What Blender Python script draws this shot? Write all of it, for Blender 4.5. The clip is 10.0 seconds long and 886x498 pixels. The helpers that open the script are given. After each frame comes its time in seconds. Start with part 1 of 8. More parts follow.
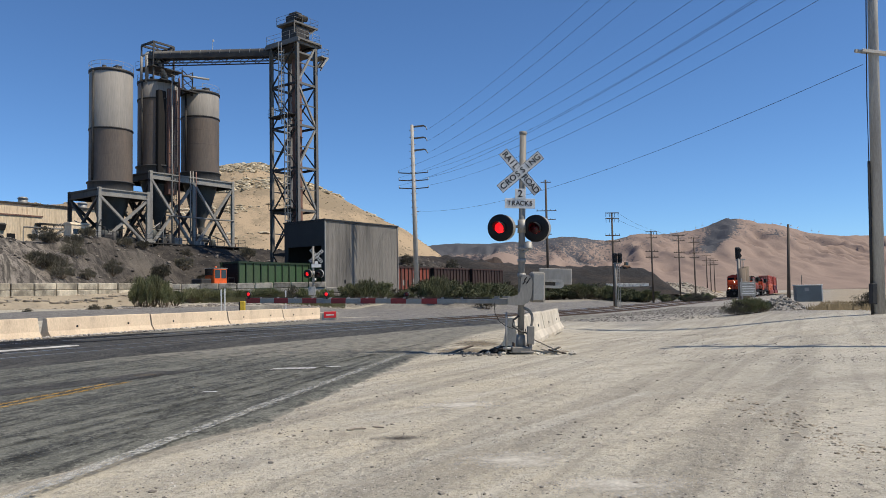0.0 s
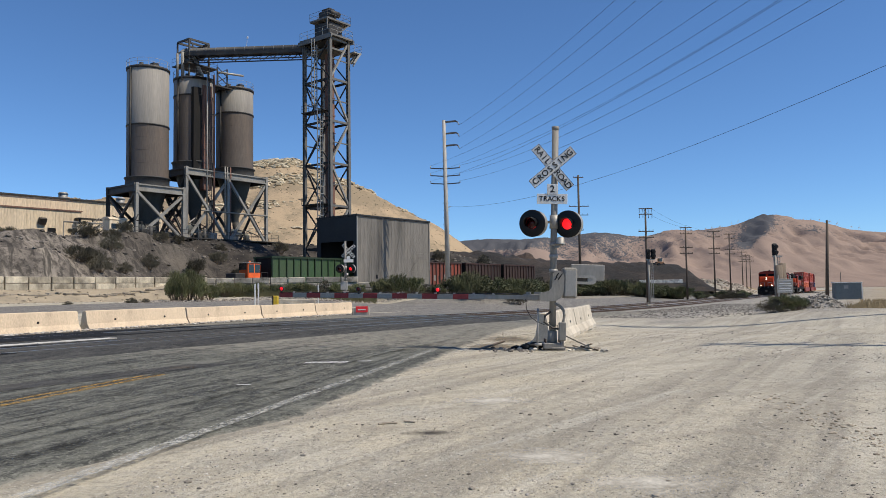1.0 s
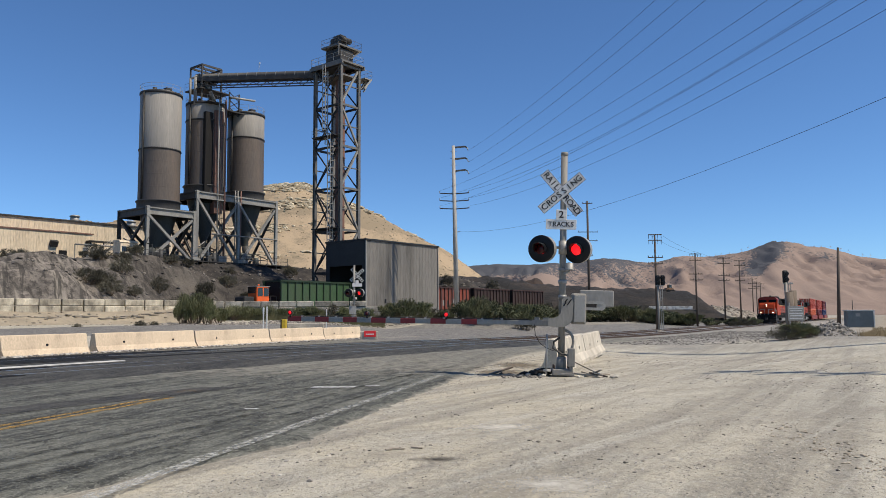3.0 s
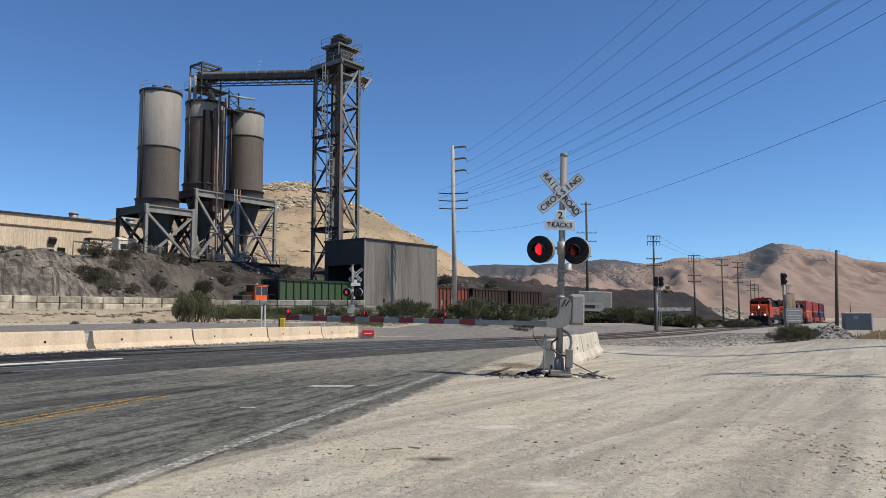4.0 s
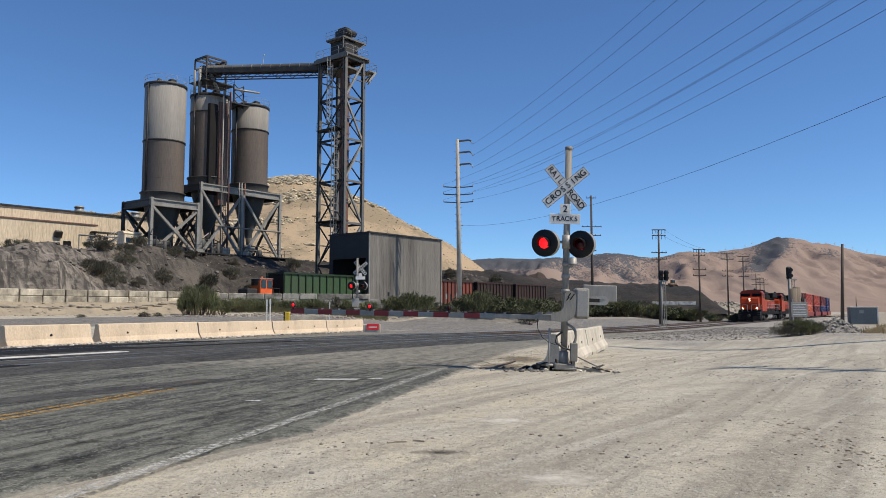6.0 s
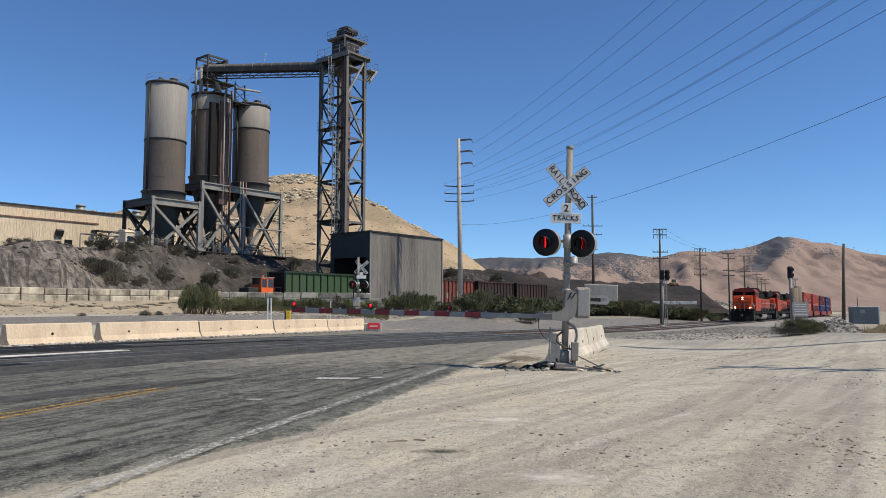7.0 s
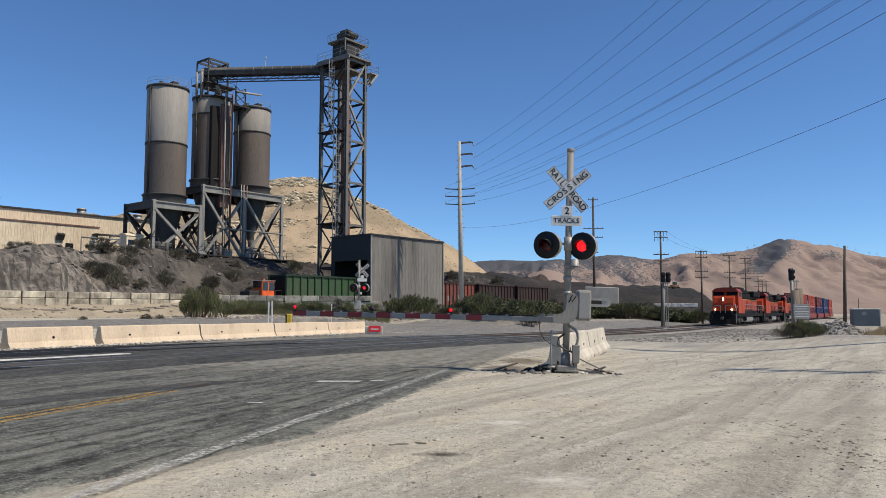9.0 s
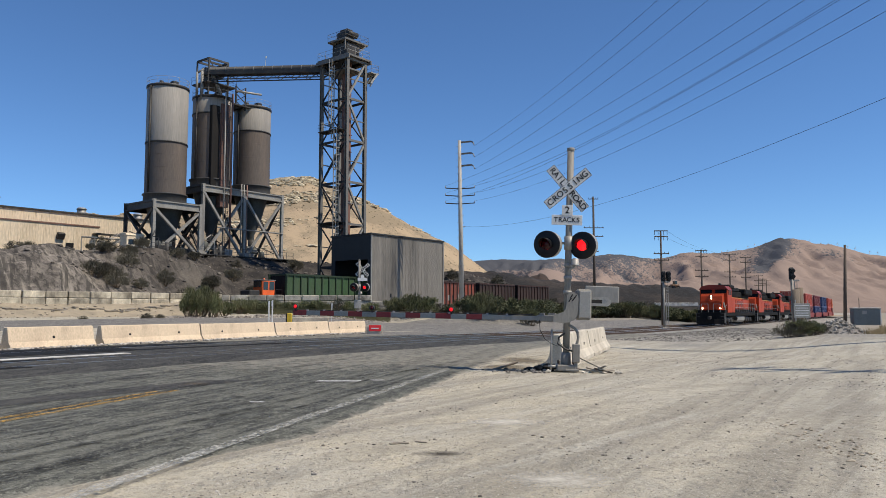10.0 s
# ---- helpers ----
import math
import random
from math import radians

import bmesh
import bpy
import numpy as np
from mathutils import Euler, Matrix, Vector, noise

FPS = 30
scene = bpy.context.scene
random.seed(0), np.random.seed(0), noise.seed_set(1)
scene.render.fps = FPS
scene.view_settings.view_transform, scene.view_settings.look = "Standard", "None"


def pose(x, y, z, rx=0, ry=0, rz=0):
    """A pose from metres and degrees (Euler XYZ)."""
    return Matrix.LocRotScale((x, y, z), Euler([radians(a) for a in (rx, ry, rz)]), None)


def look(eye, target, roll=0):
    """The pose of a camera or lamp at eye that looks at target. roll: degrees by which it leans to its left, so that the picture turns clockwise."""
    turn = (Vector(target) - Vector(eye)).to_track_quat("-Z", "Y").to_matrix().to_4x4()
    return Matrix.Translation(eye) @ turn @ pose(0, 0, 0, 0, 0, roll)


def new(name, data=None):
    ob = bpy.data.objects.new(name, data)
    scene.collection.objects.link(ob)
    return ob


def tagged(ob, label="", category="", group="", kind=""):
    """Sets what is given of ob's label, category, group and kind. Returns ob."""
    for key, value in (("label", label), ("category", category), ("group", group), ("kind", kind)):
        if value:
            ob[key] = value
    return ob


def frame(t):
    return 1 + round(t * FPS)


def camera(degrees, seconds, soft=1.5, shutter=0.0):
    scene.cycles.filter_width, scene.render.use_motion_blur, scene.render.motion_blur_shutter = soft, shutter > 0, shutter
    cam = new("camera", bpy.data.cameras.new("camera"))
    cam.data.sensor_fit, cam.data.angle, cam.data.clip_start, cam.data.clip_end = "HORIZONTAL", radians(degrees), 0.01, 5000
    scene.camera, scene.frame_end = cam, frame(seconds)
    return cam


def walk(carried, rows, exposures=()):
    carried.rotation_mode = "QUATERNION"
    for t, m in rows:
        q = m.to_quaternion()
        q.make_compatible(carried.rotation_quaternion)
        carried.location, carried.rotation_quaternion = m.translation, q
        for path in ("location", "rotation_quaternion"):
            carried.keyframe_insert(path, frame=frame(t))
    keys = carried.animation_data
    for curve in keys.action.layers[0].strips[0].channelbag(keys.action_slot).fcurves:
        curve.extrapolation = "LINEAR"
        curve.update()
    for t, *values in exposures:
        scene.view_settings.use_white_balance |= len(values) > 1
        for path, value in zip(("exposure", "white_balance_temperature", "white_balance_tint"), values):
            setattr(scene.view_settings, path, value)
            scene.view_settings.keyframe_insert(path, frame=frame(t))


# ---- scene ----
cam = camera(60.5, 10.0, soft=0.35)
EYE = (0.0, 0.0, 1.32)
# seconds, tilt, lean, turn of the hand-held camera, which stays on its spot
TURNS = [
    (0.0, 93.533, 1.130, -3.370), (0.5, 93.221, 1.460, -6.430), (0.7, 93.116, 1.299, -4.722), (1.0, 93.228, 0.803, -1.012), (1.2, 93.331, 0.420, 0.747),
    (1.5, 93.745, 0.224, 1.548), (2.0, 94.401, 0.379, 1.135), (2.5, 94.834, 0.670, 0.172),
    (2.7, 94.99, 0.62, -0.14), (3.8, 95.18, 0.05, -0.56),
    (4.0, 95.098, 0.001, -0.511), (4.5, 94.818, -0.047, -0.366), (5.0, 94.717, -0.028, -0.291),
    (5.5, 94.673, -0.013, -0.211), (7.0, 94.556, -0.138, -0.090), (7.5, 94.603, -0.125, -0.084),
    (8.0, 94.696, -0.098, -0.075), (8.5, 94.773, -0.055, -0.050), (9.0, 94.770, -0.037, -0.020),
    (9.5, 94.722, 0.000, -0.016), (10.0, 94.720, 0.000, 0.000),
]
walk(cam, [(t, pose(*EYE, rx, ry, rz)) for t, rx, ry, rz in TURNS])

# ---- world and sun ----
SUN_AZ = Vector((0.935, -0.355))       # ground direction towards the sun
SUN_EL = 54.0
sun_dir = Vector((SUN_AZ.x * math.cos(radians(SUN_EL)), SUN_AZ.y * math.cos(radians(SUN_EL)), math.sin(radians(SUN_EL)))).normalized()
world = bpy.data.worlds.new("sky")
scene.world = world
world.use_nodes = True
wn = world.node_tree.nodes
sky = wn.new("ShaderNodeTexSky")
sky.sky_type, sky.sun_disc = "NISHITA", False
sky.sun_elevation = radians(SUN_EL)
sky.sun_rotation = math.atan2(SUN_AZ.x, SUN_AZ.y)
sky.altitude, sky.air_density, sky.dust_density, sky.ozone_density = 1200, 0.82, 0.25, 3.0
wn["Background"].inputs["Strength"].default_value = 0.120
clear = wn.new("ShaderNodeVectorMath")          # very dry, clear desert air
clear.operation = "MULTIPLY"
clear.inputs[1].default_value = (0.70, 0.95, 1.165)
world.node_tree.links.new(sky.outputs["Color"], clear.inputs[0])
world.node_tree.links.new(clear.outputs["Vector"], wn["Background"].inputs["Color"])
sun = new("sun", bpy.data.lights.new("sun", "SUN"))
sun.data.energy, sun.data.angle, sun.data.color = 4.75, radians(0.53), (1.0, 0.91, 0.765)
sun.matrix_world = look(sun_dir * 200, (0, 0, 0))
scene.view_settings.exposure = 0.0

# ---- materials ----
def material(name, color, rough=0.8, metal=0.0, dirt=None, scale=1.0, amount=0.35, bump=0.2, fine=18.0, stretch=(1, 1, 1), rnd=0.0, spec=0.4, edge=0.45):
    """Base colour, stains of a second colour, fine grain and relief; scale in stains a metre."""
    m = bpy.data.materials.new(name)
    m.use_nodes = True
    nt = m.node_tree
    n, l = nt.nodes, nt.links
    bsdf = n["Principled BSDF"]
    bsdf.inputs["Roughness"].default_value = rough
    bsdf.inputs["Metallic"].default_value = metal
    bsdf.inputs["Specular IOR Level"].default_value = spec
    dirt = dirt or tuple(c * 0.55 for c in color)
    tc = n.new("ShaderNodeTexCoord")
    mp = n.new("ShaderNodeMapping")
    mp.inputs["Scale"].default_value = stretch
    l.new(tc.outputs["Object"], mp.inputs["Vector"])
    big = n.new("ShaderNodeTexNoise")
    big.inputs["Scale"].default_value, big.inputs["Detail"].default_value, big.inputs["Roughness"].default_value = scale, 6, 0.62
    small = n.new("ShaderNodeTexNoise")
    small.inputs["Scale"].default_value, small.inputs["Detail"].default_value = scale * fine, 4
    for k in (big, small):
        l.new(mp.outputs["Vector"], k.inputs["Vector"])
    ramp = n.new("ShaderNodeMapRange")
    ramp.inputs["From Min"].default_value, ramp.inputs["From Max"].default_value = edge, edge + 0.25
    l.new(big.outputs["Fac"], ramp.inputs["Value"])
    mul = n.new("ShaderNodeMath")
    mul.operation = "MULTIPLY"
    mul.inputs[1].default_value = amount
    l.new(ramp.outputs["Result"], mul.inputs[0])
    mix = n.new("ShaderNodeMix")
    mix.data_type = "RGBA"
    mix.inputs["A"].default_value, mix.inputs["B"].default_value = (*color, 1), (*dirt, 1)
    l.new(mul.outputs[0], mix.inputs["Factor"])
    grain = n.new("ShaderNodeMapRange")
    grain.inputs["From Min"].default_value, grain.inputs["From Max"].default_value = 0.25, 0.75
    grain.inputs["To Min"].default_value, grain.inputs["To Max"].default_value = 0.82, 1.18
    l.new(small.outputs["Fac"], grain.inputs["Value"])
    out = mix.outputs["Result"]
    vmul = n.new("ShaderNodeVectorMath")
    vmul.operation = "SCALE"
    l.new(out, vmul.inputs[0])
    l.new(grain.outputs["Result"], vmul.inputs["Scale"])
    out = vmul.outputs["Vector"]
    if rnd:
        oi = n.new("ShaderNodeObjectInfo")
        big.noise_dimensions, small.noise_dimensions = "4D", "4D"
        wm = n.new("ShaderNodeMath")
        wm.operation, wm.inputs[1].default_value = "MULTIPLY", 50.0
        l.new(oi.outputs["Random"], wm.inputs[0])
        l.new(wm.outputs[0], big.inputs["W"])
        mr = n.new("ShaderNodeMapRange")
        mr.inputs["To Min"].default_value, mr.inputs["To Max"].default_value = 1 - rnd, 1 + rnd
        l.new(oi.outputs["Random"], mr.inputs["Value"])
        v2 = n.new("ShaderNodeVectorMath")
        v2.operation = "SCALE"
        l.new(out, v2.inputs[0])
        l.new(mr.outputs["Result"], v2.inputs["Scale"])
        out = v2.outputs["Vector"]
    l.new(out, bsdf.inputs["Base Color"])
    if bump:
        b = n.new("ShaderNodeBump")
        b.inputs["Strength"].default_value, b.inputs["Distance"].default_value = bump, 0.5 / (scale * fine)
        l.new(small.outputs["Fac"], b.inputs["Height"])
        l.new(b.outputs["Normal"], bsdf.inputs["Normal"])
    return m


def glow(name, color, strength, base=None):
    m = bpy.data.materials.new(name)
    m.use_nodes = True
    b = m.node_tree.nodes["Principled BSDF"]
    b.inputs["Base Color"].default_value = (*(base or color), 1)
    b.inputs["Emission Color"].default_value = (*color, 1)
    b.inputs["Emission Strength"].default_value = strength
    b.inputs["Roughness"].default_value = 0.3
    return m


GALV = material("galvanised steel", (0.34, 0.325, 0.295), 0.55, 0.3, scale=2.0, amount=0.4, bump=0.05)
ALU = material("weathered aluminium", (0.245, 0.228, 0.198), 0.6, 0.0, dirt=(0.16, 0.142, 0.118), scale=1.6, amount=0.6, bump=0.05, stretch=(1, 1, 0.3))
SIGNWHITE = material("sign sheeting", (0.62, 0.62, 0.60), 0.45, 0.0, dirt=(0.42, 0.39, 0.34), scale=3.0, amount=0.5, bump=0.02)
BLACK = material("black paint", (0.010, 0.010, 0.011), 0.45, 0.0, scale=3, amount=0.3, bump=0.03, dirt=(0.028, 0.025, 0.022), spec=0.25)
DARK = material("dark steel", (0.035, 0.034, 0.033), 0.6, 0.3, dirt=(0.09, 0.075, 0.06), scale=1.0, amount=0.6, bump=0.1)
STEELGREY = material("dusty grey steel", (0.052, 0.050, 0.048), 0.65, 0.1, dirt=(0.098, 0.090, 0.080), scale=0.5, amount=0.7, bump=0.1, stretch=(1, 1, 0.3))
TOWERSTEEL = material("weathered tower steel", (0.135, 0.129, 0.118), 0.6, 0.15, dirt=(0.21, 0.19, 0.165), scale=0.5, amount=0.7, bump=0.1, stretch=(1, 1, 0.3))
STEELPALE = material("pale grey steel", (0.27, 0.258, 0.232), 0.6, 0.1, dirt=(0.13, 0.12, 0.11), scale=0.6, amount=0.7, bump=0.1, stretch=(1, 1, 0.3))
SILOPALE = material("faded silo paint", (0.265, 0.243, 0.212), 0.7, 0.0, dirt=(0.20, 0.185, 0.17), scale=0.35, amount=0.7, bump=0.04, stretch=(1.6, 1.6, 0.12))
SILODARK = material("dark dusty silo plate", (0.108, 0.088, 0.074), 0.7, 0.0, dirt=(0.165, 0.125, 0.096), scale=0.3, amount=0.7, bump=0.06, stretch=(1.5, 1.5, 0.2))
RUSTRED = material("rust-red plate", (0.20, 0.105, 0.078), 0.65, 0.1, dirt=(0.09, 0.06, 0.05), scale=0.5, amount=0.8, bump=0.08, stretch=(1, 1, 0.2))
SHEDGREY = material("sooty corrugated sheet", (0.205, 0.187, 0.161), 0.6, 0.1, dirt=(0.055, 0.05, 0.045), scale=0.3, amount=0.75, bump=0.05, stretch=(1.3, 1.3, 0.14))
# shed cladding with the shade of end and inside put into its colour
SHEDSHADE = material("shade-dark cladding", (0.028, 0.029, 0.03), 0.6, 0.2, scale=0.4, amount=0.5, bump=0.05)
BEIGE = material("beige sheet metal", (0.66, 0.54, 0.385), 0.6, 0.0, dirt=(0.50, 0.40, 0.28), scale=0.25, amount=0.6, bump=0.03, stretch=(1, 1, 0.3))
CONCRETE = material("weathered concrete", (0.52, 0.465, 0.375), 0.9, 0.0, dirt=(0.17, 0.148, 0.122), scale=0.7, amount=0.85, bump=0.5, rnd=0.22, edge=0.40)
WALLBLOCK = material("stained block concrete", (0.56, 0.495, 0.375), 0.9, 0.0, dirt=(0.14, 0.122, 0.094), scale=0.9, amount=0.9, bump=0.5, rnd=0.24, edge=0.37, stretch=(1.3, 1.3, 0.7))
LOCOBLACK = material("sooty black locomotive paint", (0.012, 0.0115, 0.011), 0.8, 0.0, dirt=(0.03, 0.026, 0.022), scale=1.0, amount=0.6, bump=0.05, spec=0.1)
BARRIERPALE = material("pale barrier concrete", (0.56, 0.50, 0.405), 0.88, 0.0, dirt=(0.33, 0.285, 0.225), scale=1.1, amount=0.75, bump=0.4, edge=0.40)
BARRIER = material("barrier concrete", (0.63, 0.495, 0.345), 0.85, 0.0, dirt=(0.42, 0.32, 0.225), scale=1.3, amount=0.6, bump=0.3, stretch=(1, 1, 0.5))
WOOD = material("weathered pole wood", (0.20, 0.155, 0.115), 0.85, 0.0, dirt=(0.10, 0.08, 0.06), scale=1.2, amount=0.8, bump=0.4, stretch=(3, 3, 0.2))
POLEGREY = material("grey pole", (0.40, 0.38, 0.345), 0.75, 0.0, dirt=(0.17, 0.15, 0.13), scale=1.2, amount=0.7, bump=0.3, stretch=(2, 2, 0.25))
DARKWOOD = material("tarred pole wood", (0.085, 0.065, 0.05), 0.85, 0.0, scale=1.0, amount=0.6, bump=0.4, stretch=(3, 3, 0.2))
ORANGE = material("orange locomotive paint", (0.40, 0.044, 0.009), 0.5, 0.0, dirt=(0.20, 0.035, 0.012), scale=0.8, amount=0.65, bump=0.04, spec=0.22)
MAROON = material("dark roof paint", (0.21, 0.024, 0.010), 0.55, 0.0, scale=1.0, amount=0.5, bump=0.05)
ORANGERED = material("safety orange paint", (0.78, 0.125, 0.025), 0.45, 0.0, scale=1.2, amount=0.4, bump=0.04)
LOCOGLASS = material("dark locomotive window", (0.008, 0.008, 0.009), 0.3, 0.0, scale=0.5, amount=0.2, bump=0.0, spec=0.12)
GREENCAR = material("dusty green paint", (0.036, 0.078, 0.030), 0.6, 0.0, dirt=(0.06, 0.07, 0.042), scale=0.6, amount=0.7, bump=0.06, stretch=(1, 1, 0.3))
GREENRIB = material("dark green ribs", (0.018, 0.036, 0.016), 0.6, 0.0, scale=0.8, amount=0.5, bump=0.05)
REDCAR = material("oxide red paint", (0.22, 0.052, 0.030), 0.65, 0.0, dirt=(0.10, 0.045, 0.035), scale=0.5, amount=0.8, bump=0.06, stretch=(1, 1, 0.3))
DARKCAR = material("dark brown hopper paint", (0.026, 0.016, 0.014), 0.75, 0.0, dirt=(0.055, 0.03, 0.024), scale=0.5, amount=0.7, bump=0.06, stretch=(1, 1, 0.3))
REDRIB = material("dark oxide ribs", (0.045, 0.022, 0.018), 0.7, 0.0, scale=0.8, amount=0.5, bump=0.05)
GATERED = material("faded red sheeting", (0.22, 0.028, 0.028), 0.5, 0.0, scale=2.0, amount=0.4, bump=0.02)
GATEWHITE = material("grubby white sheeting", (0.25, 0.247, 0.228), 0.5, 0.0, dirt=(0.2, 0.19, 0.175), scale=2.0, amount=0.5, bump=0.02)
GLASS = material("dark window glass", (0.012, 0.014, 0.017), 0.08, 0.0, scale=0.5, amount=0.2, bump=0.0, spec=0.7)
RAILTOP = material("worn rail steel", (0.46, 0.44, 0.42), 0.28, 0.9, scale=2, amount=0.2, bump=0.02)
RAILSIDE = material("rusty rail", (0.075, 0.05, 0.037), 0.8, 0.2, scale=3, amount=0.5, bump=0.1)
LENSRED = material("dark red lens", (0.05, 0.004, 0.006), 0.2, 0.0, scale=4, amount=0.3, bump=0.0)
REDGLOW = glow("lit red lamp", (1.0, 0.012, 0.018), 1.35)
GATEGLOW = glow("dimly lit red gate lamp", (1.0, 0.012, 0.018), 0.62)
HEADGLOW = glow("lit headlight", (1.0, 0.80, 0.50), 6.0)
CONESTEEL = material("grey-green hopper plate", (0.072, 0.078, 0.074), 0.6, 0.1, dirt=(0.03, 0.031, 0.03), scale=0.5, amount=0.7, bump=0.05, stretch=(1, 1, 0.3))
# near-black for plates whose darkness is shade put into the colour
SHADEBLACK = material("shade-black plate", (0.017, 0.016, 0.0155), 0.75, 0.0, dirt=(0.034, 0.027, 0.022), scale=0.5, amount=0.6, bump=0.05, stretch=(1, 1, 0.2), spec=0.15)


# ---- mesh helpers ----
class Build:
    """Collects faces of one mesh."""
    def __init__(self):
        self.v, self.f, self.smooth = [], [], []

    def add(self, verts, faces, smooth=False):
        o = len(self.v)
        self.v.extend([tuple(p) for p in verts])
        self.f.extend([tuple(i + o for i in f) for f in faces])
        self.smooth.extend([smooth] * len(faces))
        return self

    def box(self, c, s, m=None, bev=0.0):
        x, y, z = (k / 2 for k in s)
        m = (m or Matrix.Identity(4))
        m = Matrix.Translation(c) @ m
        if not bev:
            vs = [(sx * x, sy * y, sz * z) for sz in (-1, 1) for sy in (-1, 1) for sx in (-1, 1)]
            fs = [(0, 2, 3, 1), (4, 5, 7, 6), (0, 1, 5, 4), (2, 6, 7, 3), (0, 4, 6, 2), (1, 3, 7, 5)]
            return self.add([m @ Vector(p) for p in vs], fs)
        b = min(bev, x * 0.9, y * 0.9, z * 0.9)
        bm = bmesh.new()
        for sx in (-1, 1):
            for sy in (-1, 1):
                for sz in (-1, 1):
                    for k in ((x - b, y - b, z), (x - b, y, z - b), (x, y - b, z - b)):
                        bm.verts.new((sx * k[0], sy * k[1], sz * k[2]))
        bmesh.ops.convex_hull(bm, input=bm.verts)
        bmesh.ops.dissolve_limit(bm, angle_limit=0.01, verts=bm.verts, edges=bm.edges)
        bm.verts.index_update()
        self.add([m @ p.co for p in bm.verts], [[p.index for p in f.verts] for f in bm.faces])
        bm.free()
        return self

    def tube(self, p0, p1, r0, r1=None, n=8, caps=True):
        p0, p1 = Vector(p0), Vector(p1)
        r1 = r0 if r1 is None else r1
        d = (p1 - p0)
        if d.length < 1e-6:
            return self
        q = d.to_track_quat("Z", "Y").to_matrix()
        ring = [q @ Vector((math.cos(2 * math.pi * i / n), math.sin(2 * math.pi * i / n), 0)) for i in range(n)]
        vs = [p0 + k * r0 for k in ring] + [p1 + k * r1 for k in ring]
        o = len(self.v)
        self.add(vs, [(i, (i + 1) % n, n + (i + 1) % n, n + i) for i in range(n)], n > 5)
        if caps:
            self.f.append(tuple(o + i for i in reversed(range(n))))
            self.f.append(tuple(o + n + i for i in range(n)))
            self.smooth.extend([False, False])
        return self

    def path(self, pts, r, n=6):
        """A bent round bar through the points, in one piece."""
        pts = [Vector(p) for p in pts]
        vs = []
        for i, p in enumerate(pts):
            d = (pts[min(i + 1, len(pts) - 1)] - pts[max(i - 1, 0)]).normalized()
            q = d.to_track_quat("Z", "Y").to_matrix()
            vs += [p + q @ Vector((r * math.cos(2 * math.pi * k / n), r * math.sin(2 * math.pi * k / n), 0)) for k in range(n)]
        m = len(pts)
        fs = [(j * n + i, j * n + (i + 1) % n, (j + 1) * n + (i + 1) % n, (j + 1) * n + i) for j in range(m - 1) for i in range(n)]
        return self.add(vs, fs + [tuple(reversed(range(n))), tuple((m - 1) * n + i for i in range(n))], False)

    def beam(self, p0, p1, w, h=None, up=(0, 0, 1)):
        """A square bar from p0 to p1, w wide and h high."""
        p0, p1, h = Vector(p0), Vector(p1), h or w
        d = (p1 - p0).normalized()
        up = Vector(up)
        if abs(d.dot(up)) > 0.98:
            up = Vector((1, 0, 0))
        s = d.cross(up).normalized() * (w / 2)
        t = s.cross(d).normalized() * (h / 2)
        vs = [p + a * s + b * t for p in (p0, p1) for a, b in ((-1, -1), (1, -1), (1, 1), (-1, 1))]
        return self.add(vs, [(3, 2, 1, 0), (4, 5, 6, 7), (0, 1, 5, 4), (1, 2, 6, 5), (2, 3, 7, 6), (3, 0, 4, 7)])

    def ibeam(self, p0, p1, w, h=None, up=(0, 0, 1), t=0.16):
        """A rolled H section: two flanges and a web."""
        p0, p1, h = Vector(p0), Vector(p1), h or w
        d = (p1 - p0).normalized()
        up = Vector(up)
        if abs(d.dot(up)) > 0.98:
            up = Vector((1, 0, 0))
        s = d.cross(up).normalized()
        u = s.cross(d).normalized()
        k = h * t
        for sg in (-1, 1):
            o = u * (sg * (h - k) / 2)
            self.beam(p0 + o, p1 + o, w, k, up)
        return self.beam(p0, p1, w * t, h - 2 * k, up)

    def lathe(self, profile, n=24, m=None, smooth=True):
        """Profile of (radius, height) turned round z."""
        m = m or Matrix.Identity(4)
        vs = [m @ Vector((r * math.cos(2 * math.pi * i / n), r * math.sin(2 * math.pi * i / n), z)) for r, z in profile for i in range(n)]
        fs = [(j * n + i, j * n + (i + 1) % n, (j + 1) * n + (i + 1) % n, (j + 1) * n + i) for j in range(len(profile) - 1) for i in range(n)]
        return self.add(vs, fs, smooth)

    def prism(self, poly, z0, z1, m=None):
        """A polygon in xy drawn out from z0 to z1."""
        m = m or Matrix.Identity(4)
        n = len(poly)
        vs = [m @ Vector((x, y, z)) for z in (z0, z1) for x, y in poly]
        fs = [tuple(reversed(range(n))), tuple(range(n, 2 * n))] + [(i, (i + 1) % n, n + (i + 1) % n, n + i) for i in range(n)]
        return self.add(vs, fs)

    def mesh(self, name, mat):
        me = bpy.data.meshes.new(name)
        me.from_pydata(self.v, [], self.f)
        me.polygons.foreach_set("use_smooth", self.smooth)
        me.materials.append(mat)
        me.update()
        return me


def thing(name, m, label, category, group="", kind=""):
    ob = new(name)
    ob.matrix_basis = m
    return tagged(ob, label, category, group, kind)


def part(name, build, mat, parent, label="", m=None):
    ob = new(name, build.mesh(name, mat))
    ob.parent = parent
    if m is not None:
        ob.matrix_basis = m
    return tagged(ob, label)


def single(name, build, mat, label, category, m=None, group="", kind=""):
    ob = new(name, build.mesh(name, mat))
    if m is not None:
        ob.matrix_basis = m
    return tagged(ob, label, category, group, kind)


def ss(a, b, v):
    t = min(1.0, max(0.0, (v - a) / (b - a)))
    return t * t * (3 - 2 * t)


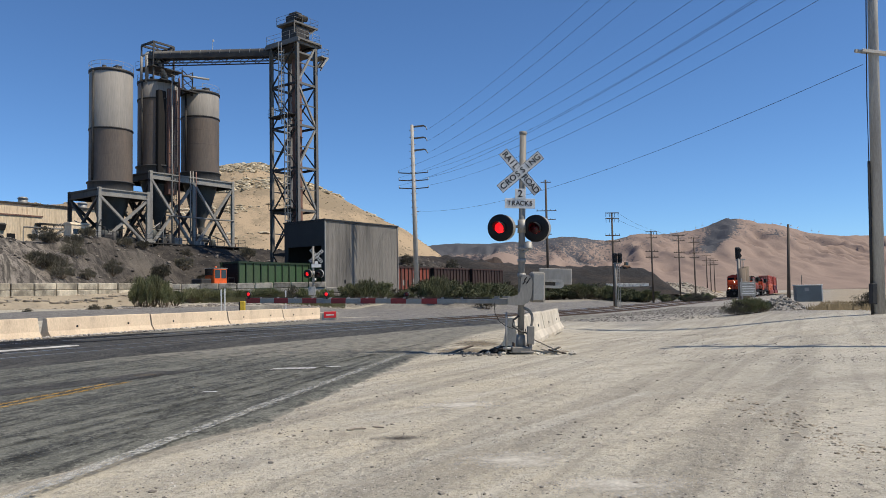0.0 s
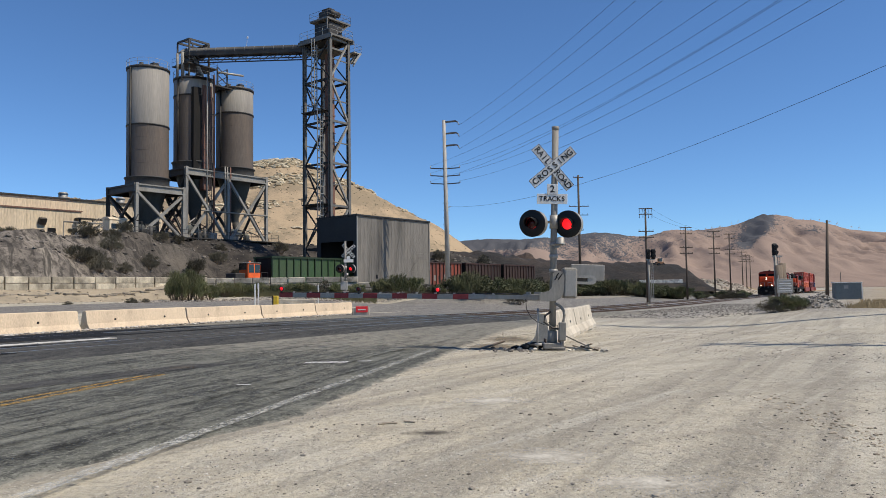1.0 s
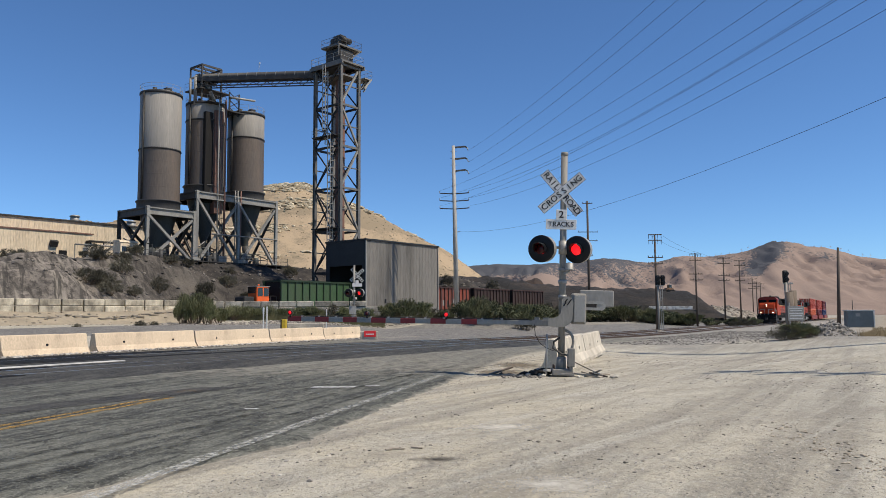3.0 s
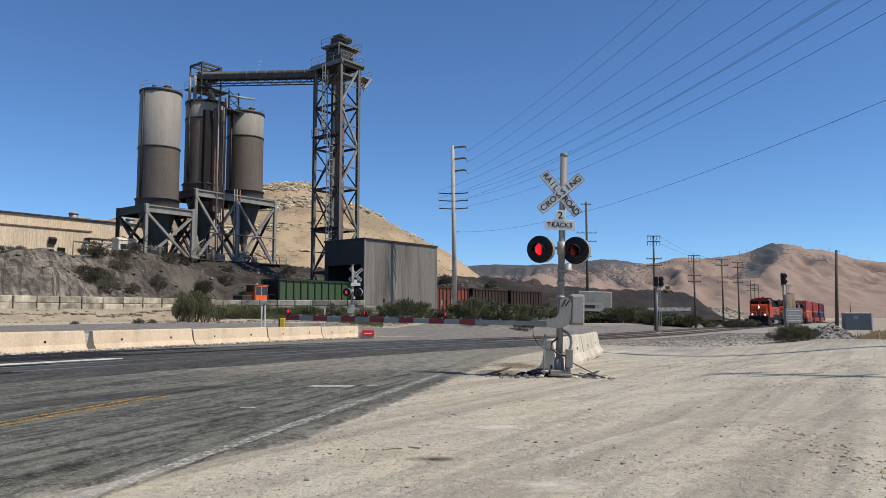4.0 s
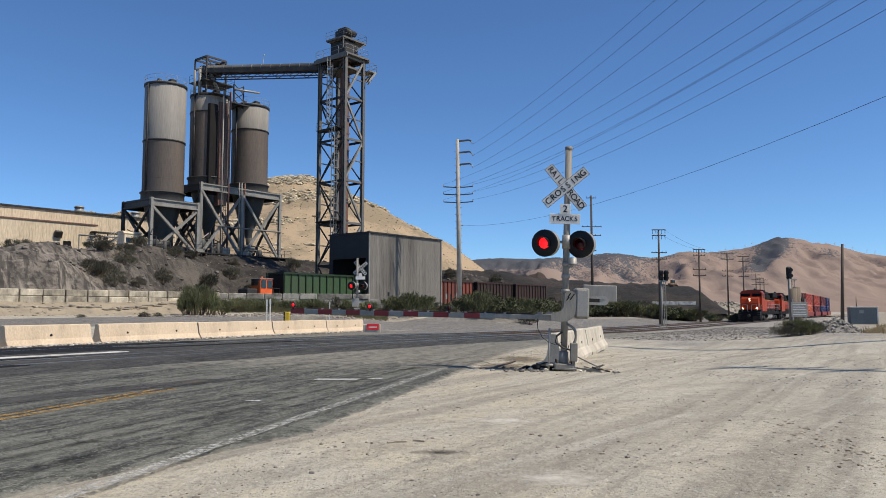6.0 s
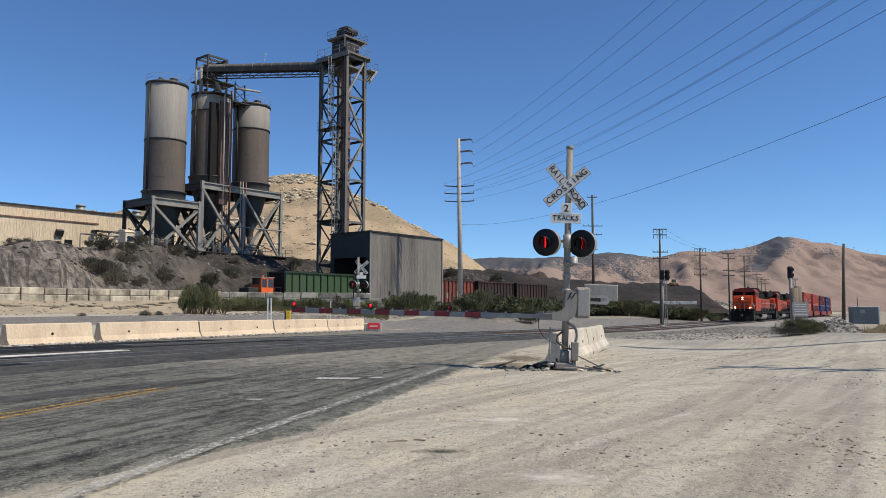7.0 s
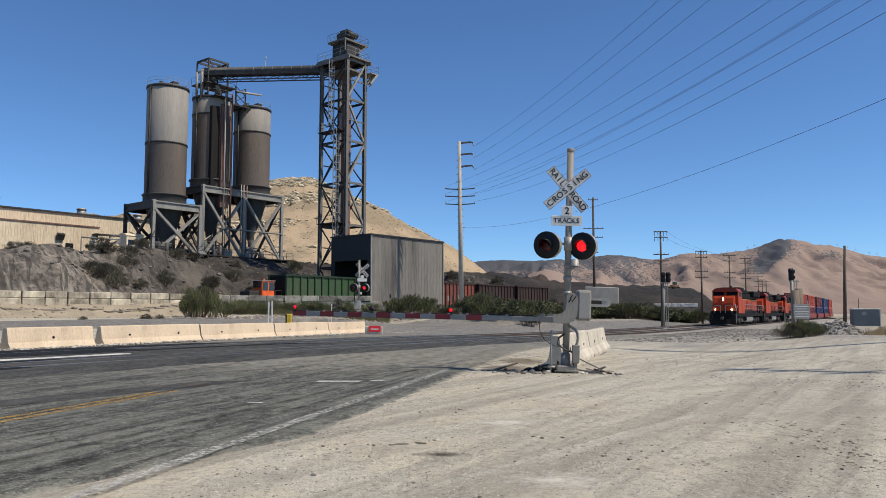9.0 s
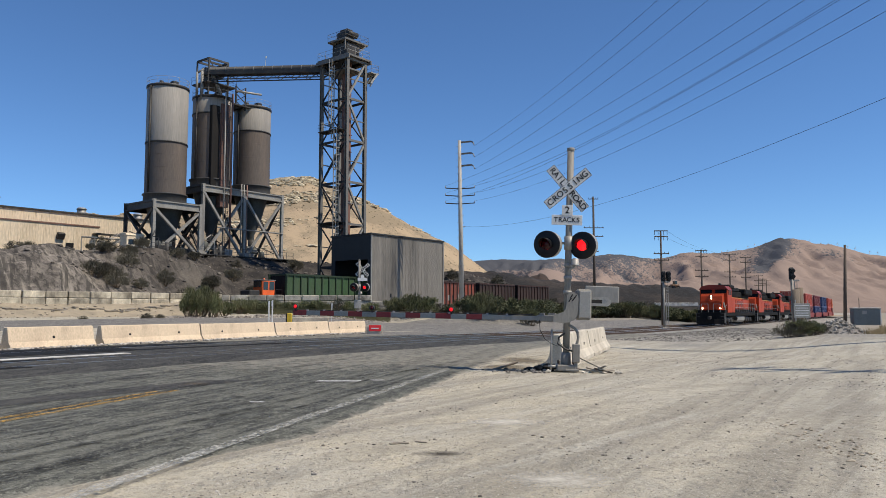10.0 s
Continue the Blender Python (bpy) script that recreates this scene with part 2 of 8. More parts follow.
# ---- plan: the works lie along one line, the railway along another ----
PX, PY = -9.0, 95.0                  # corner of the loading shed
PU, PV = Vector((0.629, 0.777)), Vector((-0.777, 0.629))
TX, TY = 29.4, 84.0                  # a point of the main track
TU = Vector((0.508, 0.861))
TL = Vector((-0.861, 0.508))         # to the far side of the track


def works(a, b, z=0.0, turn=0.0):
    p = Vector((PX, PY)) + PU * a + PV * b
    return pose(p.x, p.y, z, 0, 0, 51.0 + turn)


def works_ab(x, y):
    d = Vector((x - PX, y - PY))
    return d.dot(PU), d.dot(PV)


def track_sd(x, y):
    d = Vector((x - TX, y - TY))
    return d.dot(TU), d.dot(TL)


def rail_z(s):
    return -0.34 * ss(-75, -10, s) + 0.10


def height(x, y):
    """The lie of the land."""
    s, d = track_sd(x, y)
    a, b = works_ab(x, y)
    z = -0.42 * ss(-75, -10, s) * ss(-40, -12, x - y * 0.25 - 20 + 30)
    far = ss(9, 18, d)
    west = 1 - ss(-16, -3, x)
    ramp = (0.38 * ss(-8, 7, y - (66 + 0.25 * x)) + 0.62 * ss(7.5, 12, y - (66 + 0.25 * x))) * (1 - west) * (1 - 0.42 * ss(2, 12, x)) + ss(30, max(50.0, 70 + 0.25 * x), y) * west * (0.7 + 0.3 * ss(-30, -20, a))
    z += 1.3 * ramp * far * (1 - ss(150, 400, y))
    b0 = 1.5 + 7.5 * ss(-27, -16, a)
    crest = 8.0 * ss(-120, -60, a) * (1 - ss(70, 120, a)) - 0.9 * (1 - ss(-30, -18, a))
    n = noise.fractal(Vector((x * 0.09, y * 0.09, 0)), 0.9, 2.1, 5)
    k = (b - b0 + n * 2.2) / 17.0
    if a > -8:
        k *= 0.9
    z += crest * ss(0, 1, k) * (1 - ss(120, 200, b))
    if 0 < k < 1.15:
        n2 = noise.ridged_multi_fractal(Vector((x * 0.16, y * 0.16, 8)), 0.9, 2.2, 5, 1.0, 2.0) - 1.1
        z += (0.9 * n + 0.55 * n2) * ss(0.0, 0.25, k) * (1 - ss(0.8, 1.12, k))
    z += 0.5 * n * ss(0, 12, y - (70 + 0.25 * x)) * far * (1 - ss(200, 400, y)) * (1 - ss(0.0, 0.2, k) * 0.8) * ss(2, -6, abs(b - 3.6) - 8)
    # cut slope below the retaining wall
    bw = b + 1.6 + 0.112 * (a + 22.6)
    z += (1.15 * ss(-4.6, -0.6, bw + 0.8 * n) + 0.10 * n * ss(-6, -4, bw)) * (1 - ss(-27, -21, a)) * (1 - ss(60, 90, -a)) * (1 - ss(4, 15, bw))
    # pale bank beyond the tracks up the line
    z += 2.6 * math.exp(-((d - 17) / 5) ** 2) * ss(80, 92, s) * (1 - ss(130, 160, s)) * (1 + 0.4 * n)
    # hollow beside the tracks and rise towards the big pole
    z -= 0.26 * math.exp(-((x - 10) / 4.5) ** 2 - ((y - 31) / 6) ** 2)
    z += 0.40 * ss(12, 20, x) * ss(14, 27, y) * (1 - ss(36, 60, y))
    return z


def lines(parts):
    out = []
    for a, b, step in parts:
        n = max(1, int(round((b - a) / step)))
        out += [a + (b - a) * i / n for i in range(n)]
    return out + [parts[-1][1]]
# ---- ground ----
def ground_material():
    m = bpy.data.materials.new("dusty ground")
    m.use_nodes = True
    n, l = m.node_tree.nodes, m.node_tree.links
    bsdf = n["Principled BSDF"]
    bsdf.inputs["Roughness"].default_value = 0.95
    bsdf.inputs["Specular IOR Level"].default_value = 0.15
    tc = n.new("ShaderNodeTexCoord")

    def tex(scale, detail, rough=0.6, stretch=None):
        k = n.new("ShaderNodeTexNoise")
        k.inputs["Scale"].default_value, k.inputs["Detail"].default_value, k.inputs["Roughness"].default_value = scale, detail, rough
        if stretch:
            mp = n.new("ShaderNodeMapping")
            mp.vector_type = "TEXTURE"
            mp.inputs["Scale"].default_value = tuple(1 / k for k in stretch[0])
            mp.inputs["Rotation"].default_value = (0, 0, radians(-stretch[1]))
            l.new(tc.outputs["Object"], mp.inputs["Vector"])
            l.new(mp.outputs["Vector"], k.inputs["Vector"])
        else:
            l.new(tc.outputs["Object"], k.inputs["Vector"])
        return k.outputs["Fac"]

    def rng(v, a, b, c=0.0, d=1.0):
        k = n.new("ShaderNodeMapRange")
        for name, val in (("From Min", a), ("From Max", b), ("To Min", c), ("To Max", d)):
            k.inputs[name].default_value = val
        l.new(v, k.inputs["Value"])
        return k.outputs["Result"]

    def mix(f, a, b):
        k = n.new("ShaderNodeMix")
        k.data_type = "RGBA"
        if isinstance(f, float):
            k.inputs["Factor"].default_value = f
        else:
            l.new(f, k.inputs["Factor"])
        for name, v in (("A", a), ("B", b)):
            if isinstance(v, tuple):
                k.inputs[name].default_value = (*v, 1)
            else:
                l.new(v, k.inputs[name])
        return k.outputs["Result"]

    def mul(a, b):
        k = n.new("ShaderNodeMath")
        k.operation = "MULTIPLY"
        l.new(a, k.inputs[0])
        if isinstance(b, float):
            k.inputs[1].default_value = b
        else:
            l.new(b, k.inputs[1])
        return k.outputs[0]

    def attr(name):
        k = n.new("ShaderNodeAttribute")
        k.attribute_name = name
        return k.outputs["Fac"]

    def across(dx, dy, sx, sy, detail=4):
        """Noise drawn out along the ground direction dx, dy."""
        c = n.new("ShaderNodeCombineXYZ")
        for vec, key in (((dy * sx, -dx * sx, 0), "X"), ((dx * sy, dy * sy, 0), "Y")):
            d = n.new("ShaderNodeVectorMath")
            d.operation = "DOT_PRODUCT"
            d.inputs[1].default_value = vec
            l.new(tc.outputs["Object"], d.inputs[0])
            l.new(d.outputs["Value"], c.inputs[key])
        k = n.new("ShaderNodeTexNoise")
        k.inputs["Scale"].default_value, k.inputs["Detail"].default_value, k.inputs["Roughness"].default_value = 1.0, detail, 0.6
        l.new(c.outputs["Vector"], k.inputs["Vector"])
        return k.outputs["Fac"]

    def beside_road():
        d = n.new("ShaderNodeVectorMath")
        d.operation = "DOT_PRODUCT"
        d.inputs[1].default_value = (1.0, -0.228, 0)
        l.new(tc.outputs["Object"], d.inputs[0])
        return rng(d.outputs["Value"], -2.2, 3.2, 1.0, 0.0)

    dirt = mix(rng(tex(0.22, 7), 0.38, 0.66), (0.53, 0.488, 0.395), (0.42, 0.388, 0.318))
    dirt = mix(mul(rng(tex(0.13, 6, 0.6), 0.46, 0.60), 0.34), dirt, (0.49, 0.425, 0.305))
    dirt = mix(mul(mul(beside_road(), rng(tex(0.5, 6, 0.65), 0.36, 0.56)), 0.6), dirt, (0.53, 0.462, 0.335))
    dirt = mix(mul(rng(across(0.53, 0.85, 0.85, 0.035), 0.50, 0.60), 0.54), dirt, (0.255, 0.232, 0.188))
    dirt = mix(mul(rng(across(0.50, 0.866, 2.6, 0.06), 0.52, 0.62), 0.45), dirt, (0.25, 0.226, 0.183))
    dirt = mix(mul(rng(across(0.90, 0.44, 0.9, 0.05), 0.54, 0.64), 0.40), dirt, (0.27, 0.243, 0.195))
    dirt = mix(mul(rng(across(0.62, 0.78, 1.7, 0.07), 0.56, 0.66), 0.5), dirt, (0.60, 0.56, 0.47))
    dirt = mix(mul(rng(tex(0.35, 6, 0.7), 0.58, 0.74), 0.5), dirt, (0.48, 0.445, 0.375))
    dirt = mix(mul(rng(tex(3.0, 5), 0.55, 0.72), 0.4), dirt, (0.47, 0.435, 0.365))
    dirt = mix(mul(rng(tex(9.0, 8, 0.85), 0.52, 0.60), 0.5), dirt, (0.25, 0.224, 0.185))
    dirt = mix(mul(rng(tex(5.0, 9, 0.85), 0.53, 0.60), 0.65), dirt, (0.235, 0.212, 0.173))
    dirt = mix(mul(rng(tex(6.5, 9, 0.85), 0.55, 0.62), 0.55), dirt, (0.58, 0.535, 0.44))
    dirt = mix(mul(rng(tex(36.0, 3), 0.58, 0.66), 0.75), dirt, (0.58, 0.54, 0.46))
    dirt = mix(mul(rng(tex(110.0, 3), 0.55, 0.65), 0.5), dirt, (0.17, 0.152, 0.122))
    dirt = mix(mul(rng(tex(0.9, 8, 0.75), 0.53, 0.66), 0.45), dirt, (0.26, 0.233, 0.186))
    dirt = mix(mul(rng(tex(25.0, 4), 0.60, 0.68), 0.7), dirt, (0.15, 0.133, 0.107))
    bank = mix(rng(tex(0.35, 8, 0.7), 0.40, 0.62), (0.225, 0.195, 0.165), (0.095, 0.084, 0.073))
    bank = mix(mul(rng(tex(1.1, 7, 0.75), 0.50, 0.60), 0.7), bank, (0.045, 0.04, 0.036))
    bank = mix(mul(rng(tex(0.9, 6, 0.7), 0.56, 0.66), 0.6), bank, (0.27, 0.235, 0.195))
    bank = mix(mul(rng(tex(3.0, 9, 0.85), 0.53, 0.59), 0.65), bank, (0.035, 0.031, 0.028))
    bank = mix(mul(rng(tex(1.1, 8, 0.75, ((1.6, 0.13, 1), -51)), 0.53, 0.59), 0.8), bank, (0.04, 0.036, 0.032))
    bank = mix(mul(rng(across(-0.777, 0.629, 0.75, 0.10, 7), 0.53, 0.60), 0.6), bank, (0.31, 0.272, 0.222))
    bank = mix(mul(rng(across(-0.55, 0.835, 1.5, 0.16, 7), 0.54, 0.59), 0.75), bank, (0.042, 0.038, 0.034))
    coal = mix(rng(tex(0.6, 7), 0.42, 0.62), (0.032, 0.029, 0.027), (0.066, 0.057, 0.049))
    coal = mix(mul(rng(tex(1.6, 7, 0.75), 0.52, 0.62), 0.8), coal, (0.022, 0.02, 0.019))
    coal = mix(mul(rng(tex(0.8, 7, 0.75), 0.56, 0.64), 0.55), coal, (0.15, 0.128, 0.105))
    col = mix(attr("bank"), dirt, bank)
    col = mix(attr("coal"), col, coal)
    stone = mix(rng(tex(7.0, 6, 0.85), 0.42, 0.58), (0.16, 0.148, 0.132), (0.38, 0.355, 0.315))
    col = mix(attr("ballast"), col, stone)
    col = mix(attr("tan"), col, mix(rng(tex(0.6, 6), 0.4, 0.65), (0.36, 0.298, 0.212), (0.26, 0.217, 0.158)))
    l.new(col, bsdf.inputs["Base Color"])
    b = n.new("ShaderNodeBump")
    b.inputs["Strength"].default_value, b.inputs["Distance"].default_value = 0.9, 0.035
    l.new(tex(14.0, 6, 0.7), b.inputs["Height"])
    b2 = n.new("ShaderNodeBump")
    b2.inputs["Strength"].default_value, b2.inputs["Distance"].default_value = 0.6, 0.22
    l.new(tex(1.3, 6, 0.65), b2.inputs["Height"])
    l.new(b2.outputs["Normal"], b.inputs["Normal"])
    l.new(b.outputs["Normal"], bsdf.inputs["Normal"])
    return m


def grid(name, xs, ys, fn, mat, attrs=None):
    me = bpy.data.meshes.new(name)
    w = len(xs)
    verts = [(x, y, fn(x, y)) for y in ys for x in xs]
    faces = [(j * w + i, j * w + i + 1, (j + 1) * w + i + 1, (j + 1) * w + i) for j in range(len(ys) - 1) for i in range(w - 1)]
    me.from_pydata(verts, [], faces)
    me.polygons.foreach_set("use_smooth", [True] * len(faces))
    for key, f in (attrs or {}).items():
        at = me.attributes.new(key, "FLOAT", "POINT")
        at.data.foreach_set("value", [f(*v) for v in verts])
    me.materials.append(mat)
    return new(name, me)


def bank_mask(x, y, z):
    s, d = track_sd(x, y)
    a, b = works_ab(x, y)
    n = noise.noise(Vector((x * 0.15, y * 0.15, 7)))
    off = y - (62.5 + 0.84 * (x + 8.5)) + 1.2 * n
    low = 0.5 * ss(7, 9, off) * ss(9, 14, d) * ss(-23, -20, a)
    return max(low, ss(0, 5, b + 1 + 3 * n) * ss(15, 26, d)) * (1 - ss(180, 300, y))


def coal_mask(x, y, z):
    a, b = works_ab(x, y)
    n = noise.fractal(Vector((x * 0.08, y * 0.08, 2)), 1.0, 2.0, 4)
    return (0.66 + 0.34 * ss(-18, -4, a + 7 * n)) * ss(-31, -20, a + 5 * n) * ss(2, 8, b + 3 * n) * (1 - ss(150, 230, y))


def ballast_mask(x, y, z):
    s, d = track_sd(x, y)
    n = noise.noise(Vector((x * 0.5, y * 0.5, 1)))
    n2 = noise.fractal(Vector((x * 0.3, y * 0.3, 4)), 0.9, 2.0, 4)
    wide = (0.80 + 0.4 * n2) * ss(-32, -12, d + 4 * n2) * (1 - ss(6.5, 8.5, d)) * ss(-54, -44, s + 4 * n2)
    return max(wide, ss(-7.5, -4.5, d + n) * (1 - ss(6.5, 8.5, d + n)) * ss(-52, -44, s + 2 * n))


def tan_mask(x, y, z):
    a, b = works_ab(x, y)
    bw = b + 1.6 + 0.112 * (a + 22.6)
    cut = ss(-5.4, -4.2, bw + 0.8 * noise.noise(Vector((x * 0.4, y * 0.4, 5)))) * (1 - ss(0.0, 0.8, bw)) * (1 - ss(-26, -22, a)) * 0.9
    d = track_sd(x, y)[1]
    field = 0.95 * ss(38, 56, y + 5 * noise.noise(Vector((x * 0.1, y * 0.1, 9)))) * ss(-11, -20, d)
    return max(cut, field)


xs = lines([(-4500, -1200, 300), (-1200, -300, 60), (-300, -90, 10), (-90, -45, 1.6), (-45, 40, 0.8), (40, 90, 2.0), (90, 300, 10), (300, 1200, 60), (1200, 4500, 300)])
ys = lines([(-600, -60, 60), (-60, 0, 6), (0, 60, 0.8), (60, 150, 0.9), (150, 230, 4), (230, 600, 20), (600, 4700, 150)])
ground = grid("ground", xs, ys, height, ground_material(), {"bank": bank_mask, "coal": coal_mask, "ballast": ballast_mask, "tan": tan_mask})
tagged(ground, "pale dusty dirt ground with tyre tracks and dark banks", "ground", kind="structure")

# ---- hills and mountains ----
HILL = bpy.data.materials.new("dry rocky hillside")
MOUNT = bpy.data.materials.new("hazy dry mountains")


def mountain_material(m, grass, scrub, haze, amount, scale, lo, hi, squash=1.0, fine=0.6):
    m.use_nodes = True
    n, l = m.node_tree.nodes, m.node_tree.links
    bsdf = n["Principled BSDF"]
    bsdf.inputs["Roughness"].default_value, bsdf.inputs["Specular IOR Level"].default_value = 1.0, 0.0
    tc = n.new("ShaderNodeTexCoord")
    t1, t2 = n.new("ShaderNodeTexNoise"), n.new("ShaderNodeTexNoise")
    mp = n.new("ShaderNodeMapping")
    mp.inputs["Scale"].default_value = (1, squash, 1)
    l.new(tc.outputs["Object"], mp.inputs["Vector"])
    for t, s, d in ((t1, scale, 4), (t2, scale * 40, 9)):
        t.inputs["Scale"].default_value, t.inputs["Detail"].default_value, t.inputs["Roughness"].default_value = s, d, 0.78
        l.new(mp.outputs["Vector"], t.inputs["Vector"])
    bm_ = n.new("ShaderNodeBump")
    bm_.inputs["Strength"].default_value, bm_.inputs["Distance"].default_value = 0.2, 0.05 / scale
    l.new(t2.outputs["Fac"], bm_.inputs["Height"])
    l.new(bm_.outputs["Normal"], bsdf.inputs["Normal"])
    add = n.new("ShaderNodeMath")
    add.operation = "MULTIPLY_ADD"
    add.inputs[1].default_value = fine
    l.new(t2.outputs["Fac"], add.inputs[0])
    l.new(t1.outputs["Fac"], add.inputs[2])
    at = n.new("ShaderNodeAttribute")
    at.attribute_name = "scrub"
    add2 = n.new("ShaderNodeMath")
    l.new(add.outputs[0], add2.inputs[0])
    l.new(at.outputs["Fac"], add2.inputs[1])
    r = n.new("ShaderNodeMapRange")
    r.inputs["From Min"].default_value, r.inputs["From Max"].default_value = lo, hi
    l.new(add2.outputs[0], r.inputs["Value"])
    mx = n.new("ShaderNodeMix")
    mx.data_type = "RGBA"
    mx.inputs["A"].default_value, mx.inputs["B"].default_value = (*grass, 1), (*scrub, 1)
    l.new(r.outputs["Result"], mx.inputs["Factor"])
    # haze of the distance is mixed straight into the surface colour
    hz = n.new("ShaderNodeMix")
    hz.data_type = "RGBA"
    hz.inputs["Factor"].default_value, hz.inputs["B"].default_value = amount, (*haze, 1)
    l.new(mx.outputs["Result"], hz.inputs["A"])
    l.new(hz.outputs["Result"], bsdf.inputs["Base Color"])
    return m


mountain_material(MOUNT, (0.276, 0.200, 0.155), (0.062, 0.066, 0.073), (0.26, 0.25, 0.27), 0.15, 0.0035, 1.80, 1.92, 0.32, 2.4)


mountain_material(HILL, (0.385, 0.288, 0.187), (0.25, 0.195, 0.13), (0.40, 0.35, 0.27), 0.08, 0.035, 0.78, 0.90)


def hill_height(x, y):
    r = noise.ridged_multi_fractal(Vector((x * 0.012, y * 0.012, 4)), 0.9, 2.1, 6, 1.0, 2.0)
    n = noise.fractal(Vector((x * 0.05, y * 0.05, 9)), 0.8, 2.2, 5)
    k = math.exp(-((y - 350) / 85) ** 2)
    if x > -61:
        w = x + 61
        prof = max(0.0, 62.0 - 0.36 * w - 0.0022 * w * w)
    else:
        prof = 44.5 + 17.5 * math.exp(-((x + 61) / 42) ** 2)
    s = ss(0.45, 0.75, 0.5 + 0.5 * noise.noise(Vector((x * 0.02, y * 0.02, 11))))
    return k * (prof + 2.6 * (r - 1.0)) * 0.985 + (1.3 * n + 1.0 * abs(noise.noise(Vector((x * 0.22, y * 0.22, 2)))) * s) * k


hx = lines([(-260, 130, 2.6)])
hy = lines([(215, 420, 2.6)])
def hill_scrub(x, y, z):
    return 0.18 * noise.noise(Vector((x * 0.03, y * 0.03, 1))) + 0.08 * ss(30, 60, z)


hill = grid("hill", hx, hy, hill_height, HILL, {"scrub": hill_scrub})
tagged(hill, "dry tan hill with rock outcrops and sparse grass", "hill", kind="structure")


def range_height(x, y):
    px = x / y * 1344.0
    b = 176 - 30 * ss(40, -200, px)
    for c, h, w in ((610, 44, 150), (611, 24, 44), (700, 14, 35), (300, 18, 45), (95, 6, 45), (433, 8, 30)):
        b += h * math.exp(-((px - c) / w) ** 2)
    ridge = noise.ridged_multi_fractal(Vector((x * 0.0022, y * 0.0022, 1.5)), 0.85, 2.15, 7, 1.0, 2.0)
    k = ss(1150, 2600, y) * (1 - 0.6 * ss(2700, 3600, y))
    warp = 40 * noise.noise(Vector((x * 0.003, y * 0.003, 5)))
    gully = max(0.0, 1.7 - noise.ridged_multi_fractal(Vector(((x + warp) * 0.0052 - y * 0.0010, y * 0.0015, 7)), 0.85, 2.15, 6, 1.0, 2.0))
    fine = max(0.0, 1.7 - noise.ridged_multi_fractal(Vector((x * 0.016, y * 0.005, 3)), 0.8, 2.1, 4, 1.0, 2.0))
    slope = k * (1 - 0.93 * ss(2150, 2560, y)) * ss(1150, 1500, y)
    z = (b * 1.12 * k * (0.84 + 0.115 * ridge * (1 - ss(2200, 2650, y) * 0.5)) - (47 * gully + 27 * fine) * slope) * y / 2600 - 3
    # smooth tan foothill before the range
    foot = (88 + 6 * noise.noise(Vector((x * 0.012, y * 0.004, 2)))) * math.exp(-((px - 190) / 100) ** 2) * math.exp(-((y - 1620) / 190) ** 2)
    return max(z, foot)


def range_scrub_shade(x, y, z):
    """More scrub on the left heights, on the steep face below the summit and in the gullies, whose shade is put into it
    too.
    """
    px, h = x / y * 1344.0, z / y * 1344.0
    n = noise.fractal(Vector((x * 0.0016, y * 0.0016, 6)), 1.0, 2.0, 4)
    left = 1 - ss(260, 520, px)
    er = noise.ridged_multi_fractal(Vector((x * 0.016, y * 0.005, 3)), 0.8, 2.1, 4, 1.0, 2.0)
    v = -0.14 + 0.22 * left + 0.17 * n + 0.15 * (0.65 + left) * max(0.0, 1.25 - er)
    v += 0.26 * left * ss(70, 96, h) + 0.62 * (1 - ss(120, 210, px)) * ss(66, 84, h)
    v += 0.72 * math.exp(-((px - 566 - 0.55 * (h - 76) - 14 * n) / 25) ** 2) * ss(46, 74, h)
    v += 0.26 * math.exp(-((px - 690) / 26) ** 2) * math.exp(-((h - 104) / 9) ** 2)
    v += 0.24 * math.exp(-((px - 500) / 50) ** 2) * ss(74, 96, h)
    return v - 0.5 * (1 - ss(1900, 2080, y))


mx_ = lines([(-1500, -200, 60), (-200, 2600, 9)])
my_ = lines([(1100, 2900, 18), (2900, 3700, 100)])
mount = grid("mountain_range", mx_, my_, range_height, MOUNT, {"scrub": range_scrub_shade})
tagged(mount, "distant brown mountains with scrub and gullies", "mountains", kind="structure")

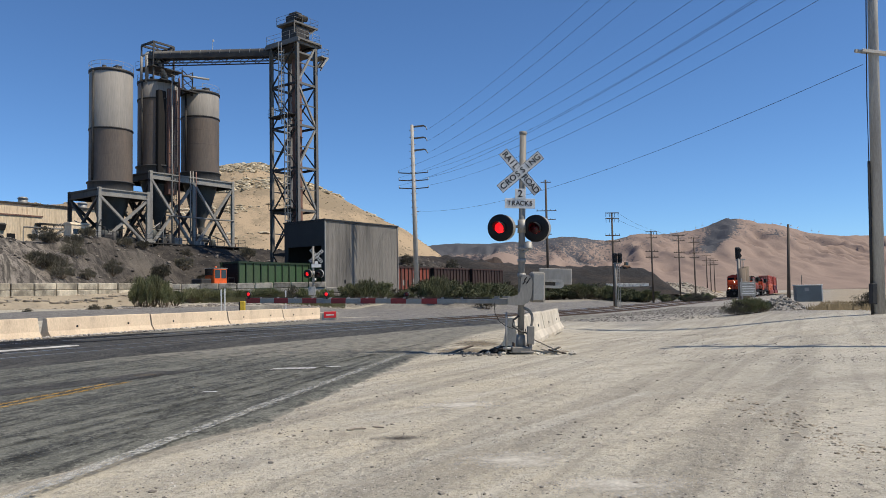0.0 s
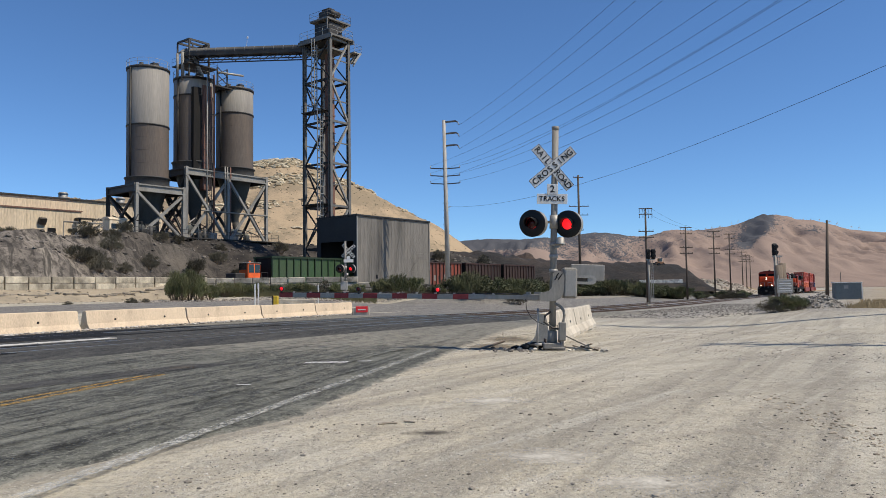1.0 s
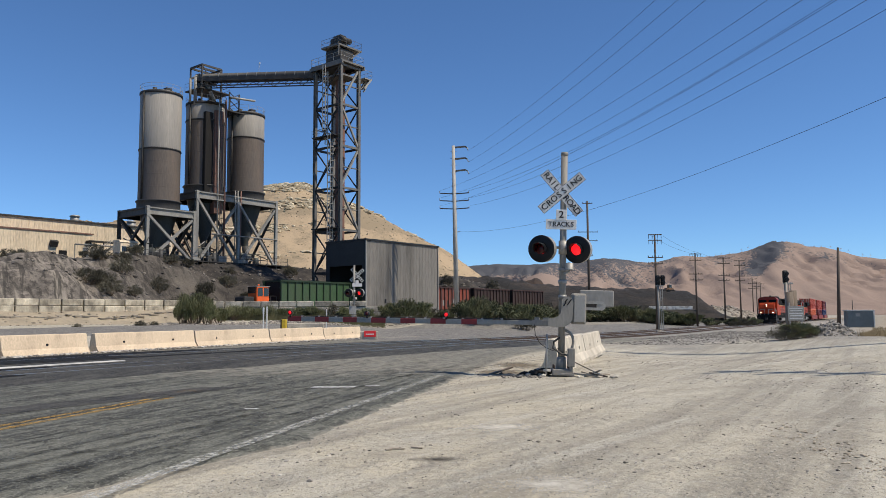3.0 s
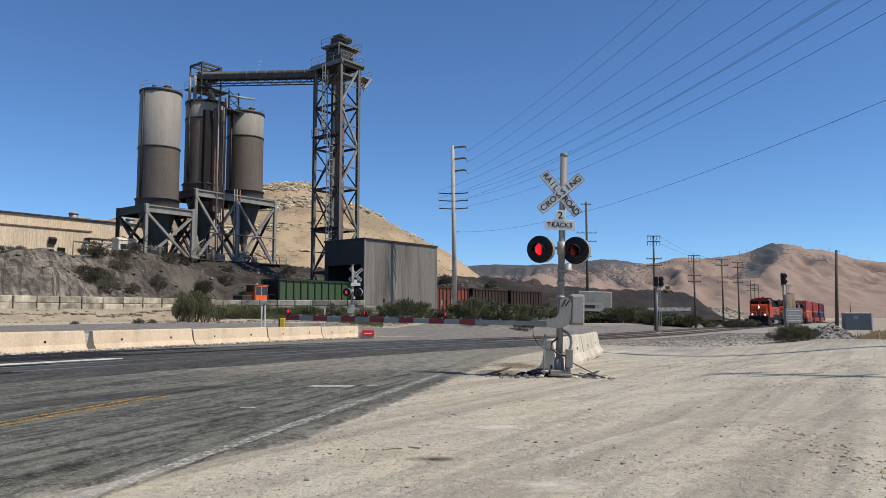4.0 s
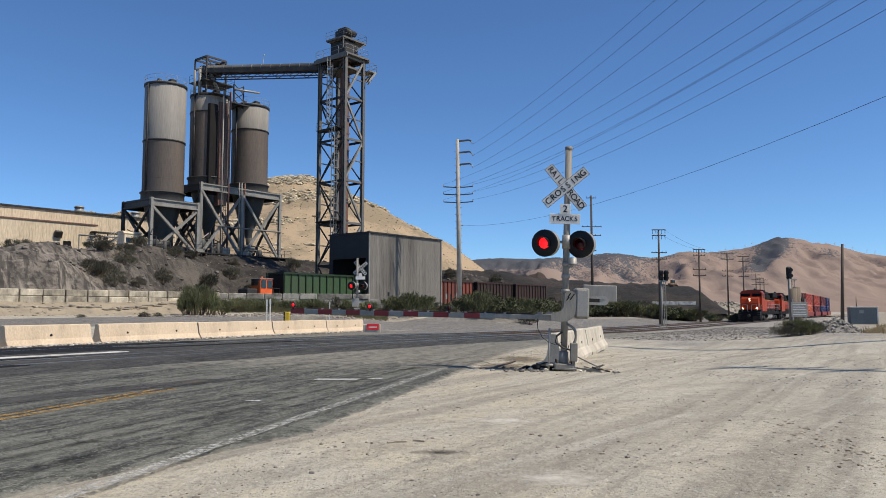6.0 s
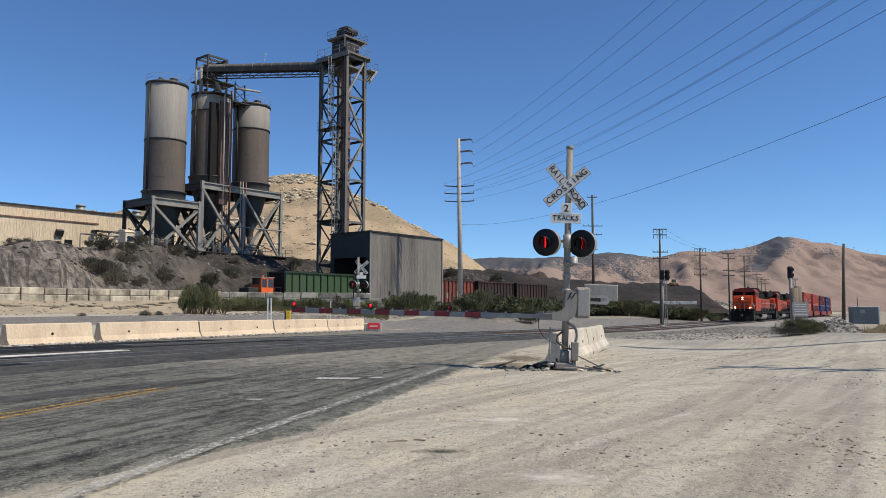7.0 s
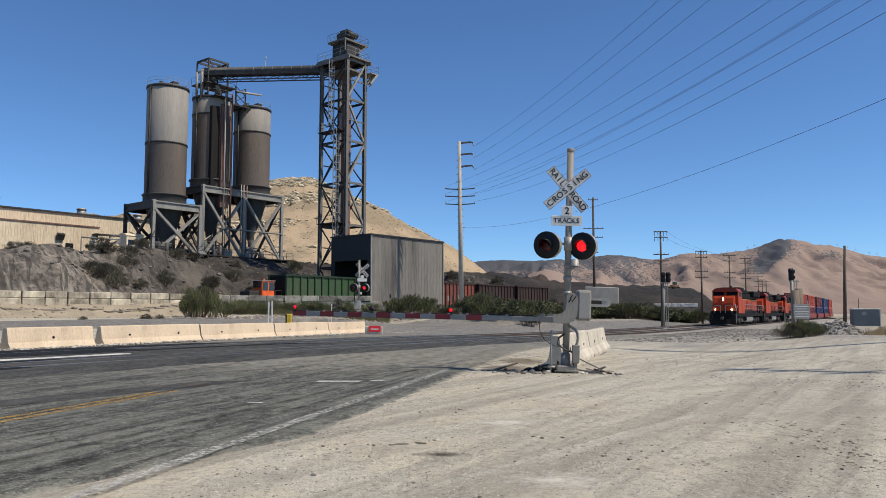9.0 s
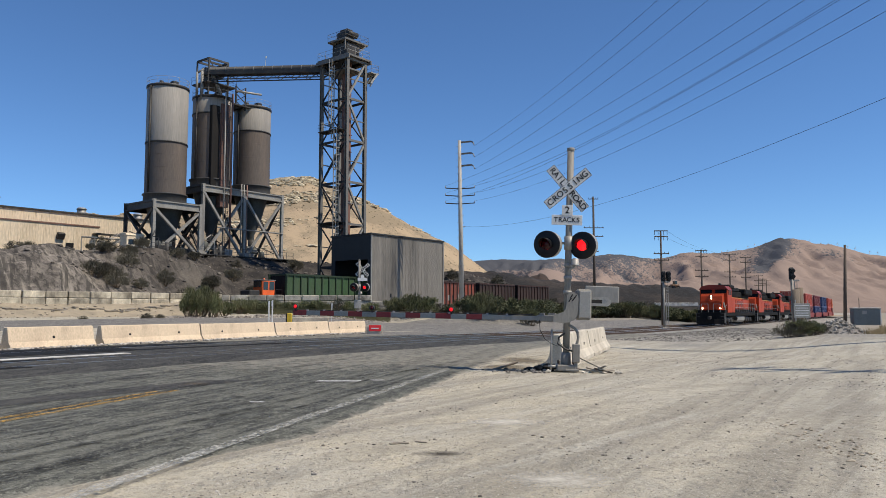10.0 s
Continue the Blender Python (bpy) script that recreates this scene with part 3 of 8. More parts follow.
# ---- road and street ----
def asphalt_material(name, base, pale, dark, dust, streak):
    """Worn asphalt: aggregate, pale wear, dark rubber streaks along the road, cracks, dust towards the edge."""
    m = bpy.data.materials.new(name)
    m.use_nodes = True
    n, l = m.node_tree.nodes, m.node_tree.links
    bsdf = n["Principled BSDF"]
    bsdf.inputs["Roughness"].default_value, bsdf.inputs["Specular IOR Level"].default_value = 0.85, 0.25
    tc = n.new("ShaderNodeTexCoord")

    def tex(scale, detail, rough, stretch=None):
        k = n.new("ShaderNodeTexNoise")
        k.inputs["Scale"].default_value, k.inputs["Detail"].default_value, k.inputs["Roughness"].default_value = scale, detail, rough
        if stretch:
            mp = n.new("ShaderNodeMapping")
            mp.vector_type = "TEXTURE"
            mp.inputs["Scale"].default_value = (1 / stretch[0], 1 / stretch[1], 1)
            mp.inputs["Rotation"].default_value = (0, 0, radians(-stretch[2]))
            l.new(tc.outputs["Object"], mp.inputs["Vector"])
            l.new(mp.outputs["Vector"], k.inputs["Vector"])
        else:
            l.new(tc.outputs["Object"], k.inputs["Vector"])
        return k.outputs["Fac"]

    def rng(v, a, b, c=0.0, d=1.0):
        k = n.new("ShaderNodeMapRange")
        for key, val in (("From Min", a), ("From Max", b), ("To Min", c), ("To Max", d)):
            k.inputs[key].default_value = val
        l.new(v, k.inputs["Value"])
        return k.outputs["Result"]

    def mix(f, a, b):
        k = n.new("ShaderNodeMix")
        k.data_type = "RGBA"
        l.new(f, k.inputs["Factor"])
        for key, v in (("A", a), ("B", b)):
            if isinstance(v, tuple):
                k.inputs[key].default_value = (*v, 1)
            else:
                l.new(v, k.inputs[key])
        return k.outputs["Result"]

    col = mix(rng(tex(0.45, 6, 0.65), 0.40, 0.62), base, pale)
    col = mix(rng(tex(2.4, 6, 0.75, (1.0, 0.35, 13)), 0.50, 0.64, 0, 0.65), col, tuple(c * 0.5 for c in base))
    col = mix(rng(tex(1.0, 6, 0.6, (2.0, 0.085, 13)), 0.51, 0.575, 0, streak), col, dark)
    col = mix(rng(tex(3.4, 7, 0.7, (1.4, 0.035, 15)), 0.53, 0.60, 0, streak), col, dark)
    col = mix(rng(tex(12.0, 8, 0.8, (1.0, 0.5, 13)), 0.52, 0.60, 0, 0.6), col, tuple(min(1, c * 1.5) for c in pale))
    col = mix(rng(tex(1.3, 6, 0.6, (3.2, 0.10, 17)), 0.54, 0.64, 0, streak * 0.8), col, dark)
    col = mix(rng(tex(3.2, 10, 0.85, (1.0, 0.45, 13)), 0.52, 0.57, 0, 0.6), col, tuple(min(1, c * 1.25) for c in pale))
    col = mix(rng(tex(4.6, 10, 0.85, (1.0, 0.35, 22)), 0.53, 0.58, 0, 0.7), col, dark)
    col = mix(rng(tex(30.0, 3, 0.6), 0.56, 0.66, 0, 0.6), col, tuple(min(1, c * 1.9) for c in pale))
    col = mix(rng(tex(22.0, 4, 0.6), 0.56, 0.66, 0, 0.7), col, dark)
    vor = n.new("ShaderNodeTexVoronoi")
    vor.feature = "DISTANCE_TO_EDGE"
    vor.inputs["Scale"].default_value = 0.55
    wob = n.new("ShaderNodeTexNoise")
    wob.inputs["Scale"].default_value, wob.inputs["Detail"].default_value = 1.1, 6
    l.new(tc.outputs["Object"], wob.inputs["Vector"])
    va = n.new("ShaderNodeVectorMath")
    va.operation = "MULTIPLY_ADD"
    va.inputs[1].default_value = (1.6, 1.6, 0)
    l.new(wob.outputs["Color"], va.inputs[0])
    l.new(tc.outputs["Object"], va.inputs[2])
    l.new(va.outputs["Vector"], vor.inputs["Vector"])
    col = mix(rng(vor.outputs["Distance"], 0.0, 0.016, 0.75, 0.0), col, tuple(c * 0.35 for c in base))
    at = n.new("ShaderNodeAttribute")
    at.attribute_name = "dust"
    sm = n.new("ShaderNodeMath")
    l.new(at.outputs["Fac"], sm.inputs[0])
    l.new(tex(3.5, 7, 0.75), sm.inputs[1])
    col = mix(rng(sm.outputs[0], 0.72, 1.12), col, dust)
    l.new(col, bsdf.inputs["Base Color"])
    b = n.new("ShaderNodeBump")
    b.inputs["Strength"].default_value, b.inputs["Distance"].default_value = 0.8, 0.02
    l.new(tex(22.0, 5, 0.7), b.inputs["Height"])
    l.new(b.outputs["Normal"], bsdf.inputs["Normal"])
    return m


def paint_material(name, color, cover):
    """Thin road paint worn through in flakes."""
    m = material(name, color, 0.8, 0.0, dirt=tuple(c * 0.6 for c in color), scale=1.5, amount=0.8, bump=0.2)
    n, l = m.node_tree.nodes, m.node_tree.links
    tc = n.new("ShaderNodeTexCoord")
    t = n.new("ShaderNodeTexNoise")
    t.inputs["Scale"].default_value, t.inputs["Detail"].default_value, t.inputs["Roughness"].default_value = 16.0, 9, 0.85
    l.new(tc.outputs["Object"], t.inputs["Vector"])
    r = n.new("ShaderNodeMapRange")
    r.inputs["From Min"].default_value, r.inputs["From Max"].default_value = cover, cover + 0.16
    l.new(t.outputs["Fac"], r.inputs["Value"])
    l.new(r.outputs["Result"], n["Principled BSDF"].inputs["Alpha"])
    return m


ASPHALT = asphalt_material("worn asphalt", (0.098, 0.098, 0.081), (0.162, 0.160, 0.132), (0.026, 0.026, 0.024), (0.36, 0.325, 0.26), 0.72)
STREET = asphalt_material("dusty street asphalt", (0.165, 0.155, 0.138), (0.215, 0.20, 0.178), (0.10, 0.094, 0.085), (0.33, 0.295, 0.25), 0.4)
PATCH = asphalt_material("dark crossing asphalt", (0.052, 0.050, 0.045), (0.082, 0.078, 0.068), (0.022, 0.022, 0.022), (0.30, 0.27, 0.23), 0.8)


def road_right(y):
    e = -2.64 + 0.228 * (y - 5.73) + 0.75
    if y > 24:
        e += 0.010 * (y - 24) ** 2
    e += 0.12 * noise.noise(Vector((0, y * 0.9, 0))) + 0.10 * noise.noise(Vector((4, y * 4.0, 0)))
    return e + 0.05 * noise.noise(Vector((4, y * 13.0, 0)))


def road_left(y):
    return -13.5 + 0.35 * (y - 30) + 0.3 - 0.6 * ss(25, 20, y) * 12


def strip(name, rows, fn, mat, lift, kind_label, cols=10, bevel=0.0):
    """A sheet laid on the ground between x0 and x1 of every row; with bevel its edges run down into the ground."""
    b = Build()
    vs, dust = [], []
    for y, x0, x1 in rows:
        if bevel:
            pts = [(x0, -0.03), (x0 + bevel, lift)] + [(x0 + bevel + (x1 - x0 - 2 * bevel) * (i / cols), lift) for i in range(1, cols)] + [(x1 - bevel, lift), (x1, -0.03)]
        else:
            pts = [(x0 + (x1 - x0) * i / cols, lift) for i in range(cols + 1)]
        w = len(pts)
        for x, k in pts:
            vs.append((x, y, fn(x, y) + k))
            dust.append(max(0.0, 0.72 - 2.4 * (x1 - x), 0.34 * ss(12, 20, y)))
    fs = [(j * w + i, j * w + i + 1, (j + 1) * w + i + 1, (j + 1) * w + i) for j in range(len(rows) - 1) for i in range(w - 1)]
    b.add(vs, fs, True)
    me = b.mesh(name, mat)
    if bevel:
        me.attributes.new("dust", "FLOAT", "POINT").data.foreach_set("value", dust)
    return tagged(new(name, me), *kind_label, kind="structure")


rows = [(y, road_left(y) if y < 53 else -5.3 - 0.6 * (y - 53), min(road_right(y), 29.4 + 0.59 * (y - 84) + 14 - (y - 24) * 0.0)) for y in lines([(-8, 3, 0.5), (3, 26, 0.08), (26, 58, 0.35)])]
rows = [(y, a, min(b, 14.0)) for y, a, b in rows]
strip("road", rows, height, ASPHALT, 0.035, ("worn dark asphalt road with skid marks and cracks", "road"), 44, 0.3)


def along_track(name, s0, s1, d0, d1, mat, lift, label):
    b = Build()
    ns = int((s1 - s0) / 2.0)
    cols = 8
    vs = []
    for j in range(ns + 1):
        s = s0 + (s1 - s0) * j / ns
        for i in range(cols + 1):
            d = d0 + (d1 - d0) * i / cols + (0.5 * noise.noise(Vector((s * 0.4, i, 0))) if i in (0, cols) else 0)
            x, y = TX + TU.x * s + TL.x * d, TY + TU.y * s + TL.y * d
            vs.append((x, y, height(x, y) + (lift if i not in (0, cols) and j not in (0, ns) else -0.03)))
    w = cols + 1
    b.add(vs, [(j * w + i + 1, j * w + i, (j + 1) * w + i, (j + 1) * w + i + 1) for j in range(ns) for i in range(cols)], True)
    return tagged(new(name, b.mesh(name, mat)), *label, kind="structure")


def street():
    """The street behind barriers and tracks, along a bent line."""
    line = [Vector(p) for p in ((-64, 16), (-40, 36), (-28, 46.5), (-8.5, 62.5), (6, 75), (14.5, 88), (19.5, 97))]
    pts = []
    for p, q in zip(line, line[1:]):
        k = max(2, int((q - p).length / 0.7))
        pts += [p.lerp(q, i / k) for i in range(k)]
    pts.append(line[-1])
    sm = [sum((pts[min(max(i + o, 0), len(pts) - 1)] for o in range(-8, 9)), Vector((0, 0))) / 17 for i in range(len(pts))]
    b = Build()
    vs = []
    offs = [-5.6] + [-5.1 + 0.6 * k for k in range(18)] + [5.6]
    last = len(offs) - 1
    for i, p in enumerate(sm):
        d = (sm[min(i + 1, len(sm) - 1)] - sm[max(i - 1, 0)]).normalized()
        nrm = Vector((-d.y, d.x))
        for k, o in enumerate(offs):
            o += 0.4 * noise.noise(Vector((i * 0.4, k, 0))) if k in (0, last) else 0
            q = p + nrm * o
            vs.append((q.x, q.y, height(q.x, q.y) + (0.06 if k not in (0, last) else -0.04)))
    w = len(offs)
    b.add(vs, [(j * w + i + 1, j * w + i, (j + 1) * w + i, (j + 1) * w + i + 1) for j in range(len(sm) - 1) for i in range(w - 1)], True)
    tagged(new("street", b.mesh("street", STREET)), "pale dusty street behind the barriers and tracks", "street", kind="structure")


street()

# painted lines
PAINTY = paint_material("worn yellow road paint", (0.52, 0.30, 0.06), 0.43)


def road_line(name, x0, y0, y1, w, mat, label, lift=0.043, slope=0.228):
    rows = [(y, x0 + slope * (y - y0) - w / 2 + 0.03 * noise.noise(Vector((y * 3, w, 1))), x0 + slope * (y - y0) + w / 2 + 0.03 * noise.noise(Vector((y * 3, w, 5)))) for y in lines([(y0, y1, 0.25)])]
    return strip(name, rows, height, mat, lift, label, 3)


road_line("edge_line", -2.64 - 1.16, 0.0, 17.0, 0.16, paint_material("half-scoured white road paint", (0.44, 0.43, 0.385), 0.43), ("worn white edge line", "road marking"))
road_line("centre_line", -5.33 - 1.85, 1.2, 12.4, 0.11, PAINTY, ("worn double yellow centre line", "road marking"))
road_line("centre_line", -5.33 - 1.62, 1.2, 12.6, 0.11, PAINTY, ("worn double yellow centre line", "road marking"))

# ---- tracks ----
def rails(d, s0, s1, name):
    t = thing(name, Matrix.Identity(4), "steel rails on concrete sleepers in grey ballast", "railway track", kind="structure")
    n = int((s1 - s0) / 4)
    for side in (-0.75, 0.75):
        foot, top = Build(), Build()
        for j in range(n):
            pts = []
            for k in (j, j + 1):
                s = s0 + (s1 - s0) * k / n
                x, y = TX + TU.x * s + TL.x * (d + side), TY + TU.y * s + TL.y * (d + side)
                pts.append(Vector((x, y, rail_z(s))))
            foot.beam(pts[0] - Vector((0, 0, 0.07)), pts[1] - Vector((0, 0, 0.07)), 0.07, 0.14)
            top.beam(pts[0] + Vector((0, 0, 0.012)), pts[1] + Vector((0, 0, 0.012)), 0.075, 0.02)
        rail = part("rail", foot, RAILSIDE, t)
        part("rail_head", top, RAILTOP, rail, "polished rail head")
    return t


TRACK_NEAR = rails(0.0, -82, 180, "track")
TRACK_FAR = rails(4.3, -84, 180, "track")
TIE = material("concrete sleepers", (0.30, 0.28, 0.25), 0.9, 0.0, scale=2, amount=0.6, bump=0.3, rnd=0.2)
tie_mesh = Build().box((0, 0, -0.25), (0.26, 2.55, 0.22), bev=0.03).mesh("sleeper", TIE)
for track, d in ((TRACK_NEAR, 0.0), (TRACK_FAR, 4.3)):
    for k in range(130):
        s = -48 + k * 0.62
        ob = new("sleeper", tie_mesh)
        ob.parent = track
        ob.matrix_basis = pose(TX + TU.x * s + TL.x * d, TY + TU.y * s + TL.y * d, rail_z(s), 0, 0, 59.4)


def ballast(d0, d1, s0, s1, name):
    """Raised bed of broken stone under both tracks."""
    b = Build()
    vs = []
    prof = [(d0 - 1.2, -0.35), (d0, 0.0), (d0 + 1.2, 0.05), (d1 - 1.2, 0.05), (d1, 0.0), (d1 + 1.2, -0.35)]
    cols = lines([(0, len(prof) - 1, 0.2)])
    ns = int((s1 - s0) / 0.8)
    for j in range(ns + 1):
        s = s0 + (s1 - s0) * j / ns
        for c in cols:
            i = min(int(c), len(prof) - 2)
            f = c - i
            d = prof[i][0] * (1 - f) + prof[i + 1][0] * f
            z = prof[i][1] * (1 - f) + prof[i + 1][1] * f
            x, y = TX + TU.x * s + TL.x * d, TY + TU.y * s + TL.y * d
            vs.append((x, y, rail_z(s) - 0.20 + z + 0.05 * noise.noise(Vector((x * 3, y * 3, 0)))))
    w = len(cols)
    b.add(vs, [(j * w + i + 1, j * w + i, (j + 1) * w + i, (j + 1) * w + i + 1) for j in range(ns) for i in range(w - 1)], False)
    return tagged(new(name, b.mesh(name, BALLAST)), "bed of grey broken stone under the tracks", "ballast", kind="structure")


BALLAST = material("broken stone", (0.25, 0.23, 0.205), 0.95, 0.0, dirt=(0.14, 0.125, 0.11), scale=1.2, amount=0.8, bump=1.0, fine=8)
ballast(-2.0, 6.3, -50, 180, "ballast_bed")
along_track("crossing_panel", -84, -46, -3.2, 8.0, PATCH, 0.115, ("dark smooth asphalt between and beside the crossing rails", "crossing"))
along_track("street_apron", -50, 75, 7.6, 15.5, STREET, 0.05, ("grey dusty paving beyond the tracks", "street"))
road_line("asphalt_patch", -7.6, 8.6, 14.4, 0.9, PATCH, ("dark asphalt patch on the road", "road patch"), 0.040, 0.62)
PAINTB = paint_material("bright road paint", (0.54, 0.53, 0.50), 0.37)
for x0, y0, y1, w, slope in ((-1.95, 14.1, 14.4, 0.8, 0.1), (-1.25, 14.3, 14.5, 0.3, 0.1), (-2.66, 10.88, 11.0, 0.2, 0.2)):
    road_line("stop_line", x0, y0, y1, w, PAINTB, ("worn remains of a white stop line", "road marking"), 0.044, slope)


# concrete pads and rubber strips between the crossing rails
def crossing_strip(name, s0, s1, d0, d1, mat, lift, label, step):
    t = thing(name, Matrix.Identity(4), label, "crossing panel", kind="structure")
    k = s0
    while k < s1 - 0.1:
        e = min(k + step, s1)
        x, y = TX + TU.x * k + TL.x * d0, TY + TU.y * k + TL.y * d0
        m = pose(x, y, height(x, y) + lift, 0, 0, 59.4)
        ob = part("panel", Build().box(((e - k) / 2, (d1 - d0) / 2, -0.06), (e - k - 0.02, d1 - d0, 0.12), bev=0.01), mat, t)
        ob.matrix_basis = m
        k = e


PAD = material("pale crossing concrete", (0.62, 0.60, 0.55), 0.85, 0.0, dirt=(0.13, 0.12, 0.105), scale=1.9, amount=0.85, bump=0.2, rnd=0.1)
RUBBER = material("black crossing rubber", (0.014, 0.014, 0.014), 0.8, 0.0, scale=3, amount=0.4, bump=0.1, spec=0.15)
crossing_strip("crossing_pad", -92, -72.8, 1.66, 2.02, PAD, 0.135, "pale worn concrete strip between the crossing tracks", 2.4)
crossing_strip("crossing_pad", -92, -78.6, -0.62, 0.55, PAD, 0.14, "pale concrete panel between the crossing rails", 2.4)
for d0, d1, s1 in ((3.1, 3.5, -64), (3.62, 4.9, -71), (5.1, 6.4, -66), (0.82, 1.2, -75.5), (-1.25, -0.82, -77.5)):
    crossing_strip("crossing_rubber", -92, s1, d0, d1, RUBBER, 0.128, "black rubber strip along the crossing rail", 3.0)
road_line("centre_line", -4.4, 13.55, 13.8, 0.4, paint_material("scoured yellow road paint", (0.40, 0.25, 0.07), 0.50), ("worn double yellow centre line", "road marking"))
# ---- plant: silos, tower, shed ----
def rail_ring(b, r, z, n=24, h=1.0, a0=0.0, a1=360.0, t=0.03):
    pts = [(r * math.cos(radians(a0 + (a1 - a0) * i / n)), r * math.sin(radians(a0 + (a1 - a0) * i / n))) for i in range(n + 1)]
    for k in (h * 0.5, h):
        for p, q in zip(pts, pts[1:]):
            b.beam((*p, z + k), (*q, z + k), t)
    for p in pts[::2]:
        b.beam((*p, z), (*p, z + h), t)


def rail_line(b, p, q, h=1.0, step=1.4, t=0.03):
    p, q = Vector(p), Vector(q)
    n = max(1, int((q - p).length / step))
    up = Vector((0, 0, 1))
    for k in (h * 0.5, h):
        b.beam(p + up * k, q + up * k, t)
    for i in range(n + 1):
        c = p.lerp(q, i / n)
        b.beam(c, c + up * h, t)


SR = 2.85
Z_BASE = 9.0
Z_TOP = 33.6


def silo(a, b, z_deck, z_top, split):
    t = thing("silo", works(a, b, 0), "tall round steel silo, pale above and dark dusty brown below", "silo", group="silos in a row")
    # shell in two coats
    part("lower_shell", Build().lathe([(SR, z_deck + 0.5), (SR, split)], 40), SILODARK, t, "dark brown dusty lower shell")
    part("upper_shell", Build().lathe([(SR + 0.01, split), (SR + 0.01, z_top), (SR - 0.2, z_top + 0.15), (0.05, z_top + 0.5)], 40), SILOPALE, t, "faded pale grey upper shell")
    part("band", Build().lathe([(SR, split - 0.12), (SR + 0.09, split - 0.1), (SR + 0.09, split + 0.1), (SR, split + 0.12)], 40), DARK, t)
    part("top_rim", Build().lathe([(SR, z_top - 0.35), (SR + 0.12, z_top - 0.3), (SR + 0.12, z_top + 0.02), (SR - 0.1, z_top + 0.08)], 40), DARK, t)
    part("skirt", Build().lathe([(SR + 0.02, z_deck + 1.3), (SR + 0.28, z_deck + 1.25), (SR + 0.28, z_deck + 1.1), (SR + 0.12, z_deck + 1.05), (SR + 0.12, z_deck + 0.05)], 40), STEELGREY, t)
    cone = Build().lathe([(SR * 0.96, z_deck), (SR * 0.55, z_deck - 4.3), (0.55, z_deck - 6.6), (0.45, z_deck - 7.2)], 28)
    part("hopper_cone", cone, CONESTEEL, t)
    rl = Build()
    rail_ring(rl, SR + 0.05, z_top + 0.05)
    part("guard_rail", rl, GALV, t)
    seam = Build()
    for k in range(1, 4):
        z = z_deck + 1.3 + (split - z_deck - 1.3) * k / 4
        seam.lathe([(SR + 0.001, z - 0.03), (SR + 0.02, z), (SR + 0.001, z + 0.03)], 40)
    part("weld_seam", seam, SILODARK, t)
    pipe = Build().tube((-SR * 1.03, -SR * 0.14, z_deck + 1), (-SR * 1.03, -SR * 0.14, z_top - 0.3), 0.14, n=8)
    part("down_pipe", pipe, DARK, t)
    part("roof_hatch", Build().box((0.6, -0.6, z_top + 0.7), (0.9, 0.9, 0.7), bev=0.05), DARK, t)
    part("roof_vent", Build().tube((-0.9, 0.3, z_top + 0.3), (-0.9, 0.3, z_top + 1.0), 0.3), DARK, t)
    return t


A0, B0 = -9.33, 32.2
GAP = 7.45
silo(A0, B0, 16.7, Z_TOP, 25.3)
silo(A0 + GAP, B0, 19.8, Z_TOP, 30.9)
silo(A0 + 2 * GAP, B0, 19.8, Z_TOP, 29.6)


def deck(a, b, w, dp, z, posts_a, group="silo decks"):
    """Heavy steel deck on braced posts."""
    t = thing("silo_deck", works(a, b, 0), "heavy grey steel deck on cross-braced posts", "steel frame", group=group)
    y0, y1 = -dp / 2, dp / 2
    # front members pale, back and ends dark: sunlight and shade put into the steel
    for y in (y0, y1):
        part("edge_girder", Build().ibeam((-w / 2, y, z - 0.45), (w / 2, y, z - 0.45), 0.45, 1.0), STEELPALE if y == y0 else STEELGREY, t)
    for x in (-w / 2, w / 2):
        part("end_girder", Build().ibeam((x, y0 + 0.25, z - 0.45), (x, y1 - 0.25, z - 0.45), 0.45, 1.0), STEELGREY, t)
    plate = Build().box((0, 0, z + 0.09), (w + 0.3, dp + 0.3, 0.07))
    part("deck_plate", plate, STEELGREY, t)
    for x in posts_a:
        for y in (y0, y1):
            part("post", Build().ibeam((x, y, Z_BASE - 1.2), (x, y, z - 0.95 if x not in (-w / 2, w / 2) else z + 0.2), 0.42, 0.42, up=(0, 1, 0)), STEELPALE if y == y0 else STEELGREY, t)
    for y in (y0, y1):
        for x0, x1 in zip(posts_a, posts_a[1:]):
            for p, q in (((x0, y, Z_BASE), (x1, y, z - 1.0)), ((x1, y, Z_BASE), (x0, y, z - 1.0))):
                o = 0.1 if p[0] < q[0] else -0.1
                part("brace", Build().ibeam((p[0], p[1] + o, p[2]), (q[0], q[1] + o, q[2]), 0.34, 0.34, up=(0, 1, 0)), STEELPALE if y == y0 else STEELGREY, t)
    for x in (posts_a[0], posts_a[-1]):
        for p, q in (((x, y0, Z_BASE), (x, y1, z - 1.0)), ((x, y1, Z_BASE), (x, y0, z - 1.0))):
            o = 0.1 if p[1] < q[1] else -0.1
            part("brace", Build().ibeam((x + o, p[1], p[2]), (x + o, q[1], q[2]), 0.3, 0.3, up=(1, 0, 0)), STEELGREY, t)
    return t


deck(A0 - 0.2, B0, 7.2, 7.4, 16.5, (-3.6, 3.6))
deck(A0 + GAP * 1.5 - 0.2, B0, 14.3, 7.4, 19.6, (-7.15, 0.0, 7.15))
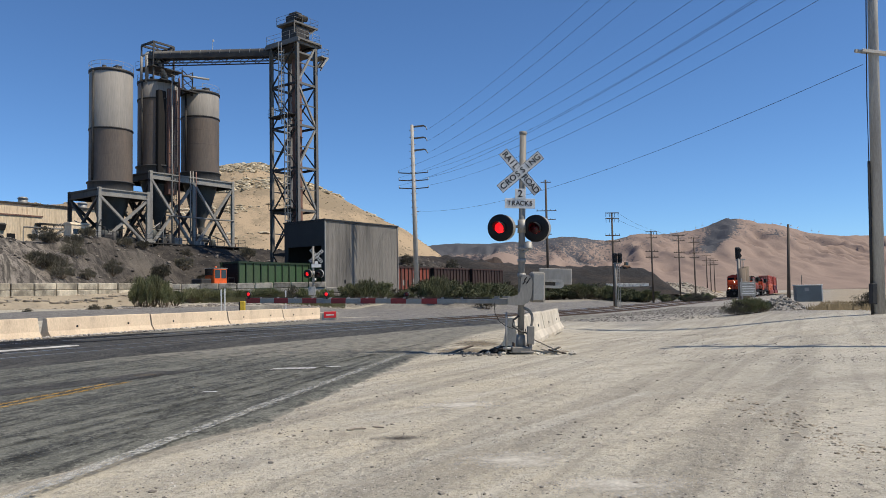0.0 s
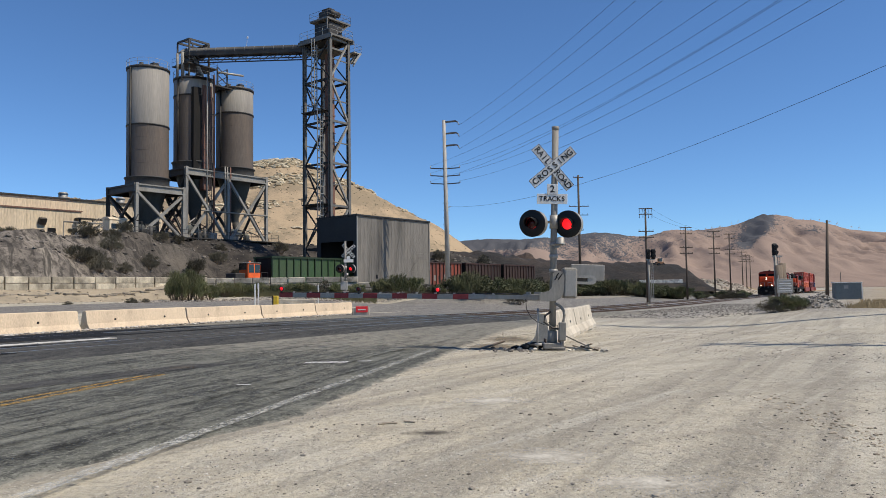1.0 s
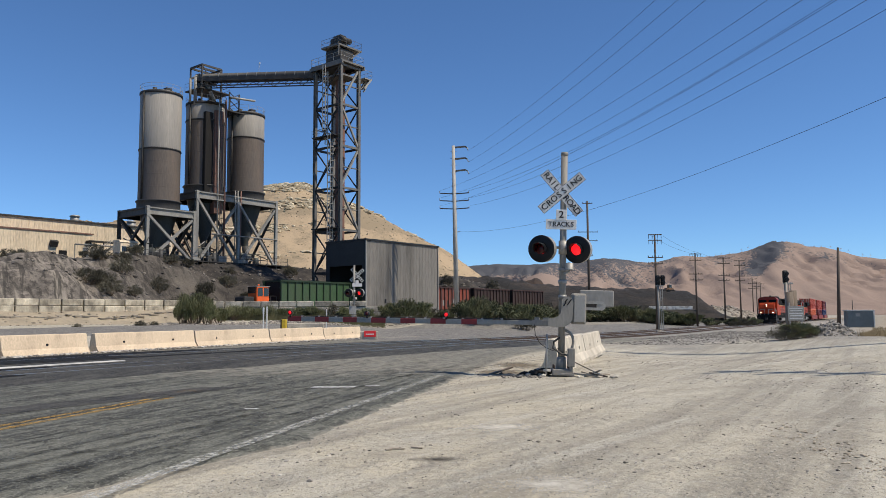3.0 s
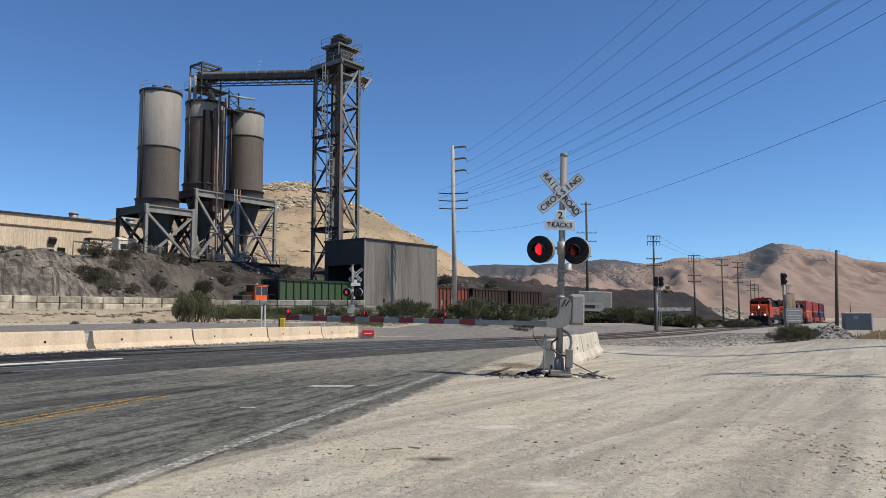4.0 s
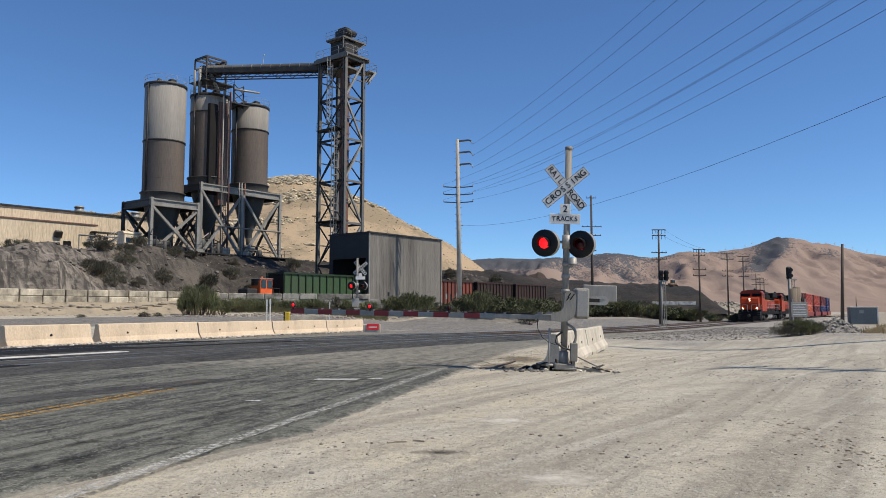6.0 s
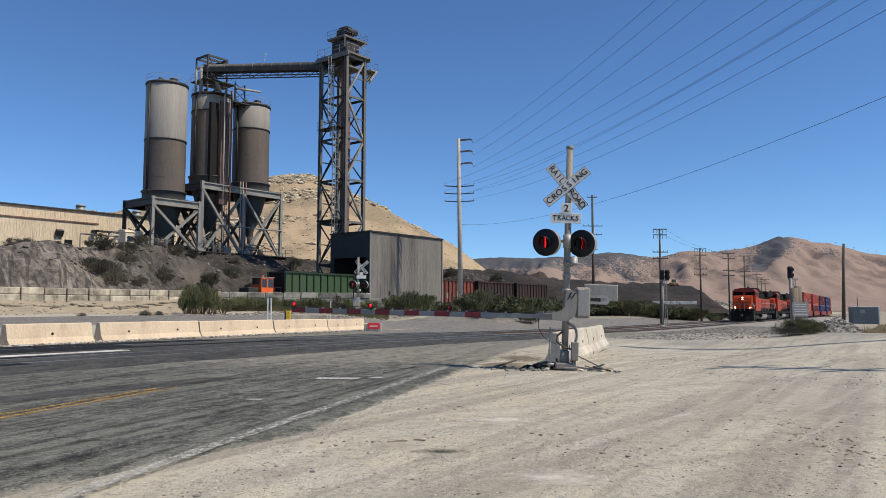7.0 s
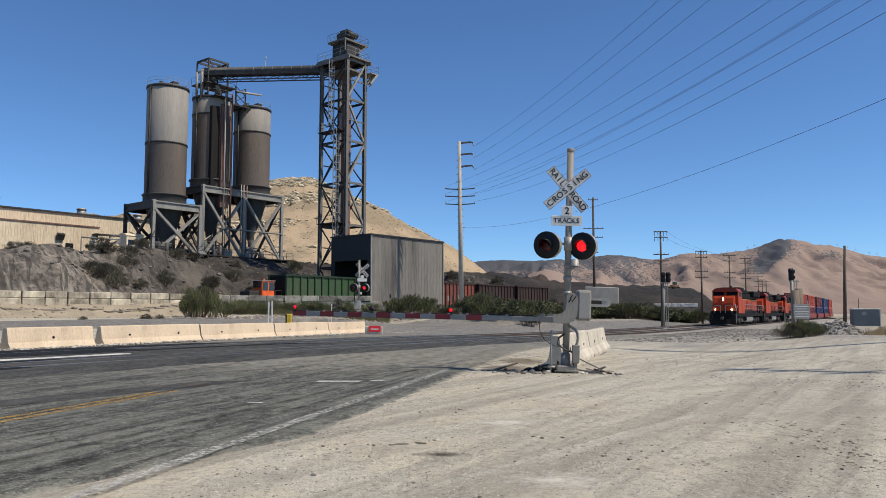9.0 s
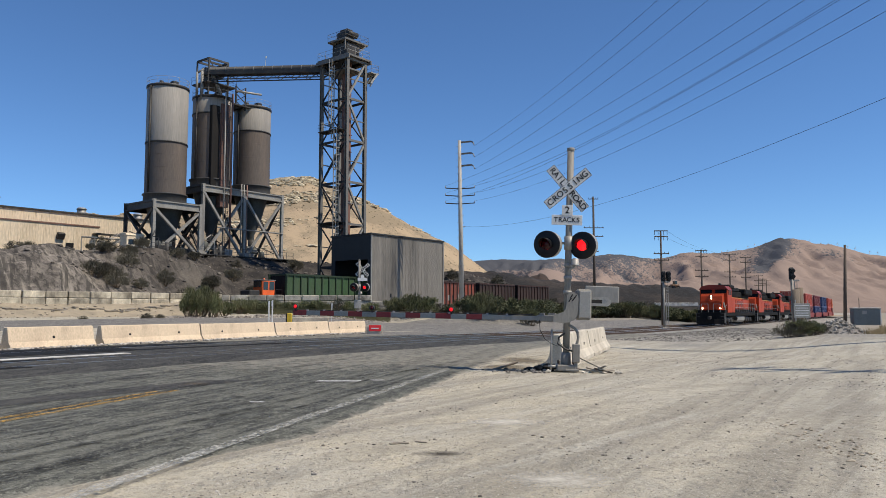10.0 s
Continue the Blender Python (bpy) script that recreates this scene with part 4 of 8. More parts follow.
# ---- elevator tower ----
def tower():
    """Braced lattice tower with bucket elevator, ladders and head platforms."""
    L, W = 3.5, 5.2                      # along the works, across
    t = thing("elevator_tower", works(4.15, 9.0, 0), "tall dark lattice steel tower with elevator, ladders and platforms", "tower")
    z0, z1 = 1.4, 37.1
    corners = [(0, 0), (L, 0), (L, W), (0, W)]
    for x, y in corners:
        part("leg", Build().ibeam((x, y, z0), (x, y, z1), 0.44, 0.44, up=(0, 1, 0)), TOWERSTEEL, t)
    levels = [7.5, 13.4, 19.3, 25.2, 31.1, z1 - 0.3]
    # front girts paler than the rest: sunlight and shade put into the colour
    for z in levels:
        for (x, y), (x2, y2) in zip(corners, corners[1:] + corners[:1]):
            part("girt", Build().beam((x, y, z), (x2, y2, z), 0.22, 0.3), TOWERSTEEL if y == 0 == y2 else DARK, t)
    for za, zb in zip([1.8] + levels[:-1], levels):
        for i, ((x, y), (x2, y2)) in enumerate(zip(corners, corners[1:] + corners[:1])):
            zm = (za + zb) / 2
            # pale braces on the sunny face, dark ones elsewhere, imitate how light falls
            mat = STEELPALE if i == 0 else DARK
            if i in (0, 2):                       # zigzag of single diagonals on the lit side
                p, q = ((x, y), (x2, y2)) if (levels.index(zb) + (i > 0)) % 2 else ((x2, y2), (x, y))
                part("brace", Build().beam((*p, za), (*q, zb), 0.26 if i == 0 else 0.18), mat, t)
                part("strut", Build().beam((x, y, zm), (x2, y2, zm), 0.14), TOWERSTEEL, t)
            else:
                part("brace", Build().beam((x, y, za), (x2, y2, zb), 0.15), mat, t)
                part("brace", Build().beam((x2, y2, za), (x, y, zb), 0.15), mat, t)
    # elevator casing with joints
    case = Build()
    case.box((2.2, 2.4, 20.5), (0.8, 1.2, 37), bev=0.05)
    for k in range(14):
        case.box((2.2, 2.4, 4 + k * 2.5), (0.92, 1.32, 0.14))
    part("elevator_casing", case, RUSTRED, t, "rust-brown elevator casing")
    # caged ladders
    lad = Build()
    for x, za, zb in ((-0.55, 25.5, 36.0), (-0.55, 5.0, 26.0)):
        y = 2.3 if za > 20 else 1.2
        for o in (-0.24, 0.24):
            lad.beam((x, y + o, za), (x, y + o, zb), 0.10)
        z = za
        while z < zb:
            lad.beam((x, y - 0.24, z), (x, y + 0.24, z), 0.05)
            z += 0.4
        z = za + 2
        while z < zb:
            pts = [(x - 0.72 * math.sin(radians(k)), y - 0.4 * math.cos(radians(k)), z) for k in (0, 45, 90, 135, 180)]
            for p, q in zip(pts, pts[1:]):
                lad.beam(p, q, 0.08)
            z += 1.0
        for k in (45, 90, 135):
            lad.beam((x - 0.72 * math.sin(radians(k)), y - 0.4 * math.cos(radians(k)), za + 2), (x - 0.72 * math.sin(radians(k)), y - 0.4 * math.cos(radians(k)), zb + 0.8), 0.07)
    part("caged_ladder", lad, GALV, t)
    # rest platforms
    for z in (13.4, 26.4):
        pl = Build().box((-0.2, 2.6, z + 0.25), (1.6, 4.4, 0.12))
        rail_line(pl, (-1.0, 0.4, z + 0.3), (-1.0, 4.8, z + 0.3))
        part("rest_platform", pl, DARK, t)
    # head platforms
    head = Build().box((L / 2, W / 2, z1 + 0.1), (L + 0.9, W + 1.1, 0.26))
    head.box((L / 2, W / 2, z1 - 1.6), (L - 0.3, W - 0.3, 0.25))
    for x in (-0.4, L + 0.4):
        head.beam((x, -0.8, z1 - 0.2), (x, W + 0.8, z1 - 0.2), 0.2, 0.5)
    part("head_platform", head, TOWERSTEEL, t)
    g = Build()
    c = [(-0.42, -0.5), (L + 0.42, -0.5), (L + 0.42, W + 0.5), (-0.42, W + 0.5)]
    for (x, y), (x2, y2) in zip(c, c[1:] + c[:1]):
        rail_line(g, (x, y, z1 + 0.25), (x2, y2, z1 + 0.25), 1.1)
    part("guard_rail", g, GALV, t)
    side = Build().box((L + 1.1, 0.4, z1 - 1.6), (1.5, 2.6, 0.15))
    side.beam((L + 0.4, -0.6, z1 - 3.6), (L + 1.7, -0.6, z1 - 1.7), 0.16)
    side.beam((L, 0.2, z1 - 3.6), (L + 1.5, 0.2, z1 - 1.7), 0.16)
    rail_line(side, (L + 1.8, -0.9, z1 - 1.5), (L + 1.8, 1.7, z1 - 1.5), 1.1)
    rail_line(side, (L + 0.4, -0.9, z1 - 1.5), (L + 1.8, -0.9, z1 - 1.5), 1.1)
    part("side_platform", side, STEELPALE, t)
    stair = Build()
    for o in (-0.9, -0.3):
        stair.beam((L + 0.3, o, z1 - 3.2), (L + 1.7, o, z1 - 1.5), 0.08, 0.28)
    for k in range(8):
        f = k / 7
        stair.box((L + 0.3 + 1.4 * f, -0.6, z1 - 3.2 + 1.7 * f), (0.25, 0.6, 0.04))
    part("stair", stair, GALV, t)
    hut = Build().box((2.0, 2.4, z1 + 1.3), (2.6, 3.0, 2.4), bev=0.08)
    part("head_hut", hut, DARK, t)
    up = Build().box((2.4, 2.4, z1 + 2.8), (4.6, 3.6, 0.25))
    up.beam((0.2, 0.7, z1 + 1.2), (0.2, 0.7, z1 + 2.8), 0.15).beam((4.5, 0.7, z1 + 2.8), (2.6, 0.7, z1 + 1.2), 0.15).beam((4.5, 4.1, z1 + 2.8), (2.6, 4.1, z1 + 1.2), 0.15)
    c = [(0.1, 0.6), (4.7, 0.6), (4.7, 4.2), (0.1, 4.2)]
    for (x, y), (x2, y2) in zip(c, c[1:] + c[:1]):
        rail_line(up, (x, y, z1 + 2.9), (x2, y2, z1 + 2.9), 1.05)
    part("top_platform", up, TOWERSTEEL, t)
    drive = Build().box((1.9, 2.4, z1 + 3.7), (1.7, 2.3, 1.5), bev=0.25).tube((1.0, 1.2, z1 + 3.9), (2.9, 1.2, z1 + 3.9), 0.45).box((2.0, 2.4, z1 + 4.6), (1.2, 1.6, 0.4), bev=0.1)
    part("drive_housing", drive, DARK, t)
    return t


tower()


def conveyor():
    p0 = Vector((*(Vector((PX, PY)) + PU * (A0 + GAP * 0.72) + PV * (B0 - 0.6)), 36.9))
    p1 = Vector((*(Vector((PX, PY)) + PU * 5.2 + PV * 14.0), 36.1))
    d = p1 - p0
    ln = d.length
    m = Matrix.Translation(p0) @ d.to_track_quat("X", "Z").to_matrix().to_4x4()
    t = thing("conveyor_gallery", m, "long dusty conveyor gallery on a lattice truss between tower and silos", "conveyor")
    hood = Build()
    prof = [(0.62 * math.cos(radians(k)), 0.55 * math.sin(radians(k)) + 0.5) for k in range(-20, 201, 20)]
    n = len(prof)
    vs = [(x, y, z) for x in (0, ln) for y, z in prof]
    hood.add(vs, [(i, i + 1, n + i + 1, n + i) for i in range(n - 1)], True)
    hood.f += [tuple(range(n))]
    hood.smooth.append(False)
    part("hood", hood, STEELGREY, t)
    k = 0.8
    while k < ln:
        vs = [(x, y * 1.04, (z - 0.5) * 1.05 + 0.5) for x in (k, k + 0.09) for y, z in prof]
        part("hood_seam", Build().add(vs, [(i, i + 1, n + i + 1, n + i) for i in range(n - 1)]), STEELPALE, t)
        k += 1.5
    tray = Build().box((ln / 2, 0, 0.1), (ln, 1.3, 0.45))
    part("tray", tray, DARK, t)
    truss = Build()
    for y in (-0.6, 0.6):
        truss.beam((0, y, -0.15), (ln, y, -0.15), 0.14)
        truss.beam((0, y, -0.95), (ln, y, -0.95), 0.14)
        n = int(ln / 1.1)
        for i in range(n):
            a, b = ln * i / n, ln * (i + 1) / n
            truss.beam((a, y, -0.95 if i % 2 else -0.15), (b, y, -0.15 if i % 2 else -0.95), 0.09)
    part("truss", truss, DARK, t)
    vane = Build().beam((ln * 0.5, 0, 1.0), (ln * 0.5, 0, 2.3), 0.05).box((ln * 0.5 + 0.06, 0, 2.4), (0.25, 0.1, 0.3), bev=0.03)
    part("wind_sensor", vane, SIGNWHITE, t)


conveyor()


def headhouse():
    t = thing("silo_headhouse", works(A0 + GAP * 0.75 + 1.5, B0 - 0.4, 0), "dark steel head frame with ducts and machinery on the silos", "machinery")
    z = Z_TOP
    fr = Build()
    c = [(-1.7, -1.5), (1.7, -1.5), (1.7, 1.5), (-1.7, 1.5)]
    for x, y in c:
        fr.beam((x, y, z), (x, y, z + 5.6), 0.2)
    for zz in (z + 2.0, z + 5.6):
        for (x, y), (x2, y2) in zip(c, c[1:] + c[:1]):
            fr.beam((x, y, zz), (x2, y2, zz), 0.2, 0.28)
    fr.beam((-1.7, 0, z + 5.6), (2.6, 0, z + 5.6), 0.18, 0.3)
    fr.beam((-1.7, -1.5, z + 5.6), (-1.0, -1.5, z + 4.6), 0.12).beam((1.7, -1.5, z + 5.6), (1.0, -1.5, z + 4.6), 0.12)
    part("hoist_frame", fr, STEELGREY, t)
    fl = Build().box((0.3, 0, z + 1.9), (5.2, 4.0, 0.15))
    for p, q in (((-2.3, -2.0), (2.9, -2.0)), ((2.9, -2.0), (2.9, 2.0)), ((-2.3, -2.0), (-2.3, 2.0))):
        rail_line(fl, (*p, z + 2.0), (*q, z + 2.0), 1.05)
    part("platform", fl, DARK, t)
    du = Build()
    du.tube((-2.2, -0.6, z - 0.5), (-2.2, -0.6, z + 3.6), 0.24, n=14)
    du.tube((-2.2, -0.6, z + 3.5), (-1.0, -0.6, z + 4.2), 0.24, n=14)
    du.tube((-1.2, -1.3, z + 3.8), (0.4, -1.7, z + 0.4), 0.26, n=12)
    du.tube((-2.8, -0.2, z + 3.4), (-2.8, -0.2, z - 0.2), 0.18, n=12).tube((-2.8, -0.2, z + 3.3), (-1.6, -0.9, z + 4.3), 0.16, n=12)
    part("duct", du, STEELPALE, t)
    mc = Build().box((-0.2, 0.2, z + 3.0), (1.9, 1.7, 1.9), bev=0.2).tube((-0.8, -0.9, z + 3.4), (0.9, -0.9, z + 3.4), 0.5, n=14)
    part("drive", mc, DARK, t)
    sup = Build()
    for x in (3.4, 5.2):
        for y in (-1.2, 1.2):
            sup.beam((x, y, z - 1.0), (x, y, z + 2.6), 0.16)
    for k in range(3):
        sup.beam((3.4, -1.2, z - 1 + k * 1.2), (5.2, -1.2, z + 0.2 + k * 1.2), 0.1).beam((5.2, -1.2, z - 1 + k * 1.2), (3.4, -1.2, z + 0.2 + k * 1.2), 0.1)
    sup.box((4.3, 0, z - 0.5), (3.2, 3.6, 0.2))
    part("support_frame", sup, DARK, t)
    jib = Build().tube((3.4, -1.3, z + 1.75), (7.4, -2.3, z + 1.85), 0.17, n=8)
    part("jib_pipe", jib, GALV, t)


headhouse()


def riser(a, b):
    """Stair and pipe shaft in front of the gap between two silos."""
    t = thing("riser_shaft", works(a, b, 0), "vertical shaft with rusty pipes, ladder and a black shadow panel beside the silos", "shaft")
    # black panel added in place of the shadow cast on the middle silo
    part("casing", Build().box((-0.05, 0.75, 25.2), (1.5, 0.9, 13.6), bev=0.06), SHADEBLACK, t, "black panel as the shadow on the silo")
    part("casing", Build().box((1.35, 0.4, 24.6), (1.5, 1.0, 15.6), bev=0.05), RUSTRED, t, "rust-brown casing")
    for x, r in ((0.78, 0.11), (1.95, 0.15)):
        part("pipe", Build().tube((x, -0.75, 9.5), (x, -0.75, 34.0), r, n=10), STEELPALE if x < 1 else RUSTRED, t, "" if x < 1 else "rust-brown riser pipe")
    lad = Build()
    for o in (-0.22, 0.22):
        lad.beam((1.35 + o, -0.75, 9.2), (1.35 + o, -0.75, 33), 0.06)
    z = 9.4
    while z < 33:
        lad.beam((1.13, -0.75, z), (1.57, -0.75, z), 0.04)
        z += 0.32
    for k in range(6):
        lad.beam((0.9, -0.95, 20 + 2 * k), (1.8, -0.95, 20 + 2 * k), 0.07)
    part("ladder", lad, STEELGREY, t)
    land = Build().box((0.6, 0.3, 33.4), (3.0, 1.8, 0.12))
    rail_line(land, (-0.9, -0.6, 33.45), (2.1, -0.6, 33.45), 1.0, 1.0, 0.04)
    part("landing", land, DARK, t)


riser(A0 + GAP * 1.0 - 1.05, B0 - 3.1)


def plant_clutter():
    """Loading gear and walkways under the silos."""
    rnd = random.Random(5)
    for k in range(3):
        t = thing("loading_spout", works(A0 + GAP * k, B0 - 0.4, Z_BASE), "grey loading spout and valve gear under a silo", "machinery", group="loading gear")
        part("spout", Build().tube((0, 0, 1.6), (0, 0, 3.6), 0.42, 0.6, n=12), STEELGREY, t)
        part("valve", Build().box((0, 0, 2.0), (1.6, 1.0, 0.8), bev=0.08), STEELPALE, t)
        part("frame", Build().beam((-1, -0.8, -0.3), (-1, -0.8, 2.4), 0.12).beam((1, -0.8, -0.3), (1, -0.8, 2.4), 0.12).beam((-1, -0.8, 2.3), (1, -0.8, 2.3), 0.12), DARK, t)
    t = thing("walkway", works(A0 + 5.5, B0 - 5.6, Z_BASE), "steel walkway with handrails beneath the silos", "walkway")
    deckb = Build().box((0, 0, 0.35), (26, 1.2, 0.14))
    for k in range(14):
        deckb.beam((-12.8 + k * 1.97, -0.5, -1.2), (-12.8 + k * 1.97, -0.5, 0.3), 0.1)
    part("deck", deckb, DARK, t)
    r = Build()
    rail_line(r, (-13, -0.6, 0.4), (13, -0.6, 0.4), 1.05, 1.3, 0.045)
    part("handrail", r, STEELGREY, t)

    for a, b, w, h, _ in ((-1.5, -5.0, 1.0, 2.6, 0), (2.6, -4.6, 0.8, 1.9, 0), (5.2, -6.2, 1.2, 3.0, 0), (9.0, -5.2, 0.9, 2.2, 0), (13.2, -5.6, 1.1, 2.8, 0), (16.6, -4.8, 0.8, 2.0, 0)):
        t = thing("dust_tank", works(A0 + a, B0 + b + 4.0, Z_BASE), "grey conical dust tank on legs beneath the silos", "tank", group="dust tanks")
        w, h = w * 0.55, h * 0.75
        part("shell", Build().lathe([(0.08, 0.5), (w, h * 0.55), (w, h), (w * 0.6, h + 0.3), (0.01, h + 0.35)], 18), CONESTEEL, t)
        for sx in (-0.8, 0.8):
            for sy in (-0.8, 0.8):
                part("leg", Build().beam((sx * w, sy * w, -0.3), (sx * w, sy * w, h * 0.7), 0.09), STEELGREY, t)
    for a, b, x, y, z in ((-9.5, -4.0, 2.6, 1.6, 1.7), (-6.4, -5.2, 1.6, 1.2, 1.2), (7.6, -7.4, 1.3, 0.9, 1.4), (11.2, -7.2, 1.8, 1.0, 1.1)):
        t = thing("control_cabinet", works(A0 + a, B0 + b + 3.0, Z_BASE), "pale metal equipment cabinet by the silos", "cabinet", group="equipment cabinets")
        part("body", Build().box((0, 0, z / 2), (x, y, z), bev=0.05), BEIGE if x > 2 else STEELPALE, t)
        part("door", Build().box((-x * 0.2, -y / 2 - 0.015, z * 0.5), (x * 0.4, 0.03, z * 0.8), bev=0.01), STEELPALE, t)
    st = thing("steel_stair", works(A0 - 11.6, B0 - 5.4, Z_BASE), "steel stair with handrails up to the silo deck", "stair")
    for k in range(8):
        part("step", Build().box((k * 0.28, 0, 0.1 + k * 0.19), (0.3, 0.9, 0.05)), STEELPALE, st)
    hr = Build()
    for y in (-0.45, 0.45):
        hr.beam((0, y, 1.0), (2.1, y, 2.4), 0.05).beam((0, y, 0), (0, y, 1.0), 0.05).beam((2.1, y, 1.4), (2.1, y, 2.4), 0.05).beam((0, y, 0.0), (2.1, y, 1.45), 0.07, 0.16)
    part("handrail", hr, STEELPALE, st)


plant_clutter()


def control_cabin():
    t = thing("control_cabin", works(-14.3, 31.9, Z_BASE - 0.3), "cream sheet-metal control cabin beside the silo deck", "cabin")
    part("wall", Build().box((0, 0, 1.7), (2.5, 1.9, 2.6), bev=0.06), BEIGE, t)
    part("roof", Build().prism([(-1.05, 3.0), (1.05, 3.0), (0.8, 3.25), (0, 3.4), (-0.8, 3.25)], -1.35, 1.35, Matrix(((0, 0, 1, 0), (1, 0, 0, 0), (0, 1, 0, 0), (0, 0, 0, 1)))), BEIGE, t)
    part("door", Build().box((0.6, -0.97, 1.5), (0.8, 0.05, 2.0), bev=0.01), STEELPALE, t)
    part("window", Build().box((-0.6, -0.97, 2.1), (0.8, 0.05, 0.7), bev=0.01), GLASS, t)
    part("skid", Build().box((0, 0, 0.2), (2.7, 2.0, 0.4)), STEELGREY, t)


control_cabin()


def pipe_skids():
    """Pumps, tanks and pipe runs standing among the silo posts."""
    r = random.Random(12)
    for k in range(15):
        a, b = A0 - 4.5 + k * 1.75 + r.uniform(-0.4, 0.4), B0 + r.uniform(-4.4, 2.5)
        t = thing("pump_skid", works(a, b, Z_BASE - 0.25), "grey pump and pipework standing under the silos", "machinery", group="pipework under the silos")
        h = r.uniform(1.0, 2.6)
        part("housing", Build().box((0, 0, h * 0.4), (r.uniform(0.6, 1.3), r.uniform(0.6, 1.0), h * 0.8), bev=0.08), r.choice((STEELGREY, STEELPALE, DARK, BEIGE if k % 5 == 0 else STEELGREY)), t)
        part("tank", Build().tube((0.7, -0.3, 0), (0.7, -0.3, h), 0.28, n=12), r.choice((STEELGREY, STEELPALE, STEELGREY)), t)
        x = r.uniform(-0.8, 0.8)
        part("pipe", Build().path([(x, -0.5, 0), (x, -0.5, h + 0.5), (x + r.choice((-1, 1)) * r.uniform(0.8, 2.0), -0.5, h + 0.7), (x, 0.4, h + 1.6)], 0.08), r.choice((GALV, RUSTRED, STEELGREY)), t)
        part("valve_wheel", Build().tube((0, -0.75, h * 0.6), (0, -0.82, h * 0.6), 0.22, n=12), DARK, t)
    t = thing("dust_pipe", works(A0 + GAP * 1.5, B0 - 3.9, 0), "slim vertical pipes and hub on the silo frame", "pipework")
    for x in (-0.9, -0.45, 0.1):
        part("pipe", Build().tube((x, 0, Z_BASE), (x, 0, 20.5), 0.09, n=8), STEELPALE if x < 0 else RUSTRED, t)
    part("cross_pipe", Build().tube((-5, -0.1, 13.6), (7, -0.1, 13.6), 0.11, n=8), STEELPALE, t)


pipe_skids()


# ---- loading shed ----
def shed():
    W, L, z0, z1 = 7.2, 14.3, 0.9, 11.0
    t = thing("loading_shed", works(0, 0, 0), "sooty corrugated steel loading shed open at the end over a track", "shed")
    # long side of upright ribbed sheets
    n = 22
    for i in range(n):
        b = Build()
        w = L / n
        x0 = i * w
        b.box((x0 + w / 2, 0.05, (z0 + z1) / 2), (w - 0.012, 0.06, z1 - z0))
        for k in range(3):
            b.box((x0 + w * (k + 0.5) / 3, 0.016, (z0 + z1) / 2), (0.05, 0.018, z1 - z0))
        part("sheet", b, SHEDGREY, t)
    # back and end walls darkened to imitate the unlit inside and shaded end
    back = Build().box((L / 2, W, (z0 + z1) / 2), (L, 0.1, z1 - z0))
    part("back_wall", back, SHEDSHADE, t)
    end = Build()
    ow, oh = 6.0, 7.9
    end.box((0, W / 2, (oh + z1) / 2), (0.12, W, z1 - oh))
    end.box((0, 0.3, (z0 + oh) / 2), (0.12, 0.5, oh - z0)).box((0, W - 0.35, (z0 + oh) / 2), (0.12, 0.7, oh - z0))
    part("end_wall", end, SHEDSHADE, t)
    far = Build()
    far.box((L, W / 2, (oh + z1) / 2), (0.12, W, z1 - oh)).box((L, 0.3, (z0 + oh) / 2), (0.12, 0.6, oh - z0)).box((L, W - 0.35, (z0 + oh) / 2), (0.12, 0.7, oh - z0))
    part("far_end_wall", far, SHEDSHADE, t)
    part("roof", Build().box((L / 2, W / 2, z1 + 0.12), (L + 0.3, W + 0.3, 0.2)), SHEDSHADE, t)
    for x in (0.0, L):
        part("corner_trim", Build().box((x, -0.03, (z0 + z1) / 2), (0.15, 0.14, z1 - z0)), STEELPALE, t)
    part("vent_hole", Build().box((3.6, -0.03, 3.4), (0.3, 0.06, 0.5), bev=0.02).box((11, -0.03, 3.2), (0.3, 0.06, 0.5), bev=0.02), BLACK, t)


shed()


